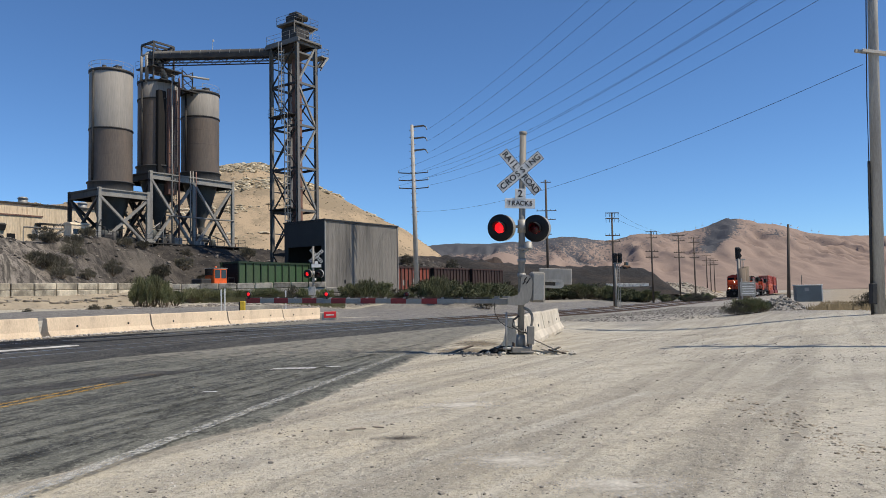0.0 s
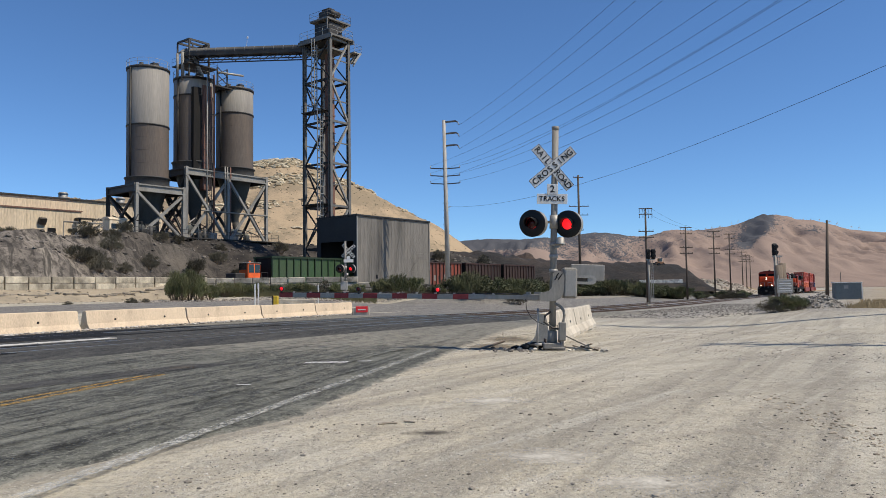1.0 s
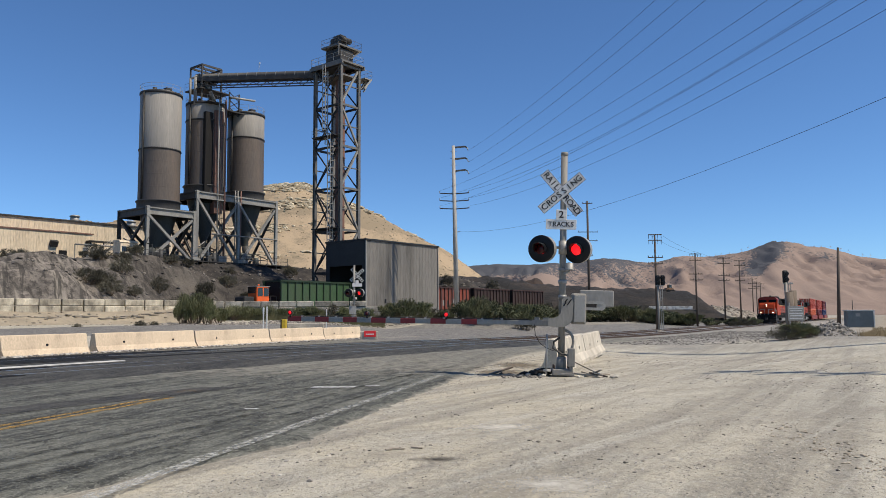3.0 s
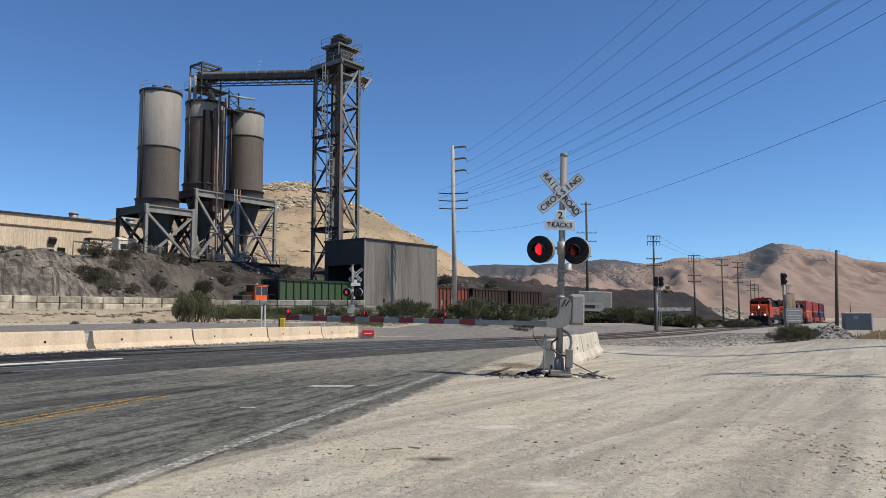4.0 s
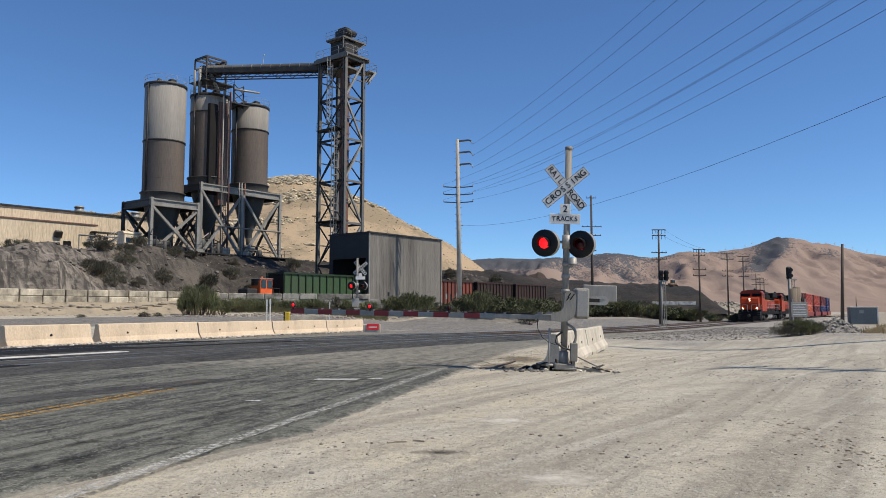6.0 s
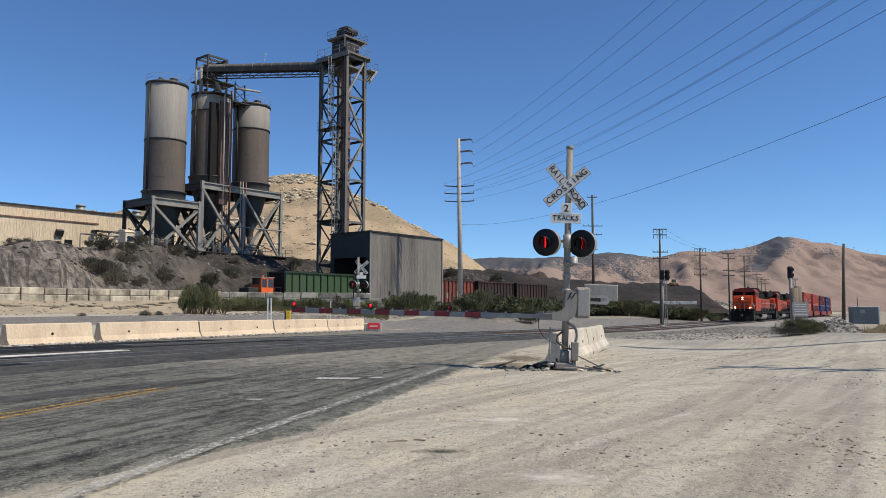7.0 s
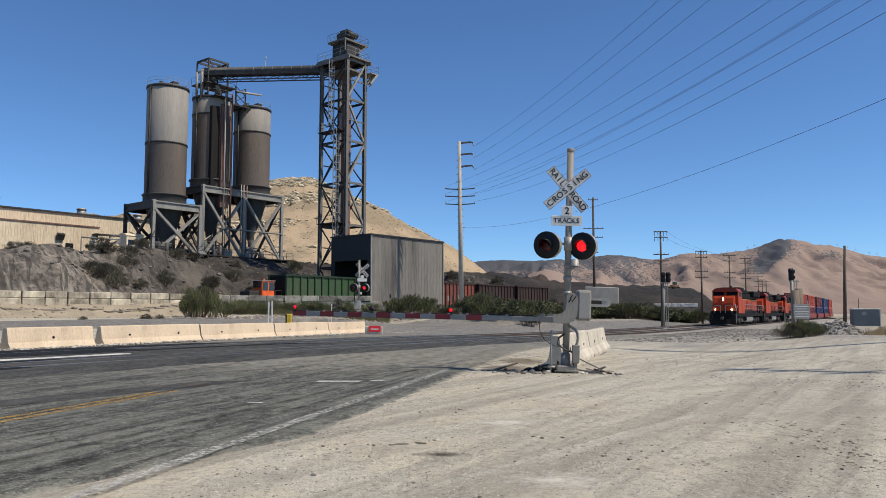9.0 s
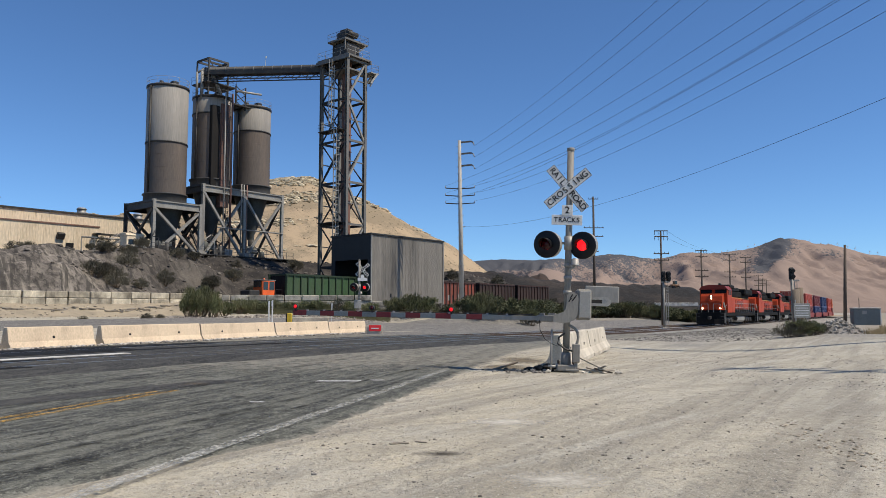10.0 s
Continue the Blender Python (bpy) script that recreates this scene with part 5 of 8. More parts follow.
# ---- long beige works hall ----
def hall():
    t = thing("works_hall", works(-45, 52, 0), "long beige sheet-metal works hall with roof vents", "building")
    L = 52
    zb = 8.6
    n = 34
    for i in range(n):
        b = Build()
        w = L / n
        b.box(((i + 0.5) * w, 3, (zb + 16.9) / 2), (w - 0.02, 0.1, 16.9 - zb))
        for k in range(4):
            b.box((i * w + w * (k + 0.5) / 4, 2.94, (zb + 16.9) / 2), (0.07, 0.05, 16.9 - zb))
        part("wall_sheet", b, BEIGE, t)
    part("roof", Build().box((L / 2, 12, 17.0), (L + 0.5, 18.6, 0.25)), DARK, t, "dark flat roof with overhang")
    part("end_wall", Build().box((L, 12, (zb + 16.9) / 2), (0.1, 18, 16.9 - zb)), BEIGE, t)
    # low front range
    an = 22
    La = 36
    for i in range(an):
        b = Build()
        w = La / an
        b.box(((i + 0.5) * w, 0, (zb + 14.7) / 2), (w - 0.02, 0.1, 14.7 - zb))
        for k in range(4):
            b.box((i * w + w * (k + 0.5) / 4, -0.06, (zb + 14.7) / 2), (0.07, 0.05, 14.7 - zb))
        part("wall_sheet", b, BEIGE, t)
    part("lean_to_roof", Build().box((La / 2, 1.5, 14.8), (La + 0.4, 3.4, 0.2)), RUSTRED, t, "rust-brown lean-to roof edge")
    part("lean_to_end", Build().box((La, 1.5, (zb + 14.7) / 2), (0.1, 3, 14.7 - zb)), BEIGE, t)
    part("doorway", Build().box((31.5, -0.1, 11.0), (1.2, 0.1, 1.9)), BLACK, t)
    part("door", Build().box((46, 2.9, 11.4), (3.4, 0.1, 3.6)), GALV, t, "grey roller door")
    for x in (22, 37, 47):
        v = Build().tube((x, 8 if x > 22 else 4.0, 17.1), (x, 8 if x > 22 else 4.0, 18.4), 0.7, n=14).tube((x, 8 if x > 22 else 4.0, 18.4), (x, 8 if x > 22 else 4.0, 18.7), 0.85, 0.6, n=14)
        part("roof_vent", v, GALV, t)
    for x in (18.0, 30.0):
        part("wall_fan", Build().box((x, -0.35, 12.9), (1.1, 0.6, 1.0), m=pose(0, 0, 0, 25, 0, 0), bev=0.06), DARK, t)
    lt = Build().box((38.3, -0.75, 13.6), (6.6, 1.3, 0.22))
    for x in (35.2, 37.3, 39.4, 41.4):
        lt.beam((x, -1.3, zb - 0.5), (x, -1.3, 13.5), 0.16)
    for p, q in ((35.2, 37.3), (37.3, 39.4), (39.4, 41.4)):
        lt.beam((p, -1.3, 10.6), (q, -1.3, 12.4), 0.1).beam((p, -1.3, 12.4), (q, -1.3, 12.4), 0.12)
    part("canopy", lt, DARK, t)
    part("pipe_bridge", Build().tube((32.6, -1.6, 12.9), (47.0, -1.6, 13.0), 0.12, n=8).beam((32.6, -1.6, zb), (32.6, -1.6, 12.9), 0.14).beam((47, -1.6, zb), (47, -1.6, 13.0), 0.14), STEELPALE, t)
    part("compressor", Build().box((36.6, -0.7, 10.2), (1.8, 1.0, 1.8), bev=0.1).tube((38.6, -0.8, 10.6), (40.6, -0.8, 10.6), 0.55, n=14), STEELPALE, t)


hall()


# ---- hopper cars ----
def hopper(m, L, body, rib, label, ribs, zt=4.55):
    t = thing("hopper_car", m, label, "freight car", group="hopper cars")
    w = 1.5
    side = Build()
    for y in (-w, w):
        side.box((L / 2, y, 2.75), (L, 0.08, 3.3))
    side.box((L / 2, 0, 1.15), (L - 2.4, 2 * w - 0.1, 0.1))
    part("body", side, body, t)
    for x0, x1 in ((0.35, 2.3), (L - 0.35, L - 2.3)):
        # car ends face away from the sun; their shade is put into the paint
        part("end_sheet", Build().box((0.22 if x0 < 1 else L - 0.22, 0, 2.75), (0.06, 2 * w, 3.2)), SHADEBLACK, t, "car end blackened as shade")
        part("slope_sheet", Build().beam((x0, 0, zt - 0.15), (x1, 0, 1.25), 2 * w - 0.1, 0.06, up=(1, 0, 0.2)), SHADEBLACK, t, "sloped end sheet blackened as shade")
        for y in (-1.1, 1.1):
            part("end_strut", Build().beam((x0 - 0.1 if x0 < 1 else x0 + 0.1, y, 1.2), (x0, y, zt - 0.2), 0.1), SHADEBLACK, t)
    post = Build().box((0, 0, 2.8), (0.14, 0.14, 3.3), bev=0.02).mesh("side_post", rib)
    for i in range(ribs + 1):
        x = min(max(L * i / ribs, 0.08), L - 0.08)
        for y in (-w - 0.11, w + 0.11):
            ob = new("side_post", post)
            ob.parent = t
            ob.matrix_basis = pose(x, y, 0)
    top = Build()
    for y in (-w - 0.06, w + 0.06):
        top.box((L / 2, y, zt - 0.08), (L + 0.1, 0.26, 0.2))
    top.box((0.2, 0, zt - 0.08), (0.2, 2 * w, 0.2)).box((L - 0.2, 0, zt - 0.08), (0.2, 2 * w, 0.2))
    part("top_chord", top, rib, t)
    part("sill", Build().box((L / 2, 0, 1.02), (L, 0.6, 0.35)).box((L / 2, -w, 1.12), (L, 0.12, 0.25)), rib, t)
    for x in (1.5, L - 1.5):
        tr = Build().box((x, 0, 0.6), (2.2, 2.0, 0.35), bev=0.05)
        bog = part("truck", tr, DARK, t)
        for o in (-0.85, 0.85):
            wh = Build()
            for y in (-0.8, 0.8):
                wh.tube((x + o, y - 0.06, 0.42), (x + o, y + 0.06, 0.42), 0.42, n=16)
            wh.tube((x + o, -0.8, 0.42), (x + o, 0.8, 0.42), 0.08)
            part("wheelset", wh, RAILSIDE, bog)
    lg = Build()
    for x in (0.06, L - 0.06):
        for k in range(5):
            lg.beam((x, -w - 0.18, 1.3 + k * 0.6), (x, -w + 0.3, 1.3 + k * 0.6), 0.03)
    part("grab_iron", lg, rib, t)
    coupl = Build().box((-0.35, 0, 0.9), (0.8, 0.3, 0.3), bev=0.05).box((L + 0.35, 0, 0.9), (0.8, 0.3, 0.3), bev=0.05)
    part("coupler", coupl, DARK, t)
    return t


YZ = 1.12
hopper(works(-11.8, 3.6, YZ), 13.2, GREENCAR, GREENRIB, "dusty green ribbed hopper car entering the loading shed", 12)
redcar = hopper(works(14.9, 3.6, YZ), 9.6, REDCAR, REDRIB, "oxide-red ribbed hopper car behind bushes", 11)
for a0 in (25.6, 36.2):
    hopper(works(a0, 3.6, YZ), 9.6, DARKCAR, REDRIB, "dark rusty brown ribbed hopper car behind bushes", 11)
yt = thing("siding", works(0, 3.6, YZ), "rusty siding rails through the loading shed", "railway track", kind="structure")
for y in (-0.75, 0.75):
    part("rail", Build().beam((-40, y, -0.06), (60, y, -0.06), 0.07, 0.14), RAILSIDE, yt)


def tug():
    t = thing("railcar_mover", works(-15.5, 3.6, YZ), "small orange railcar mover with a windowed cab", "rail vehicle")
    part("chassis", Build().box((1.4, 0, 1.2), (4.4, 2.2, 0.9), bev=0.1), DARK, t)
    cab = Build().box((1.6, -0.3, 2.85), (1.75, 1.7, 1.7), bev=0.08)
    cabp = part("cab", cab, ORANGERED, t)
    part("window", Build().box((1.18, -1.16, 3.12), (0.68, 0.04, 0.92)).box((2.02, -1.16, 3.12), (0.68, 0.04, 0.92)), GLASS, cabp)
    part("window", Build().box((0.64, -0.3, 3.35), (0.04, 1.3, 0.75)), GLASS, cabp)
    part("roof_edge", Build().box((1.6, -0.3, 3.74), (1.9, 1.8, 0.10), bev=0.03), STEELPALE, t, "pale cab roof")
    part("beacon", Build().tube((1.6, -0.3, 3.76), (1.6, -0.3, 4.0), 0.1), ORANGERED, t)
    rl = Build()
    rail_line(rl, (2.7, -1.0, 1.6), (3.6, -1.0, 1.6), 1.1, 0.5, 0.06)
    part("handrail", rl, DARK, t)
    part("hood", Build().box((-0.1, 0, 2.1), (1.4, 1.8, 1.0), bev=0.1), DARK, t)
    for x in (0.2, 2.6):
        wh = Build()
        for y in (-0.85, 0.85):
            wh.tube((x, y - 0.1, 0.45), (x, y + 0.1, 0.45), 0.45, n=14)
        part("wheelset", wh, DARK, t)


tug()


# ---- block wall ----
def block_wall(p0, p1, z0, rows, name, mat):
    p0, p1 = Vector(p0), Vector(p1)
    ln = (p1 - p0).length
    ang = math.degrees(math.atan2(p1.y - p0.y, p1.x - p0.x))
    t = thing(name, pose(p0.x, p0.y, z0, 0, 0, ang), "stacked grey concrete block retaining wall, stained", "wall", kind="structure")
    me = Build().box((0.9, 0, 0.3), (1.74, 0.6, 0.575), bev=0.05).mesh("block", mat)
    rnd = random.Random(int(ln * 10))
    n = int(ln / 1.82)
    for r in range(rows):
        for i in range(n):
            if r == rows - 1 and rows > 2 and rnd.random() < 0.15:
                continue
            ob = new("block", me)
            ob.parent = t
            ob.matrix_basis = pose(i * 1.82 + rnd.uniform(-0.015, 0.015), rnd.uniform(-0.07, 0.07), r * 0.605, 0, 0, rnd.uniform(-0.8, 0.8))
    return t


block_wall((-52.0, 46.8), (-22.0, 76.4), 1.9, 2, "wall_west", WALLBLOCK)
block_wall((-25.6, 78.4), (-5.2, 80.8), 1.25, 3, "wall_south", material("grimy block concrete", (0.45, 0.405, 0.325), 0.9, 0.0, dirt=(0.09, 0.08, 0.066), scale=0.9, amount=0.9, bump=0.5, rnd=0.3, edge=0.38))


# ---- road barriers ----
def barrier(p0, p1, group, mat=BARRIER):
    p0, p1 = Vector(p0), Vector(p1)
    ln = (p1 - p0).length
    ang = math.degrees(math.atan2(p1.y - p0.y, p1.x - p0.x))
    t = thing("concrete_barrier", pose(p0.x, p0.y, height(p0.x, p0.y) - 0.02, 0, 0, ang), "sun-bleached concrete traffic barrier with lifting holes", "traffic barrier", group=group)
    prof = [(-0.30, 0), (-0.30, 0.10), (-0.17, 0.30), (-0.09, 0.78), (-0.065, 0.81), (0.065, 0.81), (0.09, 0.78), (0.17, 0.30), (0.30, 0.10), (0.30, 0)]
    n = len(prof)
    b = Build()
    xs_ = [0.0, 0.03] + [ln * i / 6 for i in range(1, 6)] + [ln - 0.03, ln]
    vs = []
    for k, x in enumerate(xs_):
        sh = 0.97 if k in (0, len(xs_) - 1) else 1.0
        for y, z in prof:
            w = 0.008 * noise.noise(Vector((x * 3 + p0.x, y * 9, z * 9)))
            vs.append((x, y * sh + w, z * (1 - (1 - sh) * 0.5) + w))
    b.add(vs, [(j * n + i, j * n + i + 1, (j + 1) * n + i + 1, (j + 1) * n + i) for j in range(len(xs_) - 1) for i in range(n - 1)])
    b.f += [tuple(reversed(range(n))), tuple((len(xs_) - 1) * n + i for i in range(n))]
    b.smooth += [False, False]
    part("body", b, mat, t)
    for f in (0.25, 0.75) if ln > 4.5 else (0.5,):
        for sg in (-1, 1):
            part("lifting_hole", Build().tube((ln * f, sg * 0.16, 0.42), (ln * f, sg * 0.10, 0.43), 0.055, n=10), BLACK, t)
    pin = Build()
    for z in (0.2, 0.6):
        pin.tube((ln, -0.1, z), (ln + 0.07, 0, z), 0.015).tube((ln + 0.07, 0, z), (ln, 0.1, z), 0.015)
    pin.tube((ln + 0.05, 0, 0.1), (ln + 0.05, 0, 0.75), 0.02)
    part("joint_pin", pin, RAILSIDE, t)
    return t


def line_pt(d):
    return (-13.5 + 0.35 * (d - 30), d)


for d0, d1 in ((20.4, 25.6), (26.0, 29.6), (30.0, 35.75), (35.85, 41.85), (41.95, 47.75), (47.85, 52.9)):
    barrier(line_pt(d0), line_pt(d1), "barriers along the road")
barrier((2.62, 17.75), (4.35, 23.5), "barriers behind the crossing signal", BARRIERPALE)
barrier((4.40, 23.65), (6.12, 29.4), "barriers behind the crossing signal", BARRIERPALE)

# scrawled pale paint low on the red car's side
rp = random.Random(12)
for k in range(7):
    x = 0.9 + k * 1.18 + rp.uniform(-0.2, 0.2)
    part("paint_patch", Build().box((x, -1.548, rp.uniform(1.8, 2.5)), (rp.uniform(0.4, 0.7), 0.012, rp.uniform(0.4, 1.0)), bev=0.004), STEELPALE if k % 3 else DARK, redcar, "scrawled pale paint patch")
# ---- crossing signals ----
DRUMS = []


def text_mesh(body, size, mat, parent, m, name="lettering"):
    cu = bpy.data.curves.new(name, "FONT")
    cu.body, cu.size, cu.align_x, cu.align_y, cu.extrude = body, size, "CENTER", "CENTER", 0.003
    cu.offset = size * 0.012
    tmp = new("tmp", cu)
    dg = bpy.context.evaluated_depsgraph_get()
    me = bpy.data.meshes.new_from_object(tmp.evaluated_get(dg))
    bpy.data.objects.remove(tmp)
    me.materials.clear()
    me.materials.append(mat)
    ob = new(name, me)
    ob.parent = parent
    ob.matrix_basis = m
    return ob


def spaced(body, step, size, mat, parent, m):
    """Letters one by one along a line."""
    n = len(body)
    for i, ch in enumerate(body):
        if ch != " ":
            text_mesh(ch, size, mat, parent, m @ Matrix.Translation(((i - (n - 1) / 2) * step, 0, 0)), "letter")


def signal_lamp(t, x, y, z, phase, r=0.305, tip=4.0):
    """Hooded flasher: background disc, visor, lens and a turning lamp drum with one lit face."""
    m = pose(x, y, z, 0, 0, -24) @ pose(0, 0, 0, 90 + tip, 0, 0)          # local z towards the traffic
    disc = Build().lathe([(0.001, -0.015), (r, -0.015), (r, 0.012), (r - 0.015, 0.02), (0.12, 0.02)], 32)
    d = part("background_disc", disc, BLACK, t, "black round background disc", m)
    vis = Build()
    n = 22
    vs, fs = [], []
    for i in range(n + 1):
        a = radians(-30 + 240 * i / n)
        ln = 0.30 * (0.55 + 0.45 * max(0, math.sin(a)))
        for rr, zz in ((0.125, 0.0), (0.135, ln)):
            vs.append((rr * math.cos(a), rr * math.sin(a), zz))
    for i in range(n):
        fs.append((2 * i, 2 * i + 1, 2 * i + 3, 2 * i + 2))
    vis.add(vs, fs, True)
    v = part("visor", vis, BLACK, d)
    so = v.modifiers.new("thickness", "SOLIDIFY")
    so.thickness = 0.006
    back = Build().lathe([(0.001, -0.24), (0.27, -0.235), (0.295, -0.20), (0.295, -0.02)], 24)
    part("lamp_housing", back, GALV, d)
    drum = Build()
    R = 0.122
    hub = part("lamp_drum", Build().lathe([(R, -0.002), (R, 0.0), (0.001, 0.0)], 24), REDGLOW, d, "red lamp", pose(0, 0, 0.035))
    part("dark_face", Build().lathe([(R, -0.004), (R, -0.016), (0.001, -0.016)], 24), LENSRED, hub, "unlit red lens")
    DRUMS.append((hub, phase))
    return d


def crossing_signal(m, gate, label, turn=0.0, front=True):
    t = thing("crossing_signal", m, label, "railroad signal")
    H = 5.0 if gate else 3.7
    s = 1.0
    dz = 0.0 if gate else -1.05
    mast = Build().tube((0, 0, 0.15), (0, 0, H), 0.075, n=18)
    mast.lathe([(0.0, H + 0.03), (0.085, H + 0.01), (0.085, H - 0.06), (0.075, H - 0.07)], 18)
    part("mast", mast, ALU, t)
    part("base", Build().box((0, 0, 0.09), (0.42, 0.42, 0.14), bev=0.02).tube((0, 0, 0.1), (0, 0, 0.42), 0.12, 0.1, n=14), ALU, t)
    bolts = Build()
    for x in (-0.16, 0.16):
        for y in (-0.16, 0.16):
            bolts.tube((x, y, 0.1), (x, y, 0.24), 0.018)
    part("anchor_bolt", bolts, RAILSIDE, t)
    # crossbuck
    zc = 4.07 + dz
    xs_off = -0.06 if gate else 0.22
    for ang, words in ((-49, "RAILROAD"), (41, "CROSSING")):
        yb = (-0.105 if words == "RAILROAD" else -0.12) if gate else (0.12 if words == "RAILROAD" else 0.105)
        mb = pose(xs_off, yb, zc, 90, 0, 0) @ pose(0, 0, 0, 0, 0, ang)
        bl = part("crossbuck_blade", Build().box((0, 0, 0), (1.22, 0.225, 0.008), bev=0.003), SIGNWHITE, t, "white crossbuck blade with black letters", mb)
        edge = Build()
        for yy in (-0.106, 0.106):
            edge.box((0, yy, 0.006), (1.2, 0.007, 0.002))
        for xx in (-0.6, 0.6):
            edge.box((xx, 0, 0.006), (0.007, 0.205, 0.002))
        part("border", edge, BLACK, bl)
        if gate:
            if words == "CROSSING":
                spaced(words, 0.142, 0.19, BLACK, bl, pose(0, 0, 0.008))
            else:
                for k, ch in enumerate("RAIL"):
                    text_mesh(ch, 0.19, BLACK, bl, pose(-0.52 + k * 0.115, 0, 0.008), "letter")
                for k, ch in enumerate("ROAD"):
                    text_mesh(ch, 0.19, BLACK, bl, pose(0.16 + k * 0.125, 0, 0.008), "letter")
        else:
            b = Build()
            for k in range(8):
                b.box((-0.5 + k * 0.142, 0, 0.009), (0.09, 0.14, 0.003))
            part("lettering", b, BLACK, bl)
    # number sign and tracks sign
    zt = zc - 0.71
    s1 = part("tracks_sign", Build().box((xs_off, -0.10, zt), (0.68, 0.01, 0.225), bev=0.004), SIGNWHITE, t, "white sign reading TRACKS" if gate else "small white sign")
    s2 = part("number_sign", Build().box((xs_off, -0.112, zt + 0.215), (0.235, 0.01, 0.235), bev=0.004), SIGNWHITE, t, "white sign reading 2" if gate else "small white sign")
    if gate:
        spaced("TRACKS", 0.098, 0.15, BLACK, s1, pose(xs_off, -0.108, zt, 90, 0, 0))
        text_mesh("2", 0.22, BLACK, s2, pose(xs_off, -0.12, zt + 0.215, 90, 0, 0), "digit")
    # lamps on a cross arm
    zl = 2.80 + dz
    part("lamp_arm", Build().tube((-0.40, 0.02, zl + 0.05), (0.40, 0.02, zl + 0.05), 0.03).tube((0, 0, zl - 0.1), (0, 0, zl + 0.2), 0.1, n=14), GALV, t)
    xl = -0.10 if gate else 0.0
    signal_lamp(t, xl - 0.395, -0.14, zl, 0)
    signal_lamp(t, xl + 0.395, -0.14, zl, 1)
    bk = part("bell", Build().lathe([(0.02, 0.16), (0.085, 0.14), (0.09, 0.02), (0.11, 0.0), (0.1, -0.01)], 18), GALV, t, "grey warning bell", pose(0.12, -0.27, zl - 0.46))
    part("bell_arm", Build().beam((0, 0, zl - 0.55), (0.12, -0.27, zl - 0.49), 0.04), GALV, t)
    for z in (zl - 0.45, zl - 0.72, 1.75 + dz):
        if z > 0.4:
            part("clamp", Build().lathe([(0.076, z - 0.04), (0.095, z - 0.04), (0.095, z + 0.04), (0.076, z + 0.04)], 16), GALV, t)
    if not gate:
        part("control_box", Build().box((-0.1, 0.1, 0.55), (0.5, 0.4, 0.6), bev=0.03), GALV, t)
        return t
    # gate machine
    part("gate_machine", Build().box((0.35, -0.02, 1.49), (0.32, 0.42, 0.68), bev=0.04), ALU, t, "grey gate mechanism box")
    part("machine_door", Build().box((0.36, -0.24, 1.49), (0.24, 0.02, 0.58), bev=0.008), GALV, t)
    poly = [(-0.02, 0.0), (0.09, 0.06), (0.15, 0.17), (0.17, 0.52), (0.14, 0.61), (0.07, 0.66), (-0.02, 0.66), (-0.08, 0.60), (-0.10, 0.30), (-0.16, 0.22), (-0.27, 0.18), (-0.37, 0.17), (-0.37, 0.0), (-0.20, -0.02)]
    arm_side = Build().prism([(x, y) for x, y in poly], 0, 0.025, pose(0.05, -0.27, 1.09, 90, 0, 0))
    sup = part("gate_support", arm_side, ALU, t, "curved grey gate arm support")
    part("bolt_slot", Build().box((0.06, -0.302, 1.66), (0.025, 0.012, 0.10), m=pose(0, 0, 0, 0, 35, 0)).box((0.11, -0.302, 1.60), (0.025, 0.012, 0.10), m=pose(0, 0, 0, 0, 35, 0)).box((0.03, -0.302, 1.58), (0.025, 0.012, 0.10), m=pose(0, 0, 0, 0, 35, 0)).box((0.15, -0.302, 1.66), (0.025, 0.012, 0.08), m=pose(0, 0, 0, 0, 35, 0)), BLACK, sup)
    cw = part("counterweight_arm", Build().box((0.70, 0.0, 1.64), (0.40, 0.03, 0.06)).box((0.70, 0.0, 1.50), (0.40, 0.03, 0.06)).tube((0.86, 0.0, 1.57), (0.86, 0.03, 1.57), 0.10, n=16), GALV, t)
    part("counterweight", Build().box((0.80, 0.30, 1.74), (0.76, 0.035, 0.37), bev=0.03), STEELPALE, t, "large pale counterweight plate")
    part("weight_block", Build().box((0.70, 0.10, 1.57), (0.36, 0.10, 0.20), bev=0.03), DARK, t)
    hose = Build().path([(-0.05, -0.1, 0.85), (-0.18, -0.12, 0.75), (-0.2, -0.12, 0.62), (-0.02, -0.11, 0.50), (0.16, -0.1, 0.45), (0.18, -0.1, 0.25)], 0.025)
    part("conduit", hose, DARK, t)
    part("junction_box", Build().box((0.20, -0.16, 0.42), (0.16, 0.15, 0.40), bev=0.015), ALU, t)
    part("box_stand", Build().beam((0.20, -0.16, 0.05), (0.20, -0.16, 0.24), 0.07).box((0.12, -0.14, 0.05), (0.30, 0.2, 0.05), bev=0.01), ALU, t)
    part("conduit", Build().path([(0.20, -0.14, 0.58), (0.235, -0.14, 0.68), (0.245, -0.13, 0.78), (0.225, -0.12, 0.88), (0.17, -0.10, 0.96), (0.10, -0.07, 1.0), (0.05, -0.05, 1.02)], 0.032, 8), ALU, t)
    part("loose_cable", Build().path([(-0.62, -0.28, 1.12), (-0.60, -0.26, 0.9), (-0.50, -0.24, 0.72), (-0.36, -0.2, 0.62), (-0.2, -0.15, 0.56), (-0.06, -0.1, 0.62)], 0.008), BLACK, t)
    sp = Build().tube((-0.34, -0.18, 0.02), (-0.34, -0.18, 0.92), 0.022).tube((-0.40, -0.18, 0.12), (-0.24, -0.18, 0.12), 0.03)
    part("sway_post", sp, GALV, t)
    return t


SIG = pose(2.71, 16.95, 0.0, 0, 2.1, -4.0)
crossing_signal(SIG, True, "grey railroad crossing signal with crossbuck, two red flashers and gate machine")


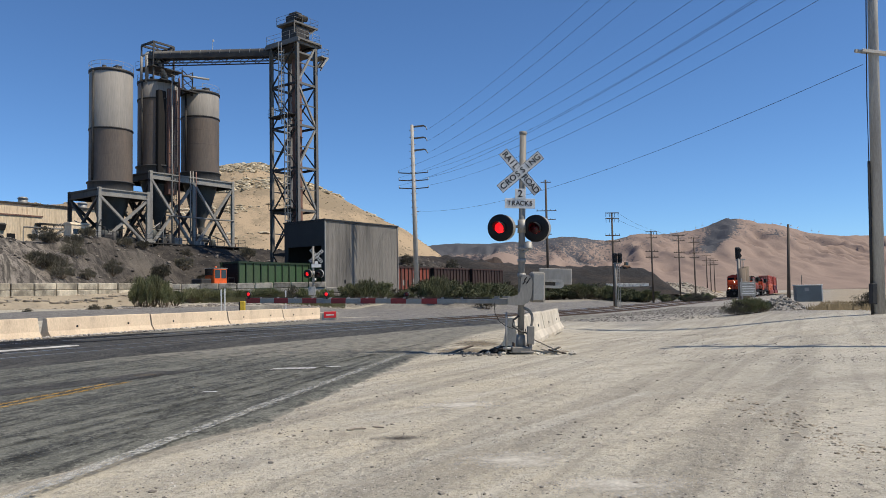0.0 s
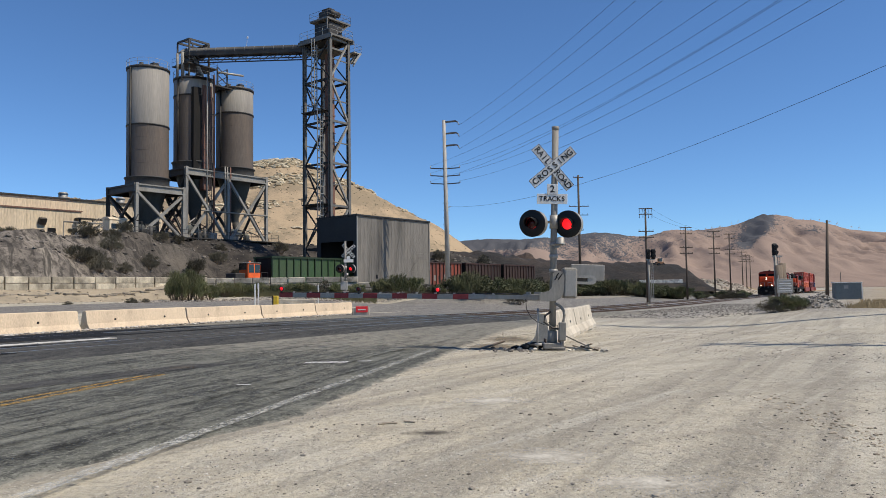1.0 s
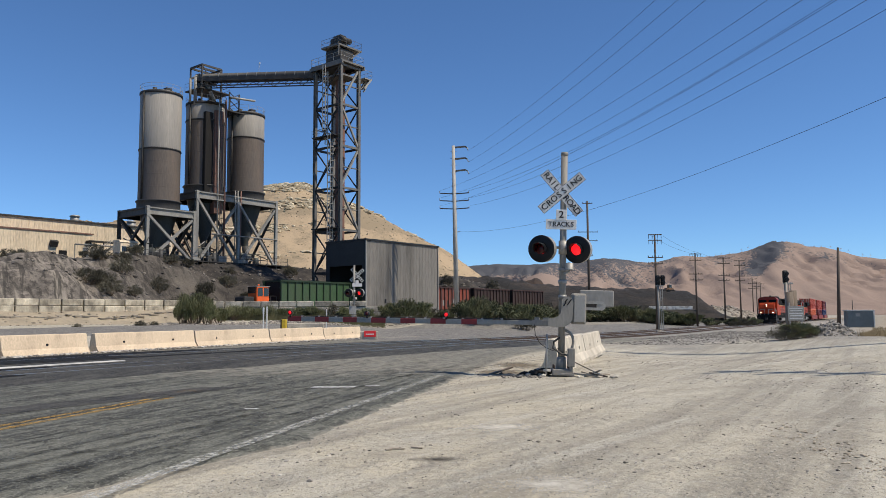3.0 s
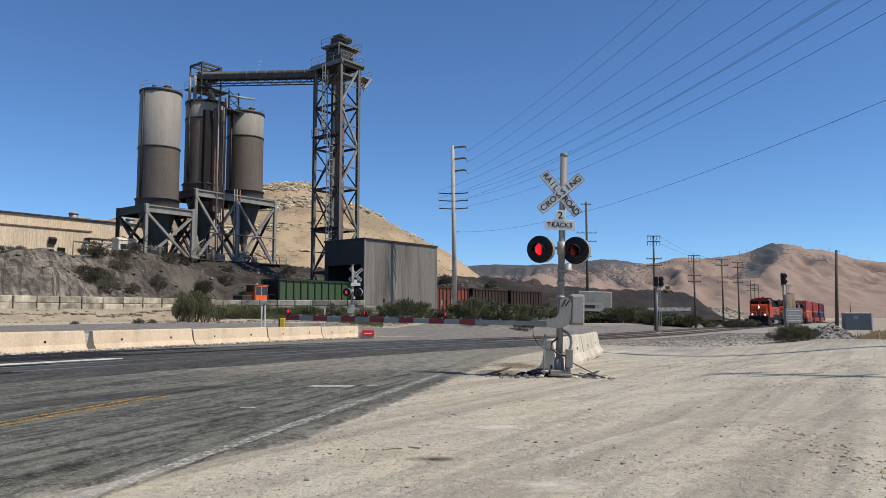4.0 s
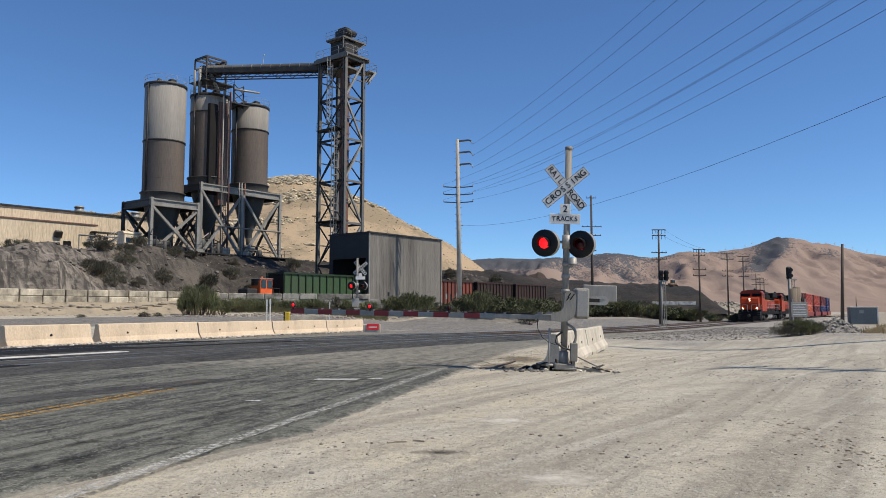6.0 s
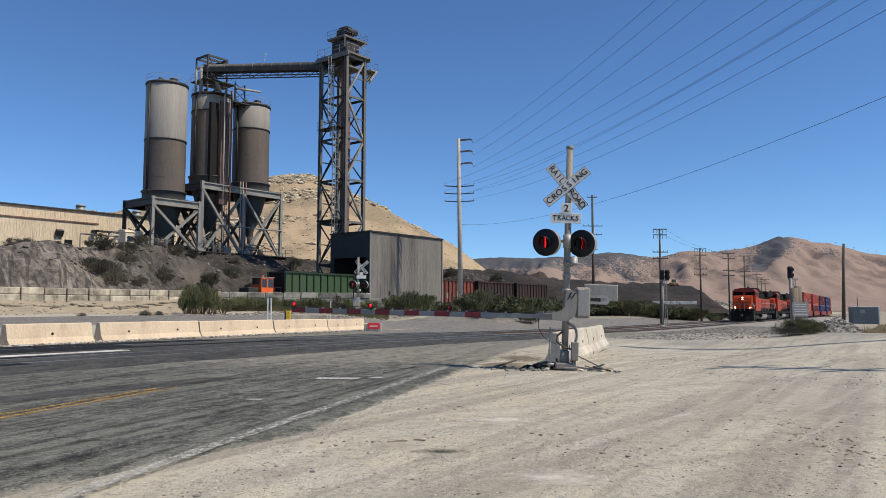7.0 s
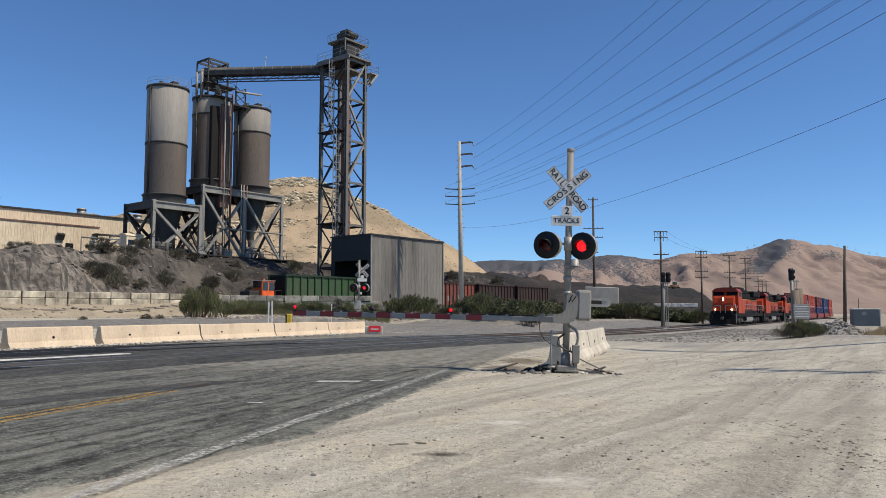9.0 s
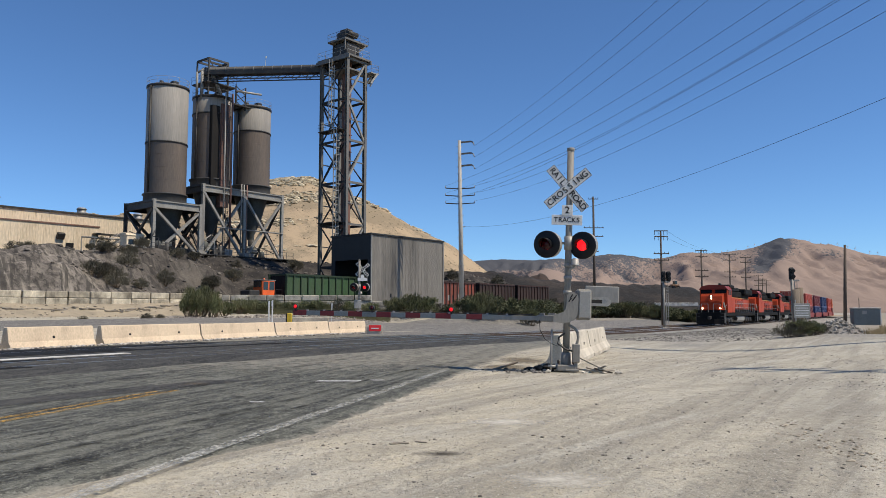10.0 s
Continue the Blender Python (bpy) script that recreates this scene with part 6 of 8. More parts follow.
def gate_arm():
    """Lowered boom across the road, from the gate machine to its far tip."""
    p0, p1 = Vector((2.10, 17.0, 1.175)), Vector((-3.72, 18.95, 1.30))
    d = p1 - p0
    ln = d.length
    m = Matrix.Translation(p0) @ d.to_track_quat("X", "Z").to_matrix().to_4x4()
    t = thing("gate_arm", m, "lowered crossing gate arm with faded red and white bands", "crossing gate")
    part("arm_bracket", Build().box((-0.22, 0, 0), (0.44, 0.06, 0.14), bev=0.01).box((-0.32, -0.05, 0.07), (0.16, 0.1, 0.1)).box((-0.1, -0.05, 0.07), (0.1, 0.1, 0.1)), ALU, t)
    n = 14
    w = (ln - 0.9) / n
    part("arm_root", Build().box((0.45, 0, 0), (0.9, 0.035, 0.10), bev=0.006), STEELPALE, t)
    for i in range(n):
        x = 0.9 + i * w
        part("band", Build().box((x + w / 2, 0, 0), (w, 0.035, 0.118), bev=0.004), GATERED if i % 2 == 1 else GATEWHITE, t, "faded red band" if i % 2 == 1 else "grubby white band")
    part("top_wire", Build().path([(0.1, -0.03, 0.075), (ln * 0.5, -0.03, 0.07), (ln, -0.03, 0.07)], 0.012), DARK, t)
    for k in range(12):
        part("wire_clip", Build().box((0.7 + k * 0.46, -0.03, 0.07), (0.05, 0.04, 0.04)), GALV, t)
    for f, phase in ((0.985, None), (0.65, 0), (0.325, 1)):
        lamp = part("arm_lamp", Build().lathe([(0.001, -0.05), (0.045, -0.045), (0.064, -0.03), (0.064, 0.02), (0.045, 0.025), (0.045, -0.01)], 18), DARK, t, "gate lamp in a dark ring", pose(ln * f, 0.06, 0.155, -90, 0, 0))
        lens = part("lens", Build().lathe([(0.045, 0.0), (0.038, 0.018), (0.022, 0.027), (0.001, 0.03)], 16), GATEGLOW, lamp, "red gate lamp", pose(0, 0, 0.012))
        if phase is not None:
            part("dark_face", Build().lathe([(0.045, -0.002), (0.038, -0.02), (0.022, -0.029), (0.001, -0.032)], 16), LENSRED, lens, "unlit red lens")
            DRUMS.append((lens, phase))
        part("lamp_stem", Build().tube((ln * f, 0.03, 0.05), (ln * f, 0.05, 0.1), 0.02), DARK, t)
    return t


gate_arm()
FARSIG = pose((636 - 784) / 1344 * 54, 54.0, 1.30, 0, 0, 6)
crossing_signal(FARSIG, False, "far crossing signal with crossbuck and two red flashers on a bank")


# ---- poles and wires ----
def sag(b, p, q, drop, r, n=14):
    p, q = Vector(p), Vector(q)
    pts = []
    for i in range(n + 1):
        f = i / n
        c = p.lerp(q, f)
        c.z -= drop * 4 * f * (1 - f)
        pts.append(c)
    b.path(pts, r, 5)


WIRE = material("dark cable", (0.02, 0.02, 0.022), 0.5, 0.2, scale=3, amount=0.2, bump=0)
INSUL = material("grey insulators", (0.34, 0.33, 0.31), 0.4, 0.0, scale=3, amount=0.3, bump=0)


def big_pole():
    x, y = 2.38, 96.0
    z0 = height(x, y) - 0.3
    t = thing("power_pole", pose(x, y, z0, 0, -0.7, 0), "tall weathered power pole with davit arms and crossarms", "utility pole")
    H = 23.2 - z0
    part("pole", Build().tube((0, 0, 0), (0, 0, H), 0.34, 0.20, n=14), material("bleached pole", (0.40, 0.375, 0.335), 0.7, 0.0, dirt=(0.22, 0.195, 0.165), scale=1.0, amount=0.8, bump=0.3, stretch=(2, 2, 0.6)), t)
    for k in range(22):
        part("pole_step", Build().beam((-0.42, 0, 3 + k * 0.9), (0.42, 0, 3 + k * 0.9), 0.05), GALV, t)
    for k, z in enumerate((H - 0.15, H - 1.65, H - 3.2)):
        b = Build().beam((0, 0, z - 0.1), (1.45, 0.1, z + 0.05), 0.18, 0.2).box((1.6, 0.1, z), (0.35, 0.14, 0.14), m=pose(0, 0, 0, 0, 30, 0))
        part("davit_arm", b, STEELGREY, t)
        part("insulator", Build().tube((1.75, 0.1, z - 0.05), (1.9, 0.1, z - 0.45), 0.06), INSUL, t)
    for z in (H - 6.25, H - 7.2, H - 8.2):
        for sx in (-1, 1):
            part("crossarm", Build().beam((0, 0, z), (sx * 1.85, 0, z + 0.12), 0.09, 0.12), DARK, t)
            part("insulator", Build().tube((sx * 1.85, 0, z + 0.1), (sx * 1.85, 0, z + 0.4), 0.05), INSUL, t)
    part("cable_bracket", Build().beam((0, 0, H - 11.2), (0.6, 0, H - 11.1), 0.1), GALV, t)
    return x - 0.23, y, z0, H


def right_pole():
    x, y = 18.98, 29.1
    z0 = height(x, y) - 0.2
    t = thing("power_pole", pose(x, y, z0, 0, 2.0, 0), "big grey timber power pole with a double crossarm and cable guard", "utility pole")
    H = 25.0
    part("pole", Build().tube((0, 0, 0), (0, 0, H), 0.235, 0.14, n=16), POLEGREY, t)
    for o in (-0.35, 0.35):
        part("crossarm", Build().box((0.05, o * 0.7, 10.75 + o * 0.2), (1.6, 0.09, 0.13), m=pose(0, 0, 0, 0, 0, 12), bev=0.01), POLEGREY, t)
    for z in (14.45, 15.4, 16.4, 17.6):
        part("line_bracket", Build().beam((-0.3, -0.1, z - 0.1), (0.95, 0.1, z - 0.1), 0.09, 0.11), POLEGREY, t)
    part("riser_cable", Build().path([(-0.29, 0, 6.2), (-0.32, 0, 9.0), (-0.30, -0.05, 13.2), (-0.36, -0.05, 13.6)], 0.022), DARK, t)
    part("riser_pipe", Build().tube((-0.31, -0.05, 0), (-0.29, 0.0, 6.3), 0.055, n=8), DARK, t)
    part("meter_board", Build().box((-0.30, -0.1, 1.0), (0.2, 0.25, 0.8), bev=0.02), DARK, t)
    part("cable_loop", Build().path([(-0.36, -0.05, 13.6), (-0.7, 0, 13.4), (-0.95, 0, 13.8), (-0.85, 0, 14.4), (-0.3, 0, 14.6)], 0.015), DARK, t)
    part("transformer", Build().tube((-0.62, 0, 14.0), (-0.62, 0, 14.9), 0.28, n=14), GALV, t)
    return x, y, z0, H


bx, by, bz, bH = big_pole()
rx_, ry_, rz_, rH = right_pole()
top = bz + bH
for k, (za, zb) in enumerate(((top - 0.6, 24.75), (top - 2.1, 23.5), (top - 3.65, 22.0))):
    w = Build()
    sag(w, (bx + 1.9, by + 0.1, za), (rx_ + 1.3, ry_ + 0.7, zb), 1.2, 0.012)
    single("power_line", w, WIRE, "dark overhead power line", "power line", group="overhead lines")
for k, (sx, za, zb) in enumerate(((1, top - 5.85, 16.3), (1, top - 6.8, 15.35), (1, top - 7.8, 14.45), (-1, top - 5.85, 17.65), (-1, top - 6.8, 16.5), (-1, top - 7.8, 15.5))):
    w = Build()
    sag(w, (bx + 1.85 * sx, by, za), (rx_ + 0.3 + 0.5 * sx, ry_ + 0.2 * sx, zb), 1.4, 0.011)
    single("power_line", w, WIRE, "dark overhead power line", "power line", group="overhead lines")
w = Build()
sag(w, (bx + 0.6, by, top - 11.1), (rx_ - 0.1, ry_, rz_ + 10.25), 1.6, 0.011)
single("telephone_cable", w, WIRE, "thick dark telephone cable", "cable", group="overhead lines")
w = Build()
sag(w, (rx_ + 0.9, ry_ - 0.1, rz_ + 10.7), (16.4, 14.7, 8.6), 0.3, 0.016)
single("telephone_cable", w, WIRE, "thick dark telephone cable", "cable", group="overhead lines")


def wood_pole(u, depth, top_z, arms, mat=DARKWOOD, r=0.15, lean=0.0):
    x = (u - 784) / 1344 * depth
    z0 = height(x, depth) - 0.3
    t = thing("utility_pole", pose(x, depth, z0, 0, lean, 0), "dark wooden utility pole with crossarms", "utility pole", group="poles along the railway")
    H = top_z - z0
    part("pole", Build().tube((0, 0, 0), (0, 0, H), r * 1.2, r * 0.75, n=10), mat, t)
    for dz, w, bent in arms:
        part("crossarm", Build().beam((-w / 2, -0.1, H - dz), (w / 2, -0.1, H - dz), 0.09, 0.11), mat, t)
        for k in (-0.46, -0.2, 0.2, 0.46):
            part("insulator", Build().tube((k * w, -0.1, H - dz + 0.05), (k * w, -0.1, H - dz + (0.24 if bent >= 0 else -0.5)), 0.03), DARK, t)
    return x, depth, z0 + H


P2 = wood_pole(1052, 120, 19.6, ((0.4, 1.6, 1), (5.0, 3.2, 1), (6.4, 3.0, 1), (8.8, 1.4, 1)), DARKWOOD, 0.2)
prev = None
for u, dep, vtop, arms in (
        (1171, 94, 408, ((0.05, 1.7, -1), (0.75, 1.7, -1), (2.9, 1.9, 1), (3.7, 1.9, 1))),
        (1242, 115, 442, ((0.15, 1.8, -1), (1.1, 1.8, 1), (3.2, 2.0, 1), (4.1, 2.0, 1))),
        (1292, 135, 450, ((0.15, 2.2, 1), (1.1, 2.2, 1), (3.2, 2.0, 1), (4.1, 2.0, 1))),
        (1320, 150, 455, ((0.15, 2.2, 1), (1.1, 2.2, 1), (3.2, 2.0, 1), (4.1, 2.0, 1))),
        (1342, 215, 487, ((0.3, 2.6, 1), (1.6, 2.6, 1), (3.0, 2.6, 1))),
        (1349, 235, 493, ((0.3, 2.6, 1), (1.6, 2.6, 1))),
        (1356, 240, 496, ((0.3, 2.6, 1), (1.6, 2.6, 1)))):
    q = wood_pole(u, dep, 1.32 + (552 - vtop) / 1344 * dep, arms, DARKWOOD, 0.14)
    if prev:
        for o in (-0.7, 0.7):
            w = Build()
            sag(w, (prev[0] + o, prev[1], prev[2]), (q[0] + o, q[1], q[2]), 0.3, 0.012, 6)
            single("signal_wire", w, WIRE, "thin overhead wire along the railway", "power line", group="railway wires")
    prev = q
wood_pole(1492, 82, 8.55, (), DARKWOOD, 0.17, 2.2)


# ---- railway signals, sign, hut ----
def rail_signal(u, depth, H, two):
    x = (u - 784) / 1344 * depth
    t = thing("railway_signal", pose(x, depth, height(x, depth)), "slim grey railway signal mast with black signal heads", "railway signal", group="railway signals")
    part("mast", Build().tube((0, 0, 0), (0, 0, H - 1.0), 0.11, n=12), ALU, t)
    lad = Build()
    for o in (0.26, 0.46):
        lad.beam((o, 0.1, 0), (o, 0.1, H - 1.0), 0.045)
    z = 0.3
    while z < H - 1.0:
        lad.beam((0.26, 0.1, z), (0.46, 0.1, z), 0.022)
        z += 0.32
    part("ladder", lad, GALV, t)
    for k in range(2 if two else 1):
        xo = 0.0 + k * 0.50
        hd = part("signal_head", Build().box((xo, 0.0, H - 0.55), (0.46, 0.22, 1.05), bev=0.1), BLACK, t, "black signal head")
        for z in (H - 0.3, H - 0.75):
            part("hood", Build().tube((xo, -0.1, z), (xo, -0.4, z - 0.03), 0.13, 0.15, n=12), BLACK, hd)
    part("bracket", Build().box((0.2, 0, H - 1.1), (0.8, 0.15, 0.12)), GALV, t)
    part("base", Build().box((0, 0, 0.1), (0.5, 0.5, 0.3), bev=0.03), CONCRETE, t)


rail_signal(1174, 75, 5.75, True)
rail_signal(1401, 62, 5.35, False)


def notice():
    d = 40.0
    x = (1411 - 784) / 1344 * d
    for k, (o, h) in enumerate(((-0.12, 2.35), (0.22, 2.45))):
        single("timber_post", Build().tube((0, 0, -0.3), (0, 0, h), 0.20, 0.19, n=14), WOOD, "thick weathered timber post in a bush", "post", pose(x + o, d + 0.3 * k, height(x, d)), group="timber posts")
    t = thing("notice_board", pose(x, d - 0.35, height(x, d), 0, 0, 0), "grey notice board with pale lettering on thin posts", "sign")
    part("panel", Build().box((0.02, 0, 1.24), (0.86, 0.02, 0.76), bev=0.006), STEELPALE, t)
    b = Build()
    for k in range(5):
        b.box((0.02, -0.014, 1.50 - k * 0.13), (0.70 - 0.08 * (k % 2), 0.006, 0.035))
    part("lettering", b, SIGNWHITE, t, "pale bars of lettering")
    for o in (-0.3,):
        part("post", Build().beam((o, 0.03, -0.2), (o, 0.03, 1.8), 0.05), GALV, t)
    part("post", Build().beam((0.34, 0.03, -0.2), (0.34, 0.03, 1.8), 0.05), GALV, t)


notice()


def hut():
    d = 100.0
    x = (1528 - 784) / 1344 * d
    t = thing("equipment_hut", pose(x, d, height(x, d), 0, 0, -18), "small grey-green metal equipment hut with pale roof", "hut")
    HUT = material("grey-green metal", (0.16, 0.18, 0.175), 0.6, 0.2, scale=0.8, amount=0.4, bump=0.05)
    part("wall", Build().box((0, 0, 1.05), (3.1, 2.4, 2.2), bev=0.03), HUT, t)
    part("roof", Build().box((0, 0, 2.22), (3.3, 2.6, 0.12), bev=0.02), SIGNWHITE, t, "pale flat roof")
    part("corner_trim", Build().box((1.55, -1.2, 1.05), (0.12, 0.12, 2.2)), SIGNWHITE, t)
    part("wall_sign", Build().box((-0.3, -1.22, 1.65), (0.55, 0.02, 0.45)), GALV, t)
    part("aerial", Build().tube((-0.6, 0.3, 2.2), (-0.6, 0.3, 3.6), 0.04), DARK, t)


hut()
# ---- plants ----
LEAF = material("dusty green leaves", (0.118, 0.125, 0.060), 0.75, 0.0, dirt=(0.175, 0.163, 0.092), scale=1.5, amount=0.8, bump=0.0, spec=0.2, rnd=0.25)
LEAFDARK = material("dark green leaves", (0.082, 0.092, 0.048), 0.75, 0.0, dirt=(0.145, 0.138, 0.080), scale=1.2, amount=0.8, bump=0.0, spec=0.2, rnd=0.3)
DRYLEAF = material("dry olive twigs", (0.100, 0.091, 0.066), 0.85, 0.0, dirt=(0.058, 0.053, 0.040), scale=1.5, amount=0.8, bump=0.0, spec=0.15, rnd=0.25)
STEM = material("shrub stems", (0.14, 0.105, 0.07), 0.9, 0.0, scale=3, amount=0.6, bump=0.2)


def foliage(seed, n, lobes, leaf, spiky):
    """Many small leaves on twigs of several lobes; unit size, 1 m wide and 1 m high."""
    r = random.Random(seed)
    b, st = Build(), Build()
    cs = []
    for k in range(lobes):
        a, d = r.uniform(0, 6.28), 0.36 * math.sqrt(r.random())
        h = r.uniform(0.28, 0.90) * (1 - 0.6 * d)
        cs.append((Vector((d * math.cos(a), d * math.sin(a), h)), r.uniform(0.12, 0.22)))
    for c, rad in cs:
        st.tube((c.x * 0.15, c.y * 0.15, -0.05), c, 0.012, 0.005, n=4, caps=False)
    for i in range(n):
        c, rad = cs[r.randrange(lobes)]
        v = Vector((r.gauss(0, 1), r.gauss(0, 1), r.gauss(0, 1))).normalized() * rad * (r.random() ** 0.45)
        p = c + v
        if spiky:
            base = Vector((c.x * 0.6, c.y * 0.6, max(0.0, p.z - 0.35)))
            d = (p - base).normalized()
            d = (d + Vector((0, 0, 0.9)) + Vector((r.gauss(0, 0.25), r.gauss(0, 0.25), 0))).normalized()
            ln = leaf * r.uniform(1.2, 3.2)
        else:
            d = (v.normalized() + Vector((r.gauss(0, 0.6), r.gauss(0, 0.6), r.gauss(0.2, 0.6)))).normalized()
            ln = leaf * r.uniform(0.8, 1.6)
        s = d.cross(Vector((r.gauss(0, 1), r.gauss(0, 1), r.gauss(0, 1)))).normalized() * leaf * (0.16 if spiky else 0.42) * r.uniform(0.7, 1.3)
        p.z = max(p.z, 0.02)
        b.add([p - s, p + s, p + d * ln], [(0, 1, 2)])
    return b, st


SHRUBS = {}
for key, seed, n, lobes, leaf, spiky, mat in (
        ("green", 1, 4200, 22, 0.05, True, LEAF), ("green2", 2, 4200, 26, 0.045, True, LEAF), ("dark", 3, 2400, 18, 0.05, False, LEAFDARK),
        ("dark2", 4, 2400, 22, 0.055, False, LEAFDARK), ("dry", 5, 3600, 20, 0.040, True, DRYLEAF), ("dry2", 6, 3600, 17, 0.045, True, DRYLEAF)):
    f, s = foliage(seed, n, lobes, leaf, spiky)
    SHRUBS[key] = (f.mesh("foliage", mat), s.mesh("stem_tangle", STEM))


def shrub(key, x, y, w, h, label, group, rnd, z=None):
    t = thing("shrub", pose(x, y, height(x, y) - 0.05 if z is None else z, 0, 0, rnd.uniform(0, 360)), label, "shrub", group=group)
    t.scale = (w, w, h)
    for name, me in zip(("foliage", "stem_tangle"), SHRUBS[key]):
        ob = new(name, me)
        ob.parent = t
    return t


def at_px(u, depth):
    return (u - 784) / 1344 * depth


rnd = random.Random(21)
# along the foot of the wall and the street
for u, d, w, h, key in ((333, 67, 1.7, 2.1, "green"), (342, 68, 1.9, 2.9, "green2"), (352, 67.4, 1.8, 2.5, "green"), (362, 68, 2.0, 3.0, "green2"), (374, 68.4, 1.9, 2.6, "green"), (385, 68, 1.7, 2.1, "green2"), (398, 69, 2.2, 1.5, "green"),
                        (425, 73, 2.4, 1.6, "green2"), (452, 74, 2.6, 1.5, "green"), (480, 74, 2.6, 1.5, "green2"), (508, 75, 2.4, 1.3, "green"), (536, 75, 2.6, 1.4, "green2"),
                        (566, 75, 2.6, 1.5, "green"), (600, 75, 2.6, 1.7, "dry"), (622, 75, 2.4, 1.5, "green2"), (655, 75, 2.2, 1.5, "green"),
                        (700, 72, 2.8, 2.0, "green"), (725, 72, 3.2, 2.5, "green2"), (752, 73, 3.0, 2.1, "green"), (780, 78, 2.4, 1.4, "dry"),
                        (800, 78, 2.4, 1.4, "dark"), (828, 74, 3.0, 2.3, "dark"), (852, 73, 3.4, 3.0, "green2"), (880, 74, 3.6, 2.6, "dark2"), (905, 75, 3.2, 2.4, "dark"), (940, 73, 2.4, 1.4, "dry2"),
                        (925, 78, 3.4, 2.4, "green"), (955, 80, 3.6, 2.5, "dark")):
    d += 4.0 if u > 690 else 0.0
    shrub(key, at_px(u, d), d, w, h, "dry olive shrub by the street" if key.startswith("dry") else "dusty green shrub below the wall", "shrubs along the street", rnd)
for k in range(44):
    u = 955 + k * 6.4 + rnd.uniform(-4, 4)
    d = 98 + 20 * ss(955, 1050, u) + 10 * rnd.random()
    shrub(rnd.choice(("dark", "dark2", "green", "dry")), at_px(u, d), d, rnd.uniform(3.2, 5.4), rnd.uniform(1.9, 3.1) * (1 - 0.25 * ss(1080, 1230, u)), "dark green shrub in a dense belt beyond the street", "belt of shrubs", rnd)
# on the banks
for k in range(70):
    a, b = rnd.uniform(-27, 60), rnd.uniform(4, 24)
    p = Vector((PX, PY)) + PU * a + PV * b
    if abs(b - 3.6) < 4 or (-2 < a < 17 and b < 16):
        continue
    s = rnd.uniform(0.8, 2.2)
    shrub(rnd.choice(("dry", "dry2")), p.x, p.y, s * 1.4, s, "dry brown shrub on the dark bank", "shrubs on the banks", rnd)
for u, d, w, h in ((170, 76, 3.2, 1.9), (192, 78, 3.0, 2.0), (207, 76, 2.8, 1.8), (178, 86, 2.6, 1.8), (225, 84, 3.0, 1.8), (20, 90, 2.4, 1.8), (44, 92, 2.6, 2.0), (250, 80, 2, 1.2)):
    shrub("dry2" if h > 1.85 else "dry", at_px(u, d), d, w, h, "dry dark shrub on the earth bank", "shrubs on the banks", rnd)
for u, d, w, h, key in ((1393, 37.0, 1.5, 0.75, "dry"), (1412, 37.2, 1.6, 0.9, "green"), (1432, 37.4, 1.4, 0.85, "green2"), (1445, 38, 1.0, 0.6, "dry")):
    shrub(key, at_px(u, d), d, w, h, "grey-green shrub round the timber posts", "shrubs round the posts", rnd)
for k in range(16):
    x, y = rnd.uniform(36, 62), rnd.uniform(50, 60)
    shrub(rnd.choice(("dry", "dry2", "dry")), x, y, rnd.uniform(2.4, 4), rnd.uniform(1.4, 2.4), "dry brown shrub behind the big pole", "dry shrubs", rnd)
for k in range(22):
    u, d = rnd.uniform(1245, 1345), rnd.uniform(112, 130)
    shrub(rnd.choice(("dry", "dry2", "dark")), at_px(u, d), d, rnd.uniform(1.5, 3), rnd.uniform(0.9, 1.6), "dry shrub on the pale bank beyond the tracks", "dry shrubs", rnd)
for u, d, w, h in ((262, 58, 1.1, 0.5), (285, 60, 0.9, 0.4), (150, 56, 0.8, 0.3)):
    shrub("dry", at_px(u, d), d, w, h, "small dry tuft beside the street", "dry shrubs", rnd)


def tufts():
    """Low dry grass at the foot of the wall and along the bank."""
    r = random.Random(9)
    b = Build()
    for k in range(16000):
        u, d = r.uniform(390, 690), r.uniform(73, 82)
        x = at_px(u, d)
        z = height(x, d)
        h = r.uniform(0.2, 0.5) + 0.5 * max(0.0, noise.noise(Vector((x * 0.5, d * 0.5, 3)))) + 0.35 * r.random() ** 4
        dx, dy = r.gauss(0, 0.14), r.gauss(0, 0.1)
        b.add([(x - 0.03, d, z), (x + 0.03, d, z), (x + dx, d + dy, z + h)], [(0, 1, 2)])
    return single("grass", b, material("olive dry grass", (0.150, 0.138, 0.070), 0.85, 0.0, dirt=(0.085, 0.085, 0.045), scale=0.8, amount=0.8, bump=0.0, spec=0.15), "dry olive grass along the bank", "grass", kind="stuff")


tufts()


def dry_field():
    """Straw and low dead weeds on the field behind the big pole."""
    r = random.Random(14)
    b = Build()
    while len(b.f) < 16000:
        x, y = r.uniform(22, 78), 34 + 56 * r.random() ** 1.3
        if track_sd(x, y)[1] > -16 or noise.noise(Vector((x * 0.12, y * 0.12, 8))) < r.uniform(-0.4, 0.4):
            continue
        z = height(x, y)
        h = r.uniform(0.12, 0.42)
        b.add([(x - 0.03, y, z), (x + 0.03, y, z), (x + r.gauss(0, 0.12), y + r.gauss(0, 0.1), z + h)], [(0, 1, 2)])
    single("dry_grass", b, material("straw", (0.26, 0.20, 0.115), 0.9, 0.0, dirt=(0.13, 0.105, 0.065), scale=0.3, amount=0.9, bump=0.0, spec=0.1), "brown straw and dead weeds on the field", "grass", kind="stuff")


dry_field()


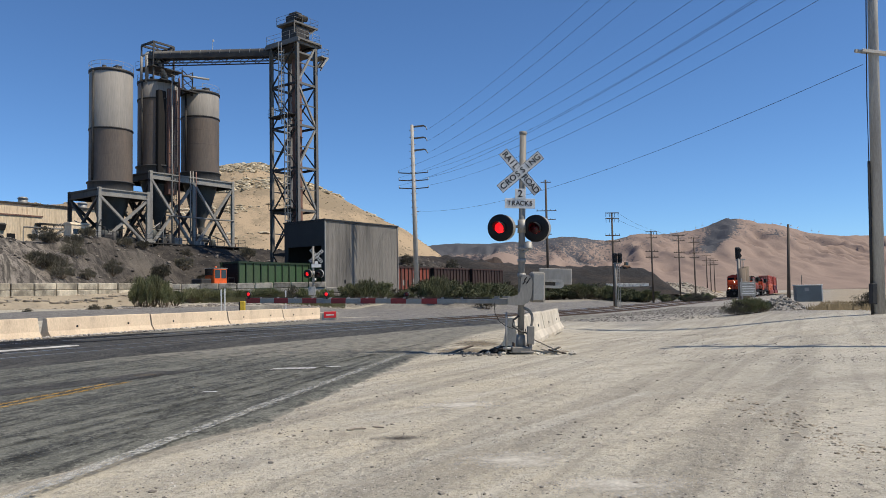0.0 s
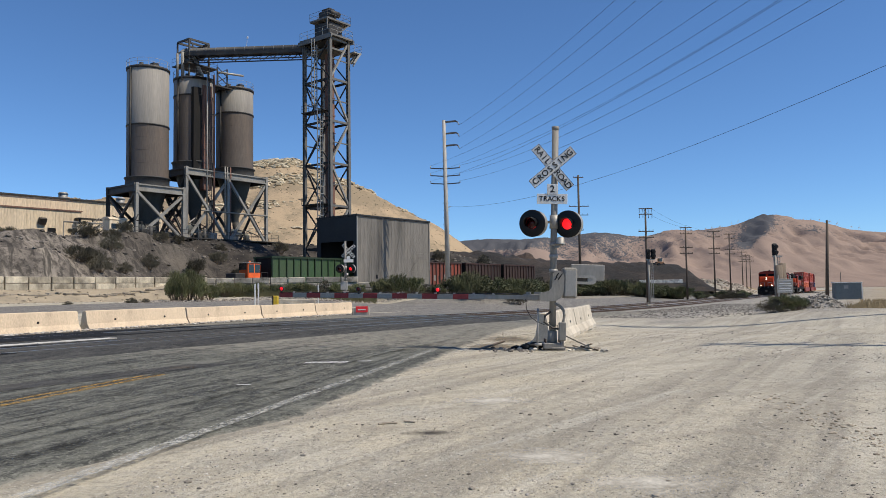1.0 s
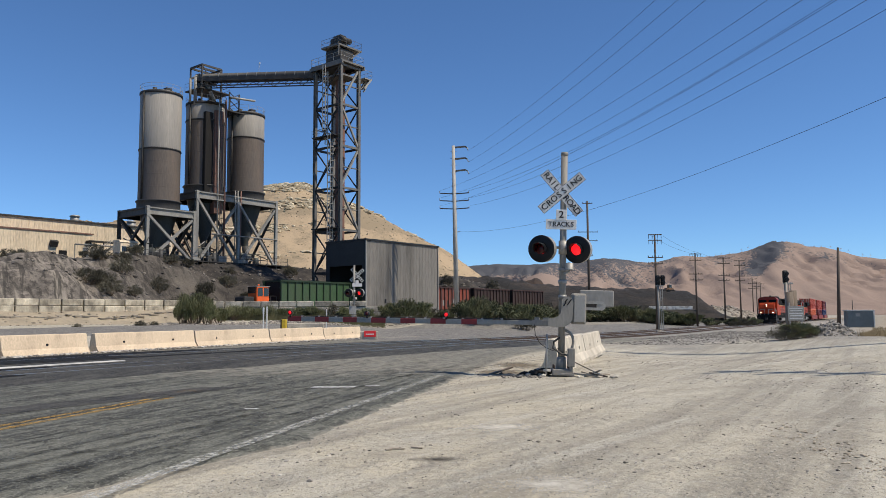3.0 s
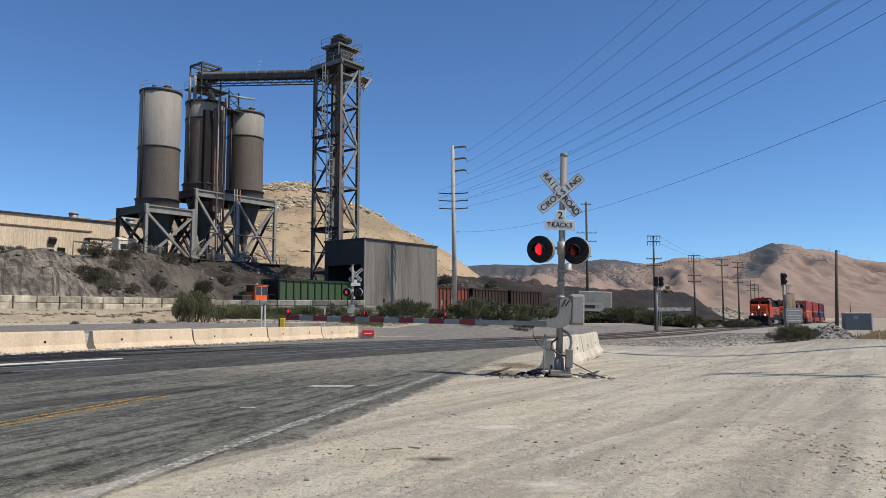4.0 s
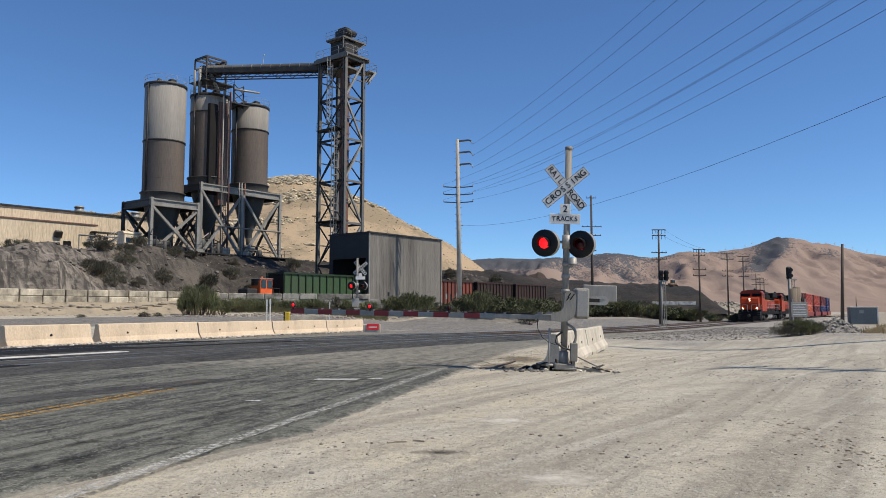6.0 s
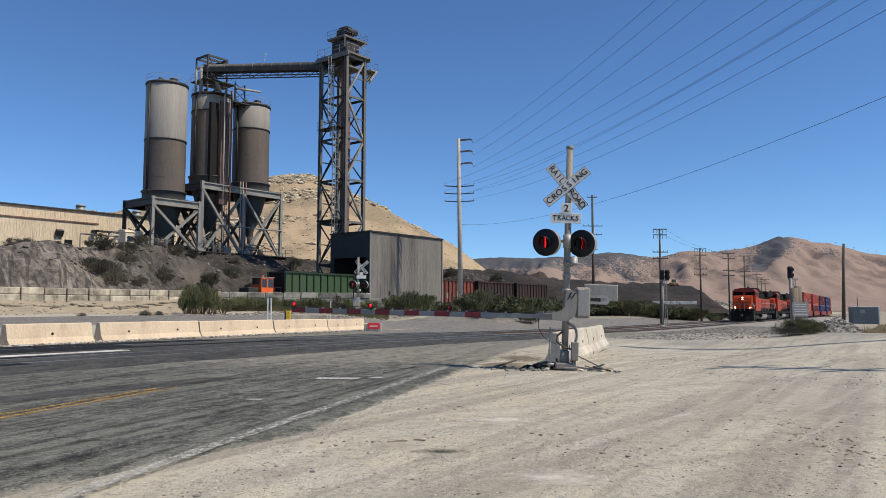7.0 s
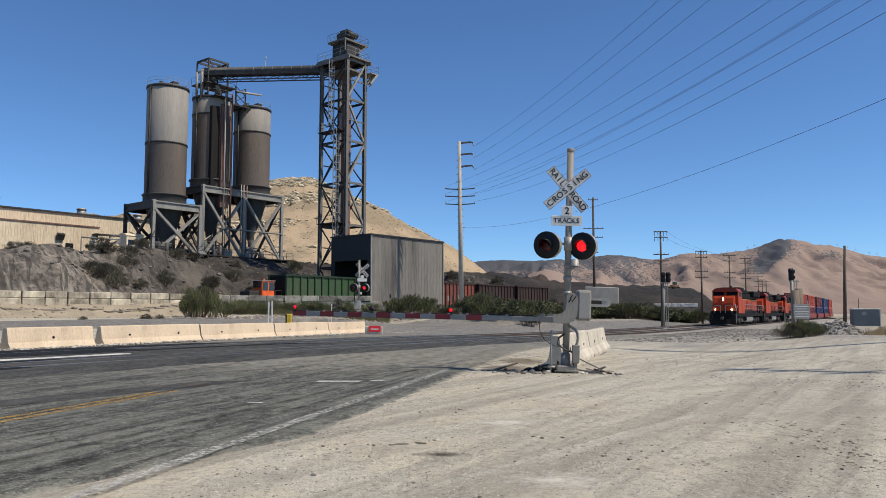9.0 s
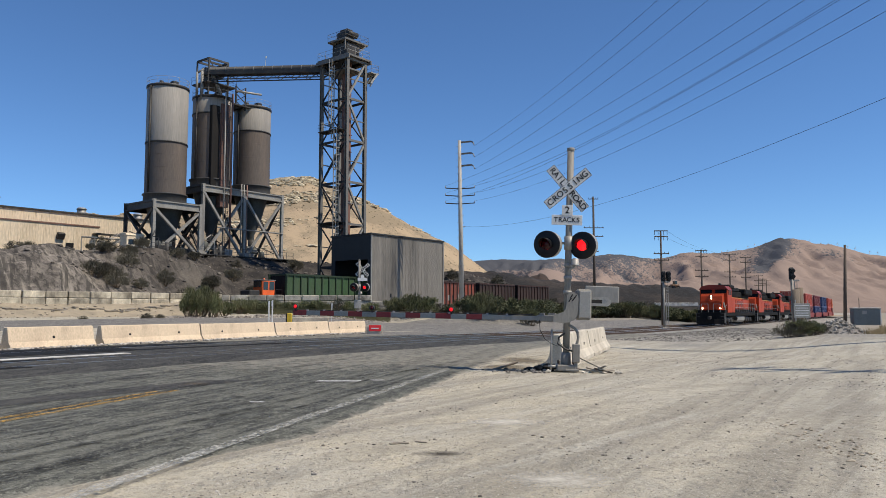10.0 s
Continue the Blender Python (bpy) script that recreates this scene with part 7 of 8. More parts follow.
# ---- stones, debris ----
STONE = material("pale stones", (0.52, 0.475, 0.40), 0.95, 0.0, dirt=(0.16, 0.14, 0.12), scale=1.2, amount=0.7, bump=0.4, rnd=0.4)


def pebble(r, seed):
    bm = bmesh.new()
    bmesh.ops.create_icosphere(bm, subdivisions=1, radius=1.0)
    rr = random.Random(seed)
    out = []
    sq = (rr.uniform(0.7, 1.3), rr.uniform(0.7, 1.3), rr.uniform(0.4, 0.8))
    for v in bm.verts:
        k = rr.uniform(0.75, 1.15)
        out.append(Vector((v.co.x * sq[0] * k, v.co.y * sq[1] * k, v.co.z * sq[2] * k)))
    faces = [[p.index for p in f.verts] for f in bm.faces]
    bm.free()
    return out, faces


PEB = [pebble(1, k) for k in range(8)]


def scatter(name, count, place, size, mat, label, seed, lift=0.0):
    r = random.Random(seed)
    verts, faces = [], []
    for k in range(count):
        x, y = place(r)
        s = size(r)
        vs, fs = PEB[r.randrange(8)]
        a = r.uniform(0, 6.28)
        ca, sa = math.cos(a), math.sin(a)
        z = height(x, y) + s * 0.15 + lift
        o = len(verts)
        verts += [(x + s * (v.x * ca - v.y * sa), y + s * (v.x * sa + v.y * ca), z + s * v.z) for v in vs]
        faces += [tuple(i + o for i in f) for f in fs]
    me = bpy.data.meshes.new(name)
    me.from_pydata(verts, [], faces)
    me.materials.append(mat)
    return tagged(new(name, me), label, "stones", kind="stuff")


def island_stone(name, dark, light):
    m = bpy.data.materials.new(name)
    m.use_nodes = True
    n, l = m.node_tree.nodes, m.node_tree.links
    g = n.new("ShaderNodeNewGeometry")
    rp = n.new("ShaderNodeValToRGB")
    rp.color_ramp.elements[0].color, rp.color_ramp.elements[1].color = (*dark, 1), (*light, 1)
    l.new(g.outputs["Random Per Island"], rp.inputs["Fac"])
    l.new(rp.outputs["Color"], n["Principled BSDF"].inputs["Base Color"])
    n["Principled BSDF"].inputs["Roughness"].default_value = 0.95
    return m


GRIT = island_stone("mixed gravel", (0.10, 0.088, 0.076), (0.58, 0.53, 0.46))


def dirt_place(r):
    while True:
        y = 3.6 + 30 * r.random() ** 1.6
        x = r.uniform(-0.62, 0.95) * y
        if x > road_right(y) + 0.1:
            return x, y


scatter("gravel", 30000, dirt_place, lambda r: 0.0025 + 0.0055 * r.random() ** 3 + (0.006 if r.random() < 0.05 else 0) + (0.014 if r.random() < 0.005 else 0), GRIT, "loose gravel and stones strewn on the dirt", 31)


def edge_place(r):
    y = r.uniform(4, 26)
    return road_right(y) + abs(r.gauss(0, 0.35)) - 0.15, y


scatter("edge_gravel", 2500, edge_place, lambda r: 0.004 + 0.009 * r.random() ** 2, GRIT, "loose gravel along the road edge", 32)


def belt_place(r):
    s = r.uniform(-48, 0)
    d = -2.4 - 10 * r.random() ** 1.7
    return TX + TU.x * s + TL.x * d, TY + TU.y * s + TL.y * d


scatter("trackside_stones", 9000, belt_place, lambda r: 0.02 + 0.05 * r.random() ** 2, island_stone("pale ballast", (0.06, 0.054, 0.047), (0.31, 0.285, 0.245)), "pale broken stone spilled beside the tracks", 33)


def row_place(r):
    k = r.random()
    x, y = 4.0 - 0.25 * k + r.gauss(0, 0.17), 9.0 - 3.6 * k + r.gauss(0, 0.25)
    return x, y


scatter("stone_windrow", 320, row_place, lambda r: 0.006 + 0.020 * r.random() ** 2.5, island_stone("tan stones", (0.22, 0.18, 0.13), (0.52, 0.44, 0.33)), "loose row of tan stones on the dirt", 34)

# rubble heap
RUBBLE = material("broken concrete rubble", (0.34, 0.31, 0.265), 0.95, 0.0, dirt=(0.15, 0.135, 0.115), scale=1.2, amount=0.7, bump=0.4, rnd=0.4)


def heap(x, y, w, h, count):
    t = thing("rubble_heap", pose(x, y, height(x, y)), "heap of broken concrete and stone rubble", "rubble heap")
    core = Build()
    n, m = 22, 8
    vs = [(0, 0, h * 0.85)]
    for j in range(1, m + 1):
        for i in range(n):
            a = 2 * math.pi * i / n
            k = j / m
            vs.append((w * k * math.cos(a), w * 0.75 * k * math.sin(a), h * 0.85 * (1 - k) * (1 + 0.25 * noise.noise(Vector((i * 0.9, j, 0)))) - 0.05))
    fs = [(0, 1 + i, 1 + (i + 1) % n) for i in range(n)]
    fs += [(1 + (j - 1) * n + i, 1 + j * n + i, 1 + j * n + (i + 1) % n, 1 + (j - 1) * n + (i + 1) % n) for j in range(1, m) for i in range(n)]
    part("core", core.add(vs, fs), BALLAST, t)
    meshes = []
    for k in range(8):
        q = random.Random(60 + k)
        n = q.choice((4, 5, 5, 6))
        poly = [(1.5 * q.uniform(0.7, 1.2) * math.cos(6.283 * i / n), q.uniform(0.7, 1.2) * math.sin(6.283 * i / n)) for i in range(n)]
        meshes.append(Build().prism(poly, -0.35, 0.35).mesh("slab", RUBBLE))
    r = random.Random(4)
    for k in range(count):
        a, q = r.uniform(0, 6.28), math.sqrt(r.random())
        ob = new("slab", meshes[k % 8])
        ob.parent = t
        s = r.uniform(0.035, 0.095)
        ob.matrix_basis = pose(w * q * math.cos(a), w * 0.75 * q * math.sin(a), h * 0.88 * (1 - q) + 0.03, r.uniform(-40, 40), r.uniform(-40, 40), r.uniform(0, 360)) @ Matrix.Scale(s, 4)


heap(at_px(1478, 47.0), 47.0, 1.9, 1.15, 300)

# junk at the foot of the signal
PALEWOOD = material("bleached split timber", (0.40, 0.345, 0.27), 0.85, 0.0, dirt=(0.2, 0.165, 0.125), scale=2, amount=0.7, bump=0.3, stretch=(0.3, 3, 3))


def junk():
    r = random.Random(8)
    for dx, dy, ln, ang, mat, lab in ((0.42, -0.1, 0.75, 150, PALEWOOD, "broken grey timber strip"), (0.62, -0.22, 0.6, 120, PALEWOOD, "broken grey timber strip"), (0.55, -0.05, 0.5, 40, CONCRETE, "splintered pale board by the signal"),
                                      (-1.35, 0.8, 0.75, 8, WOOD, "weathered plank on the dirt"), (0.75, -0.3, 0.4, 165, DARKWOOD, "dark piece of timber")):
        m = pose(2.72 + dx, 16.9 + dy, 0.05, r.uniform(-8, 8), r.uniform(-20, -4), ang)
        single("plank", Build().box((0, 0, 0), (ln, 0.09, 0.035), bev=0.006), mat, lab, "plank", m, group="junk by the signal")
    for x, y, z, ln, w, ry, rz in ((3.22, 16.72, 0.20, 0.82, 0.045, 24, -28), (3.55, 16.62, 0.06, 0.42, 0.10, 6, 38), (3.42, 16.58, 0.11, 0.34, 0.06, -18, -60)):
        single("plank", Build().box((0, 0, 0), (ln, w, 0.03), bev=0.005), PALEWOOD, "bleached board leaning on the rubble", "plank", pose(x, y, z, 0, ry, rz), group="junk by the signal")
    q = random.Random(19)
    # near-black lumps: a dark heap with the shadow there put into its colour
    HEAPSHADE = material("heap and shadow black", (0.026, 0.023, 0.021), 0.85, 0.0, dirt=(0.10, 0.085, 0.07), scale=5, amount=0.6, bump=0.5, rnd=0.4)
    for k in range(26):
        n = 7
        poly = [(q.uniform(0.5, 1.0) * math.cos(6.283 * i / n), q.uniform(0.4, 0.9) * math.sin(6.283 * i / n)) for i in range(n)]
        w = q.uniform(0.05, 0.19)
        x, y = 2.36 + q.gauss(-0.08, 0.16), 17.08 + q.gauss(0.0, 0.12)
        single("broken_lump", Build().prism([(px * w, py * w) for px, py in poly], -0.02, q.uniform(0.01, 0.05)), HEAPSHADE, "dark lump for the heap and shadow at the signal's foot", "rubble", pose(x, y, height(x, y) + 0.02 + q.uniform(0, 0.08), q.uniform(-35, 35), q.uniform(-35, 35), q.uniform(0, 360)), group="dark lumps by the signal")
    for dx, dy, s in ((1.02, -0.55, 0.085), (0.75, -0.15, 0.06), (-0.45, 0.1, 0.10), (-0.6, 0.25, 0.12), (-0.42, -0.15, 0.09), (0.3, -0.35, 0.05), (-0.75, 0.05, 0.09)):
        vs, fs = PEB[int(abs(dx) * 10) % 8]
        single("stone", Build().add([p * s for p in vs], fs), STONE, "pale loose stone by the signal", "stone", pose(2.72 + dx, 16.9 + dy, s * 0.3), group="stones by the signal")


junk()

# ---- street furniture beyond the tracks ----
def small_things():
    d = 50.0
    x = at_px(663, d)
    t = thing("red_sign_box", pose(x, d, height(x, d), 0, 0, 4), "red sign board on a concrete block", "sign")
    part("block", Build().box((0, 0.1, 0.3), (1.15, 0.6, 0.55), bev=0.03), CONCRETE, t)
    p = part("board", Build().box((0.05, -0.24, 0.42), (0.78, 0.03, 0.40), bev=0.01), material("red sign paint", (0.65, 0.03, 0.035), 0.5, scale=2, amount=0.3, bump=0.02), t, "red board with a pale bar of lettering")
    part("lettering", Build().box((0.05, -0.262, 0.40), (0.5, 0.008, 0.07)), SIGNWHITE, p)
    d = 47.0
    x = at_px(513, d)
    t = thing("marker_drum", pose(x, d, height(x, d) + 0.02), "small yellow and black hazard marker", "marker")
    part("body", Build().box((0, 0, 0.80), (0.36, 0.28, 0.80), bev=0.05), material("hazard yellow", (0.52, 0.36, 0.03), 0.5, scale=3, amount=0.5, bump=0.05), t)
    part("band", Build().box((-0.14, -0.15, 0.80), (0.08, 0.02, 0.76)), BLACK, t)
    part("foot", Build().box((0, 0, 0.2), (0.3, 0.25, 0.46)), BLACK, t)
    x = at_px(551, 49)
    single("concrete_block", Build().box((0, 0, 0.55), (2.3, 0.6, 1.0), bev=0.04), CONCRETE, "low concrete block behind the barriers", "concrete block", pose(x, 49, height(x, 49) - 0.05, 0, 0, 8))
    for u, d, h in ((477, 44.0, 1.95), (483, 44.6, 2.0), (588, 62.0, 1.7)):
        x = at_px(u, d)
        single("marker_post", Build().beam((0, 0, -0.1), (0, 0, h), 0.12, 0.05).box((0, -0.03, h - 0.2), (0.1, 0.02, 0.3)), SIGNWHITE, "thin pale marker post", "post", pose(x, d, height(x, d)), group="marker posts")
    # pale wall and loader by the dark heap
    x = at_px(1195, 138)
    wall = thing("low_wall", pose(x, 138, 0.35, 0, 0, -6), "low pale wall on an earth bank below the dark heap", "wall")
    for k in range(5):
        part("wall_panel", Build().box((-3.1 + k * 1.56, 0, 2.3), (1.5, 0.35, 0.62), bev=0.03), PAD, wall)
    part("earth_bank", Build().prism([(-2.6, -0.4), (-0.7, 1.9), (0.9, 2.0), (3.0, -0.4)], -4.4, 4.4, Matrix(((0, 0, 1, 0), (1, 0, 0, 0), (0, 1, 0, 0), (0, 0, 0, 1)))), material("dark earth bank", (0.05, 0.044, 0.037), 0.95, 0.0, scale=0.6, amount=0.7, bump=0.6), wall, "dark earth bank")
    d = 168.0
    x = 51.2
    t = thing("wheel_loader", pose(x, d, 6.3, 0, 0, 20), "small yellow loader on the dark heap", "loader")
    t.scale = (0.6, 0.6, 0.6)
    yel = material("faded loader paint", (0.17, 0.085, 0.04), 0.5, scale=1, amount=0.5, bump=0.05)
    part("body", Build().box((0, 0, 1.3), (3.0, 1.6, 0.9), bev=0.1), yel, t)
    part("cab", Build().box((0.2, 0, 2.3), (1.2, 1.3, 1.3), bev=0.08), GLASS, t)
    part("bucket", Build().prism([(0, 0), (0.9, 0.1), (0.7, 0.9), (0, 0.8)], -1.1, 1.1, pose(-3.0, 0, 0.4, 90, 0, 0)), DARK, t)
    part("lift_arm", Build().beam((-2.2, 0.6, 0.9), (-0.6, 0.6, 1.6), 0.2).beam((-2.2, -0.6, 0.9), (-0.6, -0.6, 1.6), 0.2).beam((-2.2, -0.6, 0.9), (-2.2, 0.6, 0.9), 0.2), yel, t)
    for xx in (-1.0, 1.1):
        for yy in (-0.9, 0.9):
            part("wheel", Build().tube((xx, yy - 0.2, 0.6), (xx, yy + 0.2, 0.6), 0.6, n=14), BLACK, t)


small_things()

# coal heap beyond the belt
def coal_heap():
    b = Build()
    n, m = 110, 26
    vs = []
    for j in range(m + 1):
        for i in range(n + 1):
            u, v = i / n, j / m
            x = -62 + 82 * u
            y = -14 + 28 * v
            e = max(0.0, 1 - abs((v - 0.5) * 2) ** 1.5) * ss(0, 0.2, u) * (1 - 0.12 * ss(0.6, 0.9, u)) * (1 - ss(0.92, 1.0, u))
            vs.append((x, y, (7.1 + 2.2 * (1 - ss(0.34, 0.62, u))) * e * (1 + 0.05 * noise.noise(Vector((x * 0.12, y * 0.12, 0)))) - 0.3 + 0.5 * e * noise.fractal(Vector((x * 0.5, y * 0.5, 0)), 0.8, 2.1, 4)))
    b.add(vs, [(j * (n + 1) + i, j * (n + 1) + i + 1, (j + 1) * (n + 1) + i + 1, (j + 1) * (n + 1) + i) for j in range(m) for i in range(n)], True)
    x = 41.5
    COAL = material("black coal dust", (0.017, 0.0155, 0.0145), 0.95, 0.0, dirt=(0.068, 0.050, 0.039), scale=0.16, amount=0.85, bump=0.8, fine=16, stretch=(0.6, 1, 2.2), edge=0.47)
    spoil = Build()
    n2, m2 = 60, 14
    vs = []
    for j in range(m2 + 1):
        for i in range(n2 + 1):
            px, py = -17 + 34 * i / n2, -5 + 10 * j / m2
            e = math.exp(-(py / 2.8) ** 2) * ss(-17, -12, px) * (1 - ss(9, 17, px))
            k = 0.55 + 0.30 * math.exp(-((px - 2) / 5.0) ** 4) + 0.16 * noise.fractal(Vector((px * 0.35, py * 0.35, 4)), 0.8, 2.1, 4)
            vs.append((px, py, 6.0 * e * k))
    spoil.add(vs, [(j * (n2 + 1) + i, j * (n2 + 1) + i + 1, (j + 1) * (n2 + 1) + i + 1, (j + 1) * (n2 + 1) + i) for j in range(m2) for i in range(n2)], False)
    single("spoil_heap", spoil, material("rusty brown spoil", (0.068, 0.048, 0.038), 0.95, 0.0, dirt=(0.03, 0.024, 0.02), scale=0.5, amount=0.8, bump=0.8), "rough rusty-brown spoil heaped on the coal", "heap", pose(18.5, 176, 4.4, 0, 0, 4))
    single("dark_mound", b, COAL, "long dark heap of coal dust behind the shrubs", "heap", pose(x, 168, 1.0, 0, 0, 6))


coal_heap()


# wind turbines on the ridge
def turbine(x, y, z, h):
    t = thing("wind_turbine", pose(x, y, z, 0, 0, 20), "tiny white wind turbine on the far ridge", "wind turbine", group="wind turbines")
    part("tower", Build().tube((0, 0, 0), (0, 0, h), 0.45, 0.3, n=6), SIGNWHITE, t)
    part("nacelle", Build().box((0, -1, h), (2, 4, 2)), SIGNWHITE, t)
    r = Build()
    for k in range(3):
        a = radians(90 + 120 * k)
        r.tube((0, -3, h), (h * 0.55 * math.cos(a), -3, h + h * 0.55 * math.sin(a)), 0.35, 0.1, n=4)
    part("rotor", r, SIGNWHITE, t)


rw = random.Random(77)
for k in range(18):
    u = 1275 + k * 16.3 + rw.uniform(-5, 5)
    y = 2640.0
    x = at_px(u, y)
    turbine(x, y, range_height(x, y) - 2, rw.uniform(9, 15))

# unseen pole whose shadow lies across the dirt
t = thing("utility_pole", pose(16.2, 14.6, 0, 0, 0, 30), "wooden utility pole standing beside the dirt lot", "utility pole")
part("pole", Build().tube((0, 0, -0.3), (0, 0, 14.0), 0.20, 0.15, n=10), WOOD, t)
for z in (13.4, 11.9, 10.2):
    part("crossarm", Build().beam((-1.2, 0, z), (1.2, 0, z), 0.1, 0.12), WOOD, t)


# outcrops and scrub on the hill
def hill_rocks():
    r = random.Random(15)
    verts, faces = [], []
    sv, sf = [], []
    for k in range(16000):
        x, y = r.uniform(-185, 30), r.uniform(255, 352)
        z = hill_height(x, y)
        # ledges lie in bands across the slope
        c = noise.noise(Vector((x * 0.022, y * 0.022, 20))) + 0.55 * math.sin(z * 0.55 + 3.0 * noise.noise(Vector((x * 0.02, y * 0.02, 3))))
        want = ss(0.25, 0.75, c + 0.55 * ss(36, 58, z) - 0.35 * (1 - ss(22, 34, z)) + 0.3 * (1 - ss(-160, -110, x)))
        vs, fs = PEB[r.randrange(8)]
        if r.random() < want:
            s = 0.3 + 1.3 * r.random() ** 2.5
            o = len(verts)
            verts += [(x + s * v.x * 1.5, y + s * v.y, z + s * v.z * 0.95) for v in vs]
            faces += [tuple(i + o for i in f) for f in fs]
        elif r.random() < 0.22:
            s = r.uniform(0.12, 0.40)
            o = len(sv)
            sv += [(x + s * v.x, y + s * v.y, z + s * v.z * 0.8) for v in vs]
            sf += [tuple(i + o for i in f) for f in fs]
    for name, v, f, mat, lab, cat in (("hill_rocks", verts, faces, island_stone("buff outcrop rock", (0.27, 0.22, 0.145), (0.56, 0.475, 0.335)), "pale buff rock outcrops on the hill", "rocks"),
                                      ("hill_scrub", sv, sf, island_stone("scrub on the hill", (0.09, 0.085, 0.05), (0.17, 0.15, 0.09)), "scattered low scrub on the hill", "scrub")):
        me = bpy.data.meshes.new(name)
        me.from_pydata(v, [], f)
        me.materials.append(mat)
        tagged(new(name, me), lab, cat, kind="stuff")


hill_rocks()


# marks pressed into the dirt
def flake_material(name, color, cover, scale):
    m = material(name, color, 0.95, 0.0, scale=2.0, amount=0.5, bump=0.3, spec=0.1)
    n, l = m.node_tree.nodes, m.node_tree.links
    tc = n.new("ShaderNodeTexCoord")
    t = n.new("ShaderNodeTexNoise")
    t.inputs["Scale"].default_value, t.inputs["Detail"].default_value, t.inputs["Roughness"].default_value = scale, 8, 0.75
    l.new(tc.outputs["Object"], t.inputs["Vector"])
    at = n.new("ShaderNodeAttribute")
    at.attribute_name = "cover"
    sm = n.new("ShaderNodeMath")
    l.new(t.outputs["Fac"], sm.inputs[0])
    l.new(at.outputs["Fac"], sm.inputs[1])
    r = n.new("ShaderNodeMapRange")
    r.inputs["From Min"].default_value, r.inputs["From Max"].default_value = cover, cover + 0.45
    l.new(sm.outputs[0], r.inputs["Value"])
    l.new(r.outputs["Result"], n["Principled BSDF"].inputs["Alpha"])
    return m


TREAD = flake_material("pressed dirt", (0.22, 0.198, 0.165), 0.84, 7.0)
STAIN = flake_material("oily stain", (0.07, 0.062, 0.054), 0.9, 5.0)
CHALK = flake_material("pale dust patch", (0.64, 0.60, 0.515), 0.92, 3.8)


def tread(x0, y0, x1, y1, ribs, gap):
    """Tyre print: narrow pressed ribs side by side."""
    b = Build()
    cover = []
    p, q = Vector((x0, y0)), Vector((x1, y1))
    d = (q - p).normalized()
    nrm = Vector((-d.y, d.x))
    n = 24
    for k in range(ribs):
        o = (k - (ribs - 1) / 2) * gap
        vs = []
        for i in range(n + 1):
            f = i / n
            c = p.lerp(q, f) + nrm * (o + 0.10 * math.sin(f * 2.2))
            for s in (-1, 1):
                e = c + nrm * s * gap * 0.16
                vs.append((e.x, e.y, height(e.x, e.y) + 0.004))
                cover.append(0.30 * ss(0, 0.3, f) * (1 - ss(0.7, 1, f)))
        b.add(vs, [(2 * i, 2 * i + 1, 2 * i + 3, 2 * i + 2) for i in range(n)])
    me = b.mesh("tyre_print", TREAD)
    me.attributes.new("cover", "FLOAT", "POINT").data.foreach_set("value", cover)
    return tagged(new("tyre_print", me), "faint ribbed tyre print in the dirt", "tyre print", kind="structure")


SKID = flake_material("dark tyre rubber", (0.022, 0.021, 0.020), 0.62, 2.2)


def tyre_streak(pts, width, strength):
    """Dark rubber laid by turning wheels, ragged and fading at its ends."""
    pts = [Vector(p) for p in pts]
    line = []
    for k in range(41):
        f = k / 40 * (len(pts) - 1)
        i = min(int(f), len(pts) - 2)
        p0, p1, p2, p3 = pts[max(i - 1, 0)], pts[i], pts[i + 1], pts[min(i + 2, len(pts) - 1)]
        u = f - i
        line.append(0.5 * (2 * p1 + (p2 - p0) * u + (2 * p0 - 5 * p1 + 4 * p2 - p3) * u * u + (3 * p1 - p0 - 3 * p2 + p3) * u ** 3))
    b, cover = Build(), []
    vs = []
    for k, p in enumerate(line):
        d = (line[min(k + 1, 40)] - line[max(k - 1, 0)]).normalized()
        nrm = Vector((-d.y, d.x))
        for o, c in ((-1, 0.0), (-0.4, 0.85), (0.3, 1.0), (1, 0.0)):
            q = p + nrm * (o * width / 2 * (1 + 0.3 * noise.noise(Vector((p.y * 1.3, o, width)))))
            vs.append((q.x, q.y, height(q.x, q.y) + 0.049))
            cover.append(strength * c * ss(0, 0.2, k / 40) * (1 - ss(0.75, 1, k / 40)))
    b.add(vs, [(j * 4 + i, j * 4 + i + 1, j * 4 + i + 5, j * 4 + i + 4) for j in range(40) for i in range(3)], True)
    me = b.mesh("tyre_mark", SKID)
    me.attributes.new("cover", "FLOAT", "POINT").data.foreach_set("value", cover)
    return tagged(new("tyre_mark", me), "dark rubber tyre mark worn into the asphalt", "tyre mark", kind="structure")


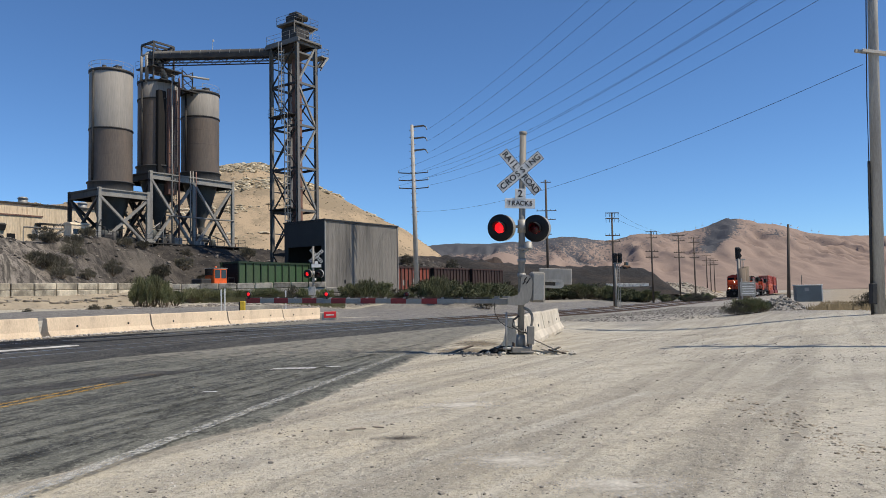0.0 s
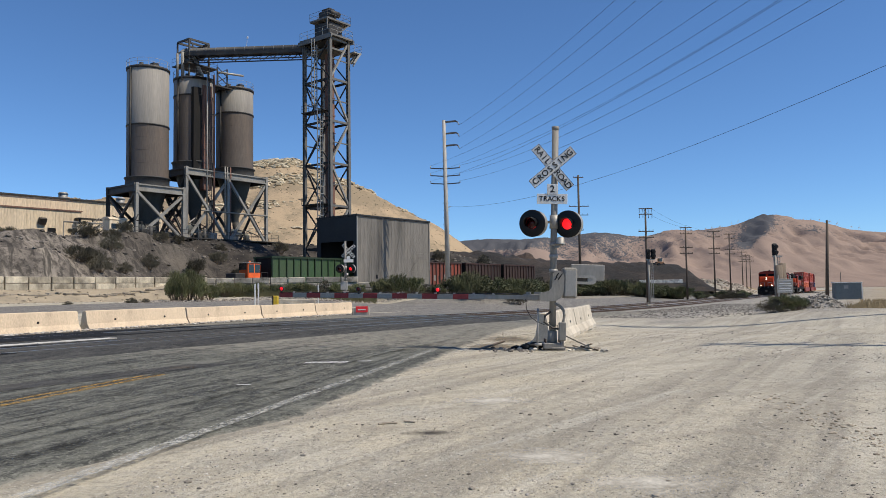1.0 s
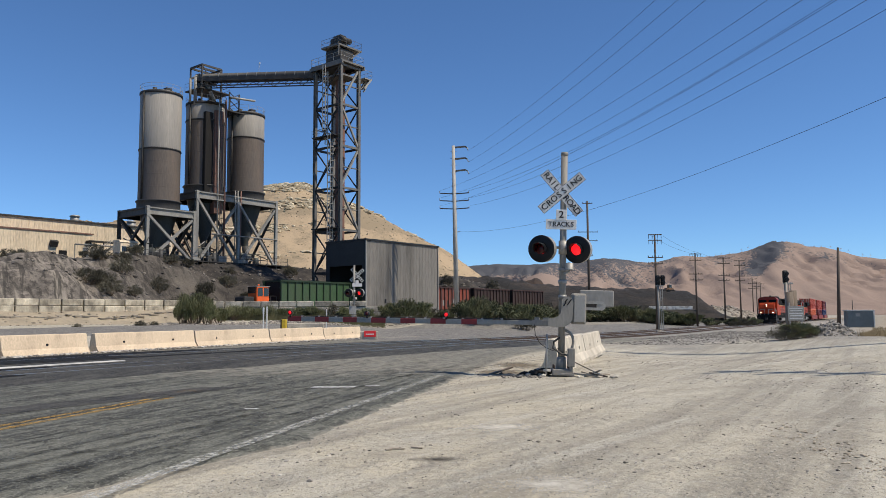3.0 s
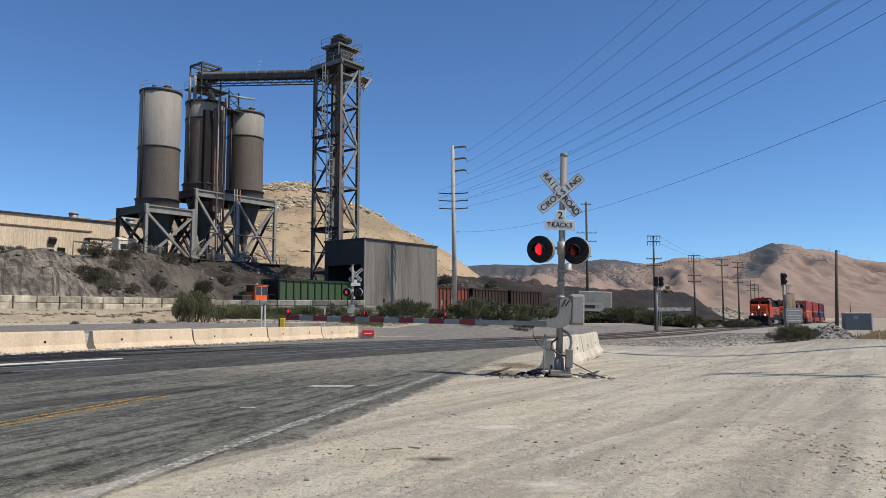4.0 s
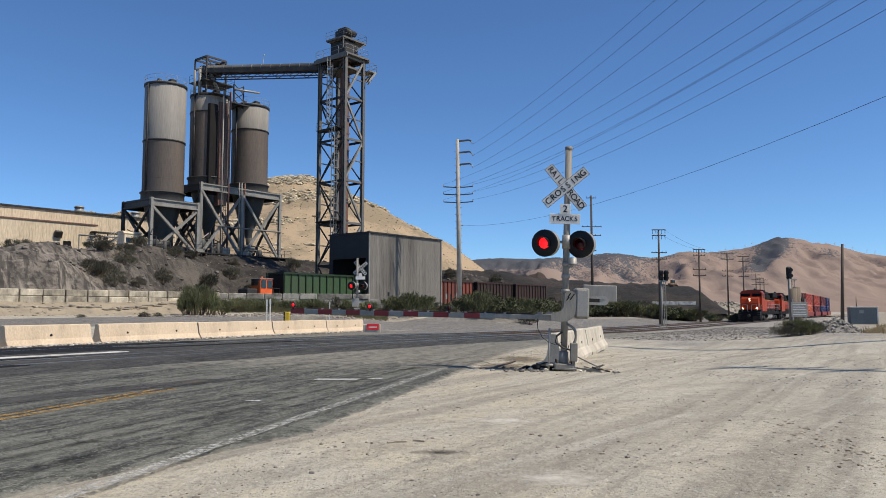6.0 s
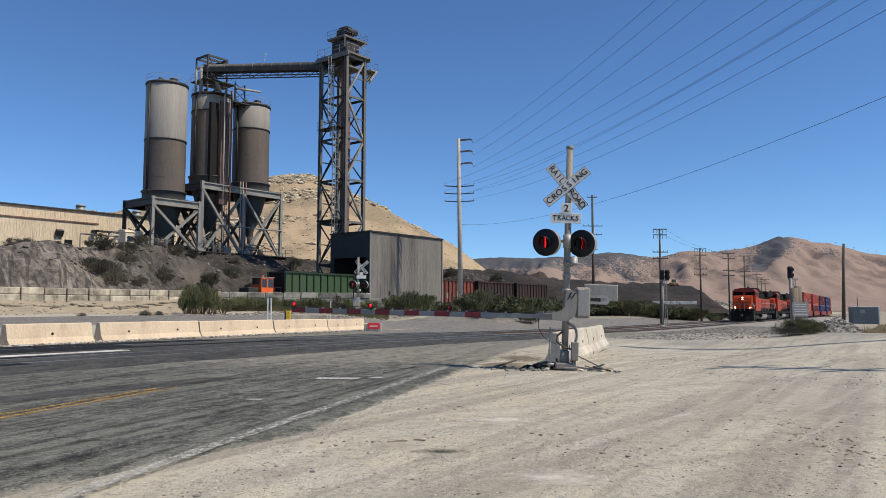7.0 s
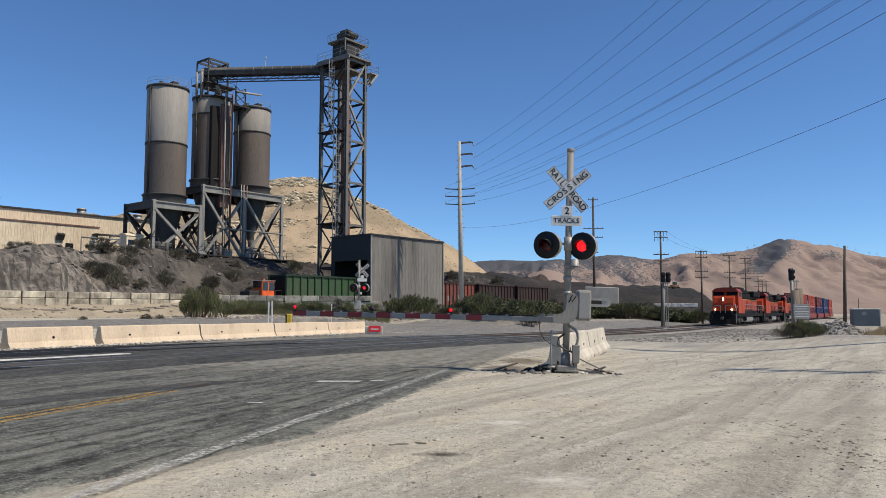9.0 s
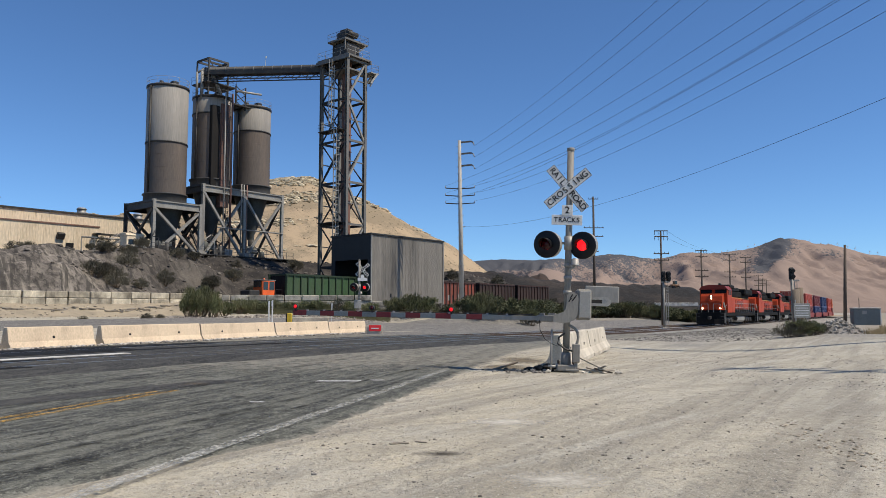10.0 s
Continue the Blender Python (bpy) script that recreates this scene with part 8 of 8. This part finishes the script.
for pts, width, strength in ((((-4.9, 3.6), (-3.8, 6.5), (-2.3, 10.9), (-0.6, 17.2), (2.0, 24)), 0.22, 0.27), (((-5.1, 3.9), (-4.1, 6.8), (-2.6, 11.2), (-0.8, 17.6)), 0.12, 0.24),
                             (((-5.6, 4.6), (-4.5, 7.4), (-3.1, 11.4), (-1.2, 18)), 0.14, 0.2), (((-4.4, 3.4), (-3.3, 6.3), (-1.9, 10.4), (-0.2, 16.0)), 0.16, 0.24),
                             (((-4.1, 3.6), (-3.05, 6.6), (-1.6, 10.9)), 0.10, 0.24), (((-9, 11.5), (-6.2, 14.5), (-2.6, 19.0), (3.4, 27)), 0.2, 0.2),
                             (((-3.6, 12.8), (-1.2, 16.0), (2.2, 21.5), (4.5, 25.5)), 0.18, 0.24), (((-2.9, 13.2), (-0.6, 16.2), (2.6, 21.2)), 0.12, 0.2)):
    tyre_streak(pts, width, strength)
tread(1.15, 10.6, 0.30, 4.9, 10, 0.042)
tread(0.65, 10.4, 0.10, 5.6, 7, 0.045)


def blotch(name, x, y, rx, ry, mat, label):
    b = Build()
    n, m = 30, 8
    vs, cover = [(x, y, height(x, y) + 0.006)], [0.8]
    for j in range(1, m + 1):
        for i in range(n):
            a = 2 * math.pi * i / n
            k = j / m
            px, py = x + rx * k * math.cos(a), y + ry * k * math.sin(a)
            vs.append((px, py, height(px, py) + 0.006))
            cover.append(0.8 * (1 - k))
    fs = [(0, 1 + i, 1 + (i + 1) % n) for i in range(n)] + [(1 + (j - 1) * n + i, 1 + j * n + i, 1 + j * n + (i + 1) % n, 1 + (j - 1) * n + (i + 1) % n) for j in range(1, m) for i in range(n)]
    b.add(vs, fs)
    me = b.mesh(name, mat)
    me.attributes.new("cover", "FLOAT", "POINT").data.foreach_set("value", cover)
    return tagged(new(name, me), label, "stain", kind="structure")


SOIL = flake_material("trampled brown soil", (0.205, 0.168, 0.122), 0.86, 2.4)
for x, y, rx, ry in ((1.5, 18.2, 1.3, 2.4), (2.2, 21.0, 1.4, 3.2)):
    blotch("soil_patch", x, y, rx, ry, SOIL, "trampled brown soil round the signal")
blotch("oil_stain", -0.02, 7.2, 0.55, 0.32, STAIN, "small dark oily stain in the dirt")
for x, y, rx, ry in ((0.9, 6.1, 1.0, 0.7), (1.5, 5.2, 1.2, 0.6), (0.7, 9.2, 1.2, 0.7)):
    blotch("dust_patch", x, y, rx, ry, CHALK, "pale dusty patch on the dirt")


# loose rock on the banks, at the foot of barriers and wall
def bank_place(r):
    while True:
        a, b = r.uniform(-48, 70), r.uniform(1, 27)
        if abs(b - 3.6) > 3.2:
            p = Vector((PX, PY)) + PU * a + PV * b
            return p.x, p.y


scatter("bank_rocks", 5200, bank_place, lambda r: 0.04 + 0.26 * r.random() ** 4, island_stone("dark bank rock", (0.03, 0.027, 0.025), (0.24, 0.21, 0.175)), "loose dark rock on the banks", 41)


def foot_place(r):
    d = r.uniform(21, 53)
    x, y = line_pt(d)
    return x + 0.45 + abs(r.gauss(0, 0.3)), y - 0.1


scatter("barrier_gravel", 1800, foot_place, lambda r: 0.02 + 0.07 * r.random() ** 2, GRIT, "loose gravel along the foot of the barriers", 42, 0.06)


def berm_place(r):
    x = r.uniform(-24, 13)
    return x, 62.5 + 0.84 * (x + 8.5) + 7.9 + 7 * r.random()


scatter("berm_stones", 4200, berm_place, lambda r: 0.03 + 0.14 * r.random() ** 3, island_stone("berm stones", (0.10, 0.085, 0.07), (0.34, 0.30, 0.25)), "loose stones on the low bank by the street", 43)


def far_bank(r):
    s, d = r.uniform(84, 150), r.gauss(16, 3.5)
    return TX + TU.x * s + TL.x * d, TY + TU.y * s + TL.y * d


scatter("pale_bank_rocks", 1500, far_bank, lambda r: 0.1 + 0.4 * r.random() ** 2, island_stone("pale bank rock", (0.16, 0.135, 0.11), (0.42, 0.36, 0.29)), "pale rocks on the bank beyond the tracks", 44)


def slope_place(r):
    a = r.uniform(-62, -22)
    p = Vector((PX, PY)) + PU * a + PV * (r.uniform(-6.5, -0.6) - 1.6 - 0.112 * (a + 22.6))
    return p.x, p.y


scatter("slope_clods", 1500, slope_place, lambda r: 0.02 + 0.14 * r.random() ** 5, island_stone("tan earth clods", (0.17, 0.14, 0.105), (0.48, 0.40, 0.30)), "tan earth clods on the cut slope below the wall", 45)


# broken crust of old paving along the top of the slope
CRUST = material("weathered brown paving", (0.27, 0.232, 0.182), 0.95, 0.0, dirt=(0.12, 0.102, 0.082), scale=1.2, amount=0.8, bump=0.5, rnd=0.3)


def crust():
    r = random.Random(46)
    t = thing("paving_crust", Matrix.Identity(4), "broken edge of old paving on the tan slope", "broken paving")
    for k in range(84):
        a = -66 + 42 * k / 84 + r.uniform(-0.2, 0.2)
        p = Vector((PX, PY)) + PU * a + PV * (-1.9 - 1.6 - 0.112 * (a + 22.6) + r.uniform(-0.25, 0.25))
        m = pose(p.x, p.y, height(p.x, p.y) + 0.02, r.uniform(-6, 14), r.uniform(-5, 5), 51 + r.uniform(-15, 15))
        n = 6
        poly = [(r.uniform(0.2, 0.6) * math.cos(6.283 * i / n), r.uniform(0.08, 0.32) * math.sin(6.283 * i / n)) for i in range(n)]
        part("slab", Build().prism(poly, -0.05, r.uniform(0.03, 0.07)), CRUST, t).matrix_basis = m


crust()


def base_place(r):
    return 2.72 + r.gauss(-0.75, 0.35), 17.1 + r.gauss(0, 0.3)


scatter("base_clods", 160, base_place, lambda r: 0.015 + 0.05 * r.random() ** 2, island_stone("dark base clods", (0.06, 0.052, 0.045), (0.32, 0.28, 0.23)), "dark clods and broken stone at the signal's foot", 47)


def pebble_place(r):
    while True:
        y = 4.2 + 26 * r.random() ** 1.3
        x = r.uniform(-0.5, 0.75) * y
        if x > road_right(y) + 0.1 and noise.noise(Vector((x * 0.6, y * 0.6, 30))) + 0.5 * noise.noise(Vector((x * 2, y * 2, 3))) > r.uniform(-0.2, 0.7):
            return x, y


scatter("pebbles", 1400, pebble_place, lambda r: 0.006 + 0.02 * r.random() ** 5, island_stone("brown pebbles", (0.05, 0.043, 0.036), (0.40, 0.35, 0.28)), "brown pebbles strewn on the dirt", 48)


def yard_place(r):
    while True:
        y = 13 + 34 * r.random() ** 1.2
        x = r.uniform(0.0, 0.62) * y + 3.2
        if track_sd(x, y)[1] < -3 and noise.noise(Vector((x * 0.35, y * 0.35, 50))) > r.uniform(-0.6, 0.6):
            return x, y


scatter("yard_stones", 9000, yard_place, lambda r: 0.006 + 0.016 * r.random() ** 3, GRIT, "grey gravel strewn over the lot beside the tracks", 49)


# splinters of pale wood beside the oil stain
for x, y, ln, ang in ((-0.42, 7.75, 0.16, 12), (-0.22, 7.8, 0.12, -8), (-0.50, 7.7, 0.08, 40)):
    single("wood_splinter", Build().box((0, 0, 0), (ln, 0.025, 0.016), bev=0.004), PALEWOOD, "pale splinter of wood on the dirt", "splinter", pose(x, y, height(x, y) + 0.012, 0, 4, ang), group="wood splinters")
# ---- train ----
RAIL_TOP = 0.02


def path_point(s):
    """Place and heading at s metres up the line from the point abreast; the line bends left far up."""
    s0, R = 165.0, 520.0
    if s <= s0:
        p = Vector((TX, TY)) + TU * s
        return p.x, p.y, 59.4
    th0 = math.atan2(TU.y, TU.x)
    phi = (s - s0) / R
    p = Vector((TX, TY)) + TU * s0
    p += Vector((math.sin(th0 + phi) - math.sin(th0), -math.cos(th0 + phi) + math.cos(th0))) * R
    return p.x, p.y, math.degrees(th0 + phi)


def rail_pose(s0, ln):
    x, y, _ = path_point(s0)
    x2, y2, _ = path_point(s0 + ln)
    return pose(x, y, (rail_z(s0) + rail_z(s0 + ln)) / 2 + RAIL_TOP, 0, 0, math.degrees(math.atan2(y2 - y, x2 - x)))


LOCO_L = 22.6
ENDWAYS = Matrix(((0, 0, 1, 0), (1, 0, 0, 0), (0, 1, 0, 0), (0, 0, 0, 1)))


def locomotive(lead):
    L = LOCO_L
    t = thing("locomotive", Matrix.Identity(4), "orange and black diesel freight locomotive, headlights lit" if lead else "orange and black diesel freight locomotive coupled behind", "locomotive", group="locomotives")
    part("frame", Build().box((L / 2, 0, 1.25), (L - 1.0, 2.9, 0.42), bev=0.04), LOCOBLACK, t)
    pil = Build().prism([(0.25, -1.5), (0.25, 1.5), (0.9, 1.5), (0.9, -1.5)], 0.28, 1.45).prism([(0.7, -1.45), (0.7, 1.45), (2.6, 1.45), (2.6, -1.45)], 1.4, 1.72)
    pil.prism([(-0.15, -0.5), (-0.15, 0.5), (0.3, 1.45), (0.3, -1.45)], 0.18, 0.75)
    part("pilot", pil, LOCOBLACK, t, "black pilot and plow")
    nose = Build()
    prof = [(0.9, 1.7), (0.88, 2.6), (1.1, 3.25), (1.35, 3.5), (2.5, 3.6), (2.5, 1.7)]
    nose.prism(prof, -1.15, 1.15, pose(0, 0, 0, 90, 0, 0))
    part("nose", nose, ORANGE, t, "orange wide nose")
    cab = Build().prism([(2.3, 1.45), (2.3, 3.5), (2.45, 4.05), (2.75, 4.05), (2.75, 1.45)], -1.5, 1.5, pose(0, 0, 0, 90, 0, 0))
    cab.prism([(-1.5, 1.45), (1.5, 1.45), (1.5, 4.0), (1.2, 4.36), (0.5, 4.47), (-0.5, 4.47), (-1.2, 4.36), (-1.5, 4.0)], 2.75, 4.9, ENDWAYS)
    cb = part("cab", cab, ORANGE, t)
    part("cab_roof", Build().prism([(-1.56, 3.98), (-1.5, 4.0), (-1.2, 4.38), (-0.5, 4.49), (0.5, 4.49), (1.2, 4.38), (1.5, 4.0), (1.56, 3.98), (1.24, 4.44), (0.52, 4.57), (-0.52, 4.57), (-1.24, 4.44)], 2.3, 5.0, ENDWAYS), MAROON, cb, "dark red cab roof")
    for y in (-0.78, 0.78):
        part("windscreen", Build().box((2.36, y, 3.83), (0.05, 1.22, 0.46), m=pose(0, 0, 0, 0, 14, 0), bev=0.02), LOCOGLASS, cb)
    for y in (-1.51, 1.51):
        for x in (3.25, 4.2):
            part("side_window", Build().box((x, y, 3.72), (0.7, 0.04, 0.56), bev=0.02), LOCOGLASS, cb)
    hl = Build()
    for z in (3.02, 3.26):
        hl.tube((1.10, 0, z), (0.90, 0, z), 0.085, n=12)
    part("headlight", hl, HEADGLOW if lead else GLASS, t, "lit twin headlight" if lead else "")
    for y in (-0.95, 0.95):
        part("ditch_light", Build().tube((0.95, y, 1.90), (0.72, y, 1.90), 0.10, n=12), HEADGLOW if lead else GLASS, t, "lit ditch light" if lead else "")
    part("nose_stripe", Build().box((0.88, 0, 1.56), (0.05, 2.2, 0.14)), STEELPALE, t)
    part("headlight_housing", Build().box((1.16, 0, 3.14), (0.36, 0.40, 0.62), bev=0.03), MAROON, t)
    part("long_hood", Build().box((12.7, 0, 2.5), (15.4, 1.9, 1.55), bev=0.06), ORANGE, t)
    part("upper_hood", Build().box((12.7, 0, 3.62), (15.4, 1.94, 0.75), bev=0.1), LOCOBLACK, t, "black upper hood")
    part("hood_stripe", Build().box((12.7, -0.975, 3.2), (15.2, 0.02, 0.07)).box((12.7, 0.975, 3.2), (15.2, 0.02, 0.07)), material("faded yellow stripe", (0.45, 0.30, 0.06), 0.5, scale=1, amount=0.4, bump=0), t)
    part("sill_box", Build().box((12.7, 0, 1.62), (15.4, 2.1, 0.4), bev=0.03), LOCOBLACK, t)
    for y in (-1.15, 1.15):
        part("equipment_cabinet", Build().box((5.9, y, 2.3), (1.9, 0.7, 1.7), bev=0.04), ORANGE, t)
    part("roof_blister", Build().box((9.0, 0, 4.2), (7.6, 2.1, 0.5), bev=0.12), LOCOBLACK, t)
    part("blower_housing", Build().box((7.4, 0, 4.45), (2.8, 2.3, 0.5), bev=0.12), LOCOBLACK, t)
    part("radiator", Build().box((17.6, 0, 4.0), (5.6, 2.9, 0.8), bev=0.14), LOCOBLACK, t, "black flared radiator")
    part("exhaust_stack", Build().box((11.4, 0, 4.6), (1.2, 0.7, 0.35), bev=0.05), DARK, t)
    for k in range(9):
        for y in (-0.965, 0.965):
            part("hood_door", Build().box((7.6 + k * 1.05, y, 2.5), (0.9, 0.04, 1.3), bev=0.012), ORANGE, t)
    for y in (-0.6, 0.6):
        part("nose_door", Build().box((0.885, y, 2.25), (0.04, 0.62, 0.95), bev=0.015), ORANGE, t)
    part("sun_visor", Build().prism([(-1.56, 4.04), (1.56, 4.04), (1.24, 4.42), (0.5, 4.54), (-0.5, 4.54), (-1.24, 4.42)], 2.14, 2.74, ENDWAYS), MAROON, t, "dark red brow over the windscreen")
    part("horn", Build().box((6.2, 0, 4.75), (0.6, 0.3, 0.3), bev=0.08), DARK, t)
    part("air_tank", Build().tube((8.6, -1.2, 0.75), (8.6 + 0.1, -1.2, 0.75), 0.25, n=10), DARK, t)
    for y in (-1.3, 1.3):
        steps = Build()
        for k in range(4):
            steps.box((0.45, y, 0.42 + k * 0.3), (0.5, 0.42, 0.05))
        steps.box((0.45, y * 1.15, 0.85), (0.55, 0.03, 1.1))
        part("step_well", steps, STEELGREY, t)
    part("hand_brake", Build().tube((1.6, -1.18, 2.3), (1.6, -1.26, 2.3), 0.3, n=14), STEELPALE, t)
    gr = Build()
    for y in (-0.98, 0.98):
        gr.box((9.2, y, 3.7), (4.5, 0.06, 0.5))
    part("grille", gr, LOCOBLACK, t)
    part("number_board", Build().box((2.62, -0.9, 4.25), (0.08, 0.5, 0.18), m=pose(0, 0, 0, 0, 35, 0)).box((2.62, 0.9, 4.25), (0.08, 0.5, 0.18), m=pose(0, 0, 0, 0, 35, 0)), SIGNWHITE, t)
    part("lettering", Build().box((13.5, -1.0, 2.6), (4.2, 0.02, 0.5)).box((13.5, 1.0, 2.6), (4.2, 0.02, 0.5)), MAROON, t, "dark band of lettering")
    tank = Build().box((11.6, 0, 0.72), (5.6, 2.7, 0.82), bev=0.2)
    part("fuel_tank", tank, STEELPALE, t, "dusty grey fuel tank")
    rl = Build()
    for y in (-1.42, 1.42):
        rail_line(rl, (5.4, y, 1.5), (L - 0.9, y, 1.5), 1.05, 1.6, 0.045)
        for k in range(4):
            rl.box((0.75, y * 0.9, 0.45 + k * 0.3), (0.5, 0.35, 0.04))
        rl.beam((0.62, y, 1.0), (1.5, y, 2.2), 0.05).beam((1.5, y, 2.2), (2.3, y, 2.3), 0.05).beam((0.62, y, 0.5), (0.62, y, 1.0), 0.06)
        rl.beam((0.6, y * 0.2, 1.5), (0.6, y * 0.2, 2.4), 0.05).beam((0.6, y * 0.7, 1.5), (0.6, y * 0.7, 2.4), 0.05).beam((0.6, y * 0.2, 2.4), (0.6, y * 0.7, 2.4), 0.05)
    part("handrail", rl, GALV if lead else STEELGREY, t, "grey handrails")
    for x in (-0.05, L + 0.05):
        part("coupler", Build().box((x, 0, 0.85), (0.9, 0.32, 0.36), bev=0.05), DARK, t)
    part("rear_end", Build().box((L - 0.55, 0, 0.85), (0.3, 2.9, 1.1)), LOCOBLACK, t)
    axles = []
    for c in (4.4, L - 4.4):
        tr = Build()
        for y in (-1.08, 1.08):
            tr.box((c, y, 0.72), (4.9, 0.16, 0.34), bev=0.05)
            for o in (-1.85, 0.0, 1.85):
                tr.box((c + o, y * 1.06, 0.54), (0.5, 0.16, 0.42), bev=0.05)
            for o in (-0.95, 0.95):
                tr.tube((c + o, y * 1.08, 0.45), (c + o, y * 1.08, 0.85), 0.12)
        tk = part("truck", tr, STEELGREY, t)
        for o in (-1.85, 0.0, 1.85):
            wh = Build()
            for y in (-0.76, 0.76):
                wh.tube((0, y - 0.07, 0), (0, y + 0.07, 0), 0.52, n=22)
                for k in range(6):
                    a = radians(60 * k)
                    wh.box((0.28 * math.cos(a), y * 1.1, 0.28 * math.sin(a)), (0.14, 0.04, 0.14), m=pose(0, 0, 0, 0, -60 * k, 0))
            wh.tube((0, -0.8, 0), (0, 0.8, 0), 0.09)
            axles.append(part("wheelset", wh, RAILSIDE, tk, "", pose(c + o, 0, 0.52)))
    return t, axles


BOXCOL = {
    "red": material("red container steel", (0.42, 0.075, 0.045), 0.55, 0.0, dirt=(0.25, 0.06, 0.045), scale=0.4, amount=0.5, bump=0.05),
    "maroon": material("maroon container steel", (0.17, 0.032, 0.032), 0.55, 0.0, scale=0.4, amount=0.5, bump=0.05),
    "blue": material("navy container steel", (0.025, 0.05, 0.14), 0.55, 0.0, dirt=(0.05, 0.06, 0.10), scale=0.4, amount=0.5, bump=0.05),
    "orange": material("orange container steel", (0.60, 0.15, 0.06), 0.55, 0.0, scale=0.4, amount=0.4, bump=0.05),
    "white": material("white container steel", (0.55, 0.55, 0.54), 0.55, 0.0, scale=0.4, amount=0.4, bump=0.05),
}
WELL_L = 21.5


def container(parent, x0, z0, col):
    L = 16.2
    b = Build()
    b.box((x0 + L / 2, 0, z0 + 1.32), (L - 0.2, 2.36, 2.5))
    for k in range(36):
        for y in (-1.2, 1.2):
            b.box((x0 + 0.3 + k * (L - 0.6) / 35, y, z0 + 1.32), (0.2, 0.06, 2.3))
    for y in (-1.17, 1.17):
        for z in (0.09, 2.54):
            b.beam((x0, y, z0 + z), (x0 + L, y, z0 + z), 0.16, 0.18)
        for x in (x0 + 0.09, x0 + L - 0.09):
            b.beam((x, y, z0), (x, y, z0 + 2.63), 0.16)
    ob = part("container", b, BOXCOL[col], parent, col + " corrugated shipping container")
    d = Build().box((x0 - 0.02, -0.58, z0 + 1.32), (0.06, 1.1, 2.3)).box((x0 - 0.02, 0.58, z0 + 1.32), (0.06, 1.1, 2.3))
    part("container_door", d, BOXCOL[col], ob)
    bars = Build()
    for y in (-0.85, -0.35, 0.35, 0.85):
        bars.tube((x0 - 0.08, y, z0 + 0.2), (x0 - 0.08, y, z0 + 2.4), 0.03)
    part("locking_bar", bars, GALV, ob)


def well_car(low, high):
    t = thing("well_car", Matrix.Identity(4), "double-stack well car carrying a %s container on a %s one" % (high, low), "freight car", group="container cars")
    L = WELL_L
    b = Build()
    for y in (-1.42, 1.42):
        b.box((L / 2, y, 0.85), (L - 4.6, 0.14, 1.0))
    b.box((1.6, 0, 1.05), (3.0, 2.4, 0.3)).box((L - 1.6, 0, 1.05), (3.0, 2.4, 0.3)).box((L / 2, 0, 0.32), (L - 5, 2.7, 0.1))
    part("well", b, MAROON, t)
    for x in (1.7, L - 1.7):
        tk = part("truck", Build().box((x, -1.0, 0.55), (2.4, 0.18, 0.4), bev=0.05).box((x, 1.0, 0.55), (2.4, 0.18, 0.4), bev=0.05).box((x, 0, 0.6), (0.4, 2.0, 0.3)), DARK, t)
        for o in (-0.88, 0.88):
            w = Build()
            for y in (-0.76, 0.76):
                w.tube((x + o, y - 0.07, 0.45), (x + o, y + 0.07, 0.45), 0.45, n=14)
            w.tube((x + o, -0.8, 0.45), (x + o, 0.8, 0.45), 0.08)
            part("wheelset", w, RAILSIDE, tk)
    container(t, 2.65, 0.24, low)
    container(t, 2.65, 2.88, high)
    return t


SPEED = 7.2


def front_at(t):
    return SPEED * (10.0 - t)


train = []
s_off = 0.0
AXLES = []
first, axles = locomotive(True)
train.append((first, s_off, LOCO_L))
AXLES += axles
s_off += LOCO_L + 0.6
for k in range(2):
    lo, axles = locomotive(False)
    train.append((lo, s_off, LOCO_L))
    AXLES += axles
    s_off += LOCO_L + 0.6
for low, high in (("orange", "red"), ("maroon", "red"), ("blue", "maroon"), ("blue", "blue"), ("red", "red"), ("maroon", "orange"), ("blue", "maroon"), ("red", "blue"), ("maroon", "red")):
    train.append((well_car(low, high), s_off, WELL_L))
    s_off += WELL_L + 0.5


# ---- motions ----
def motions():
    """The train rolls in; the flashers turn their lit face to the road in turns."""
    for ob, off, ln in train:
        rows = []
        for k in range(11):
            rows.append((k * 1.0, rail_pose(front_at(k * 1.0) + off, ln)))
        walk(ob, rows)
    for ax in AXLES:
        base = ax.matrix_basis.translation.copy()
        rows = []
        for k in range(101):
            rows.append((k / 10, pose(*base, 0, -math.degrees(SPEED * k / 10 / 0.52), 0)))
        walk(ax, rows)
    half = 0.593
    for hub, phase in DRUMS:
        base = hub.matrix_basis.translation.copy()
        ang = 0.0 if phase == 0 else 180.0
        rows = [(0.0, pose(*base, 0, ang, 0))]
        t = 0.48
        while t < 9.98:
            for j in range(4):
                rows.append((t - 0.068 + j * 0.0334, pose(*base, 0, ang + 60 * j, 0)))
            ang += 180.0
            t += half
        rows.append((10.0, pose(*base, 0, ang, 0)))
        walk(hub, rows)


motions()
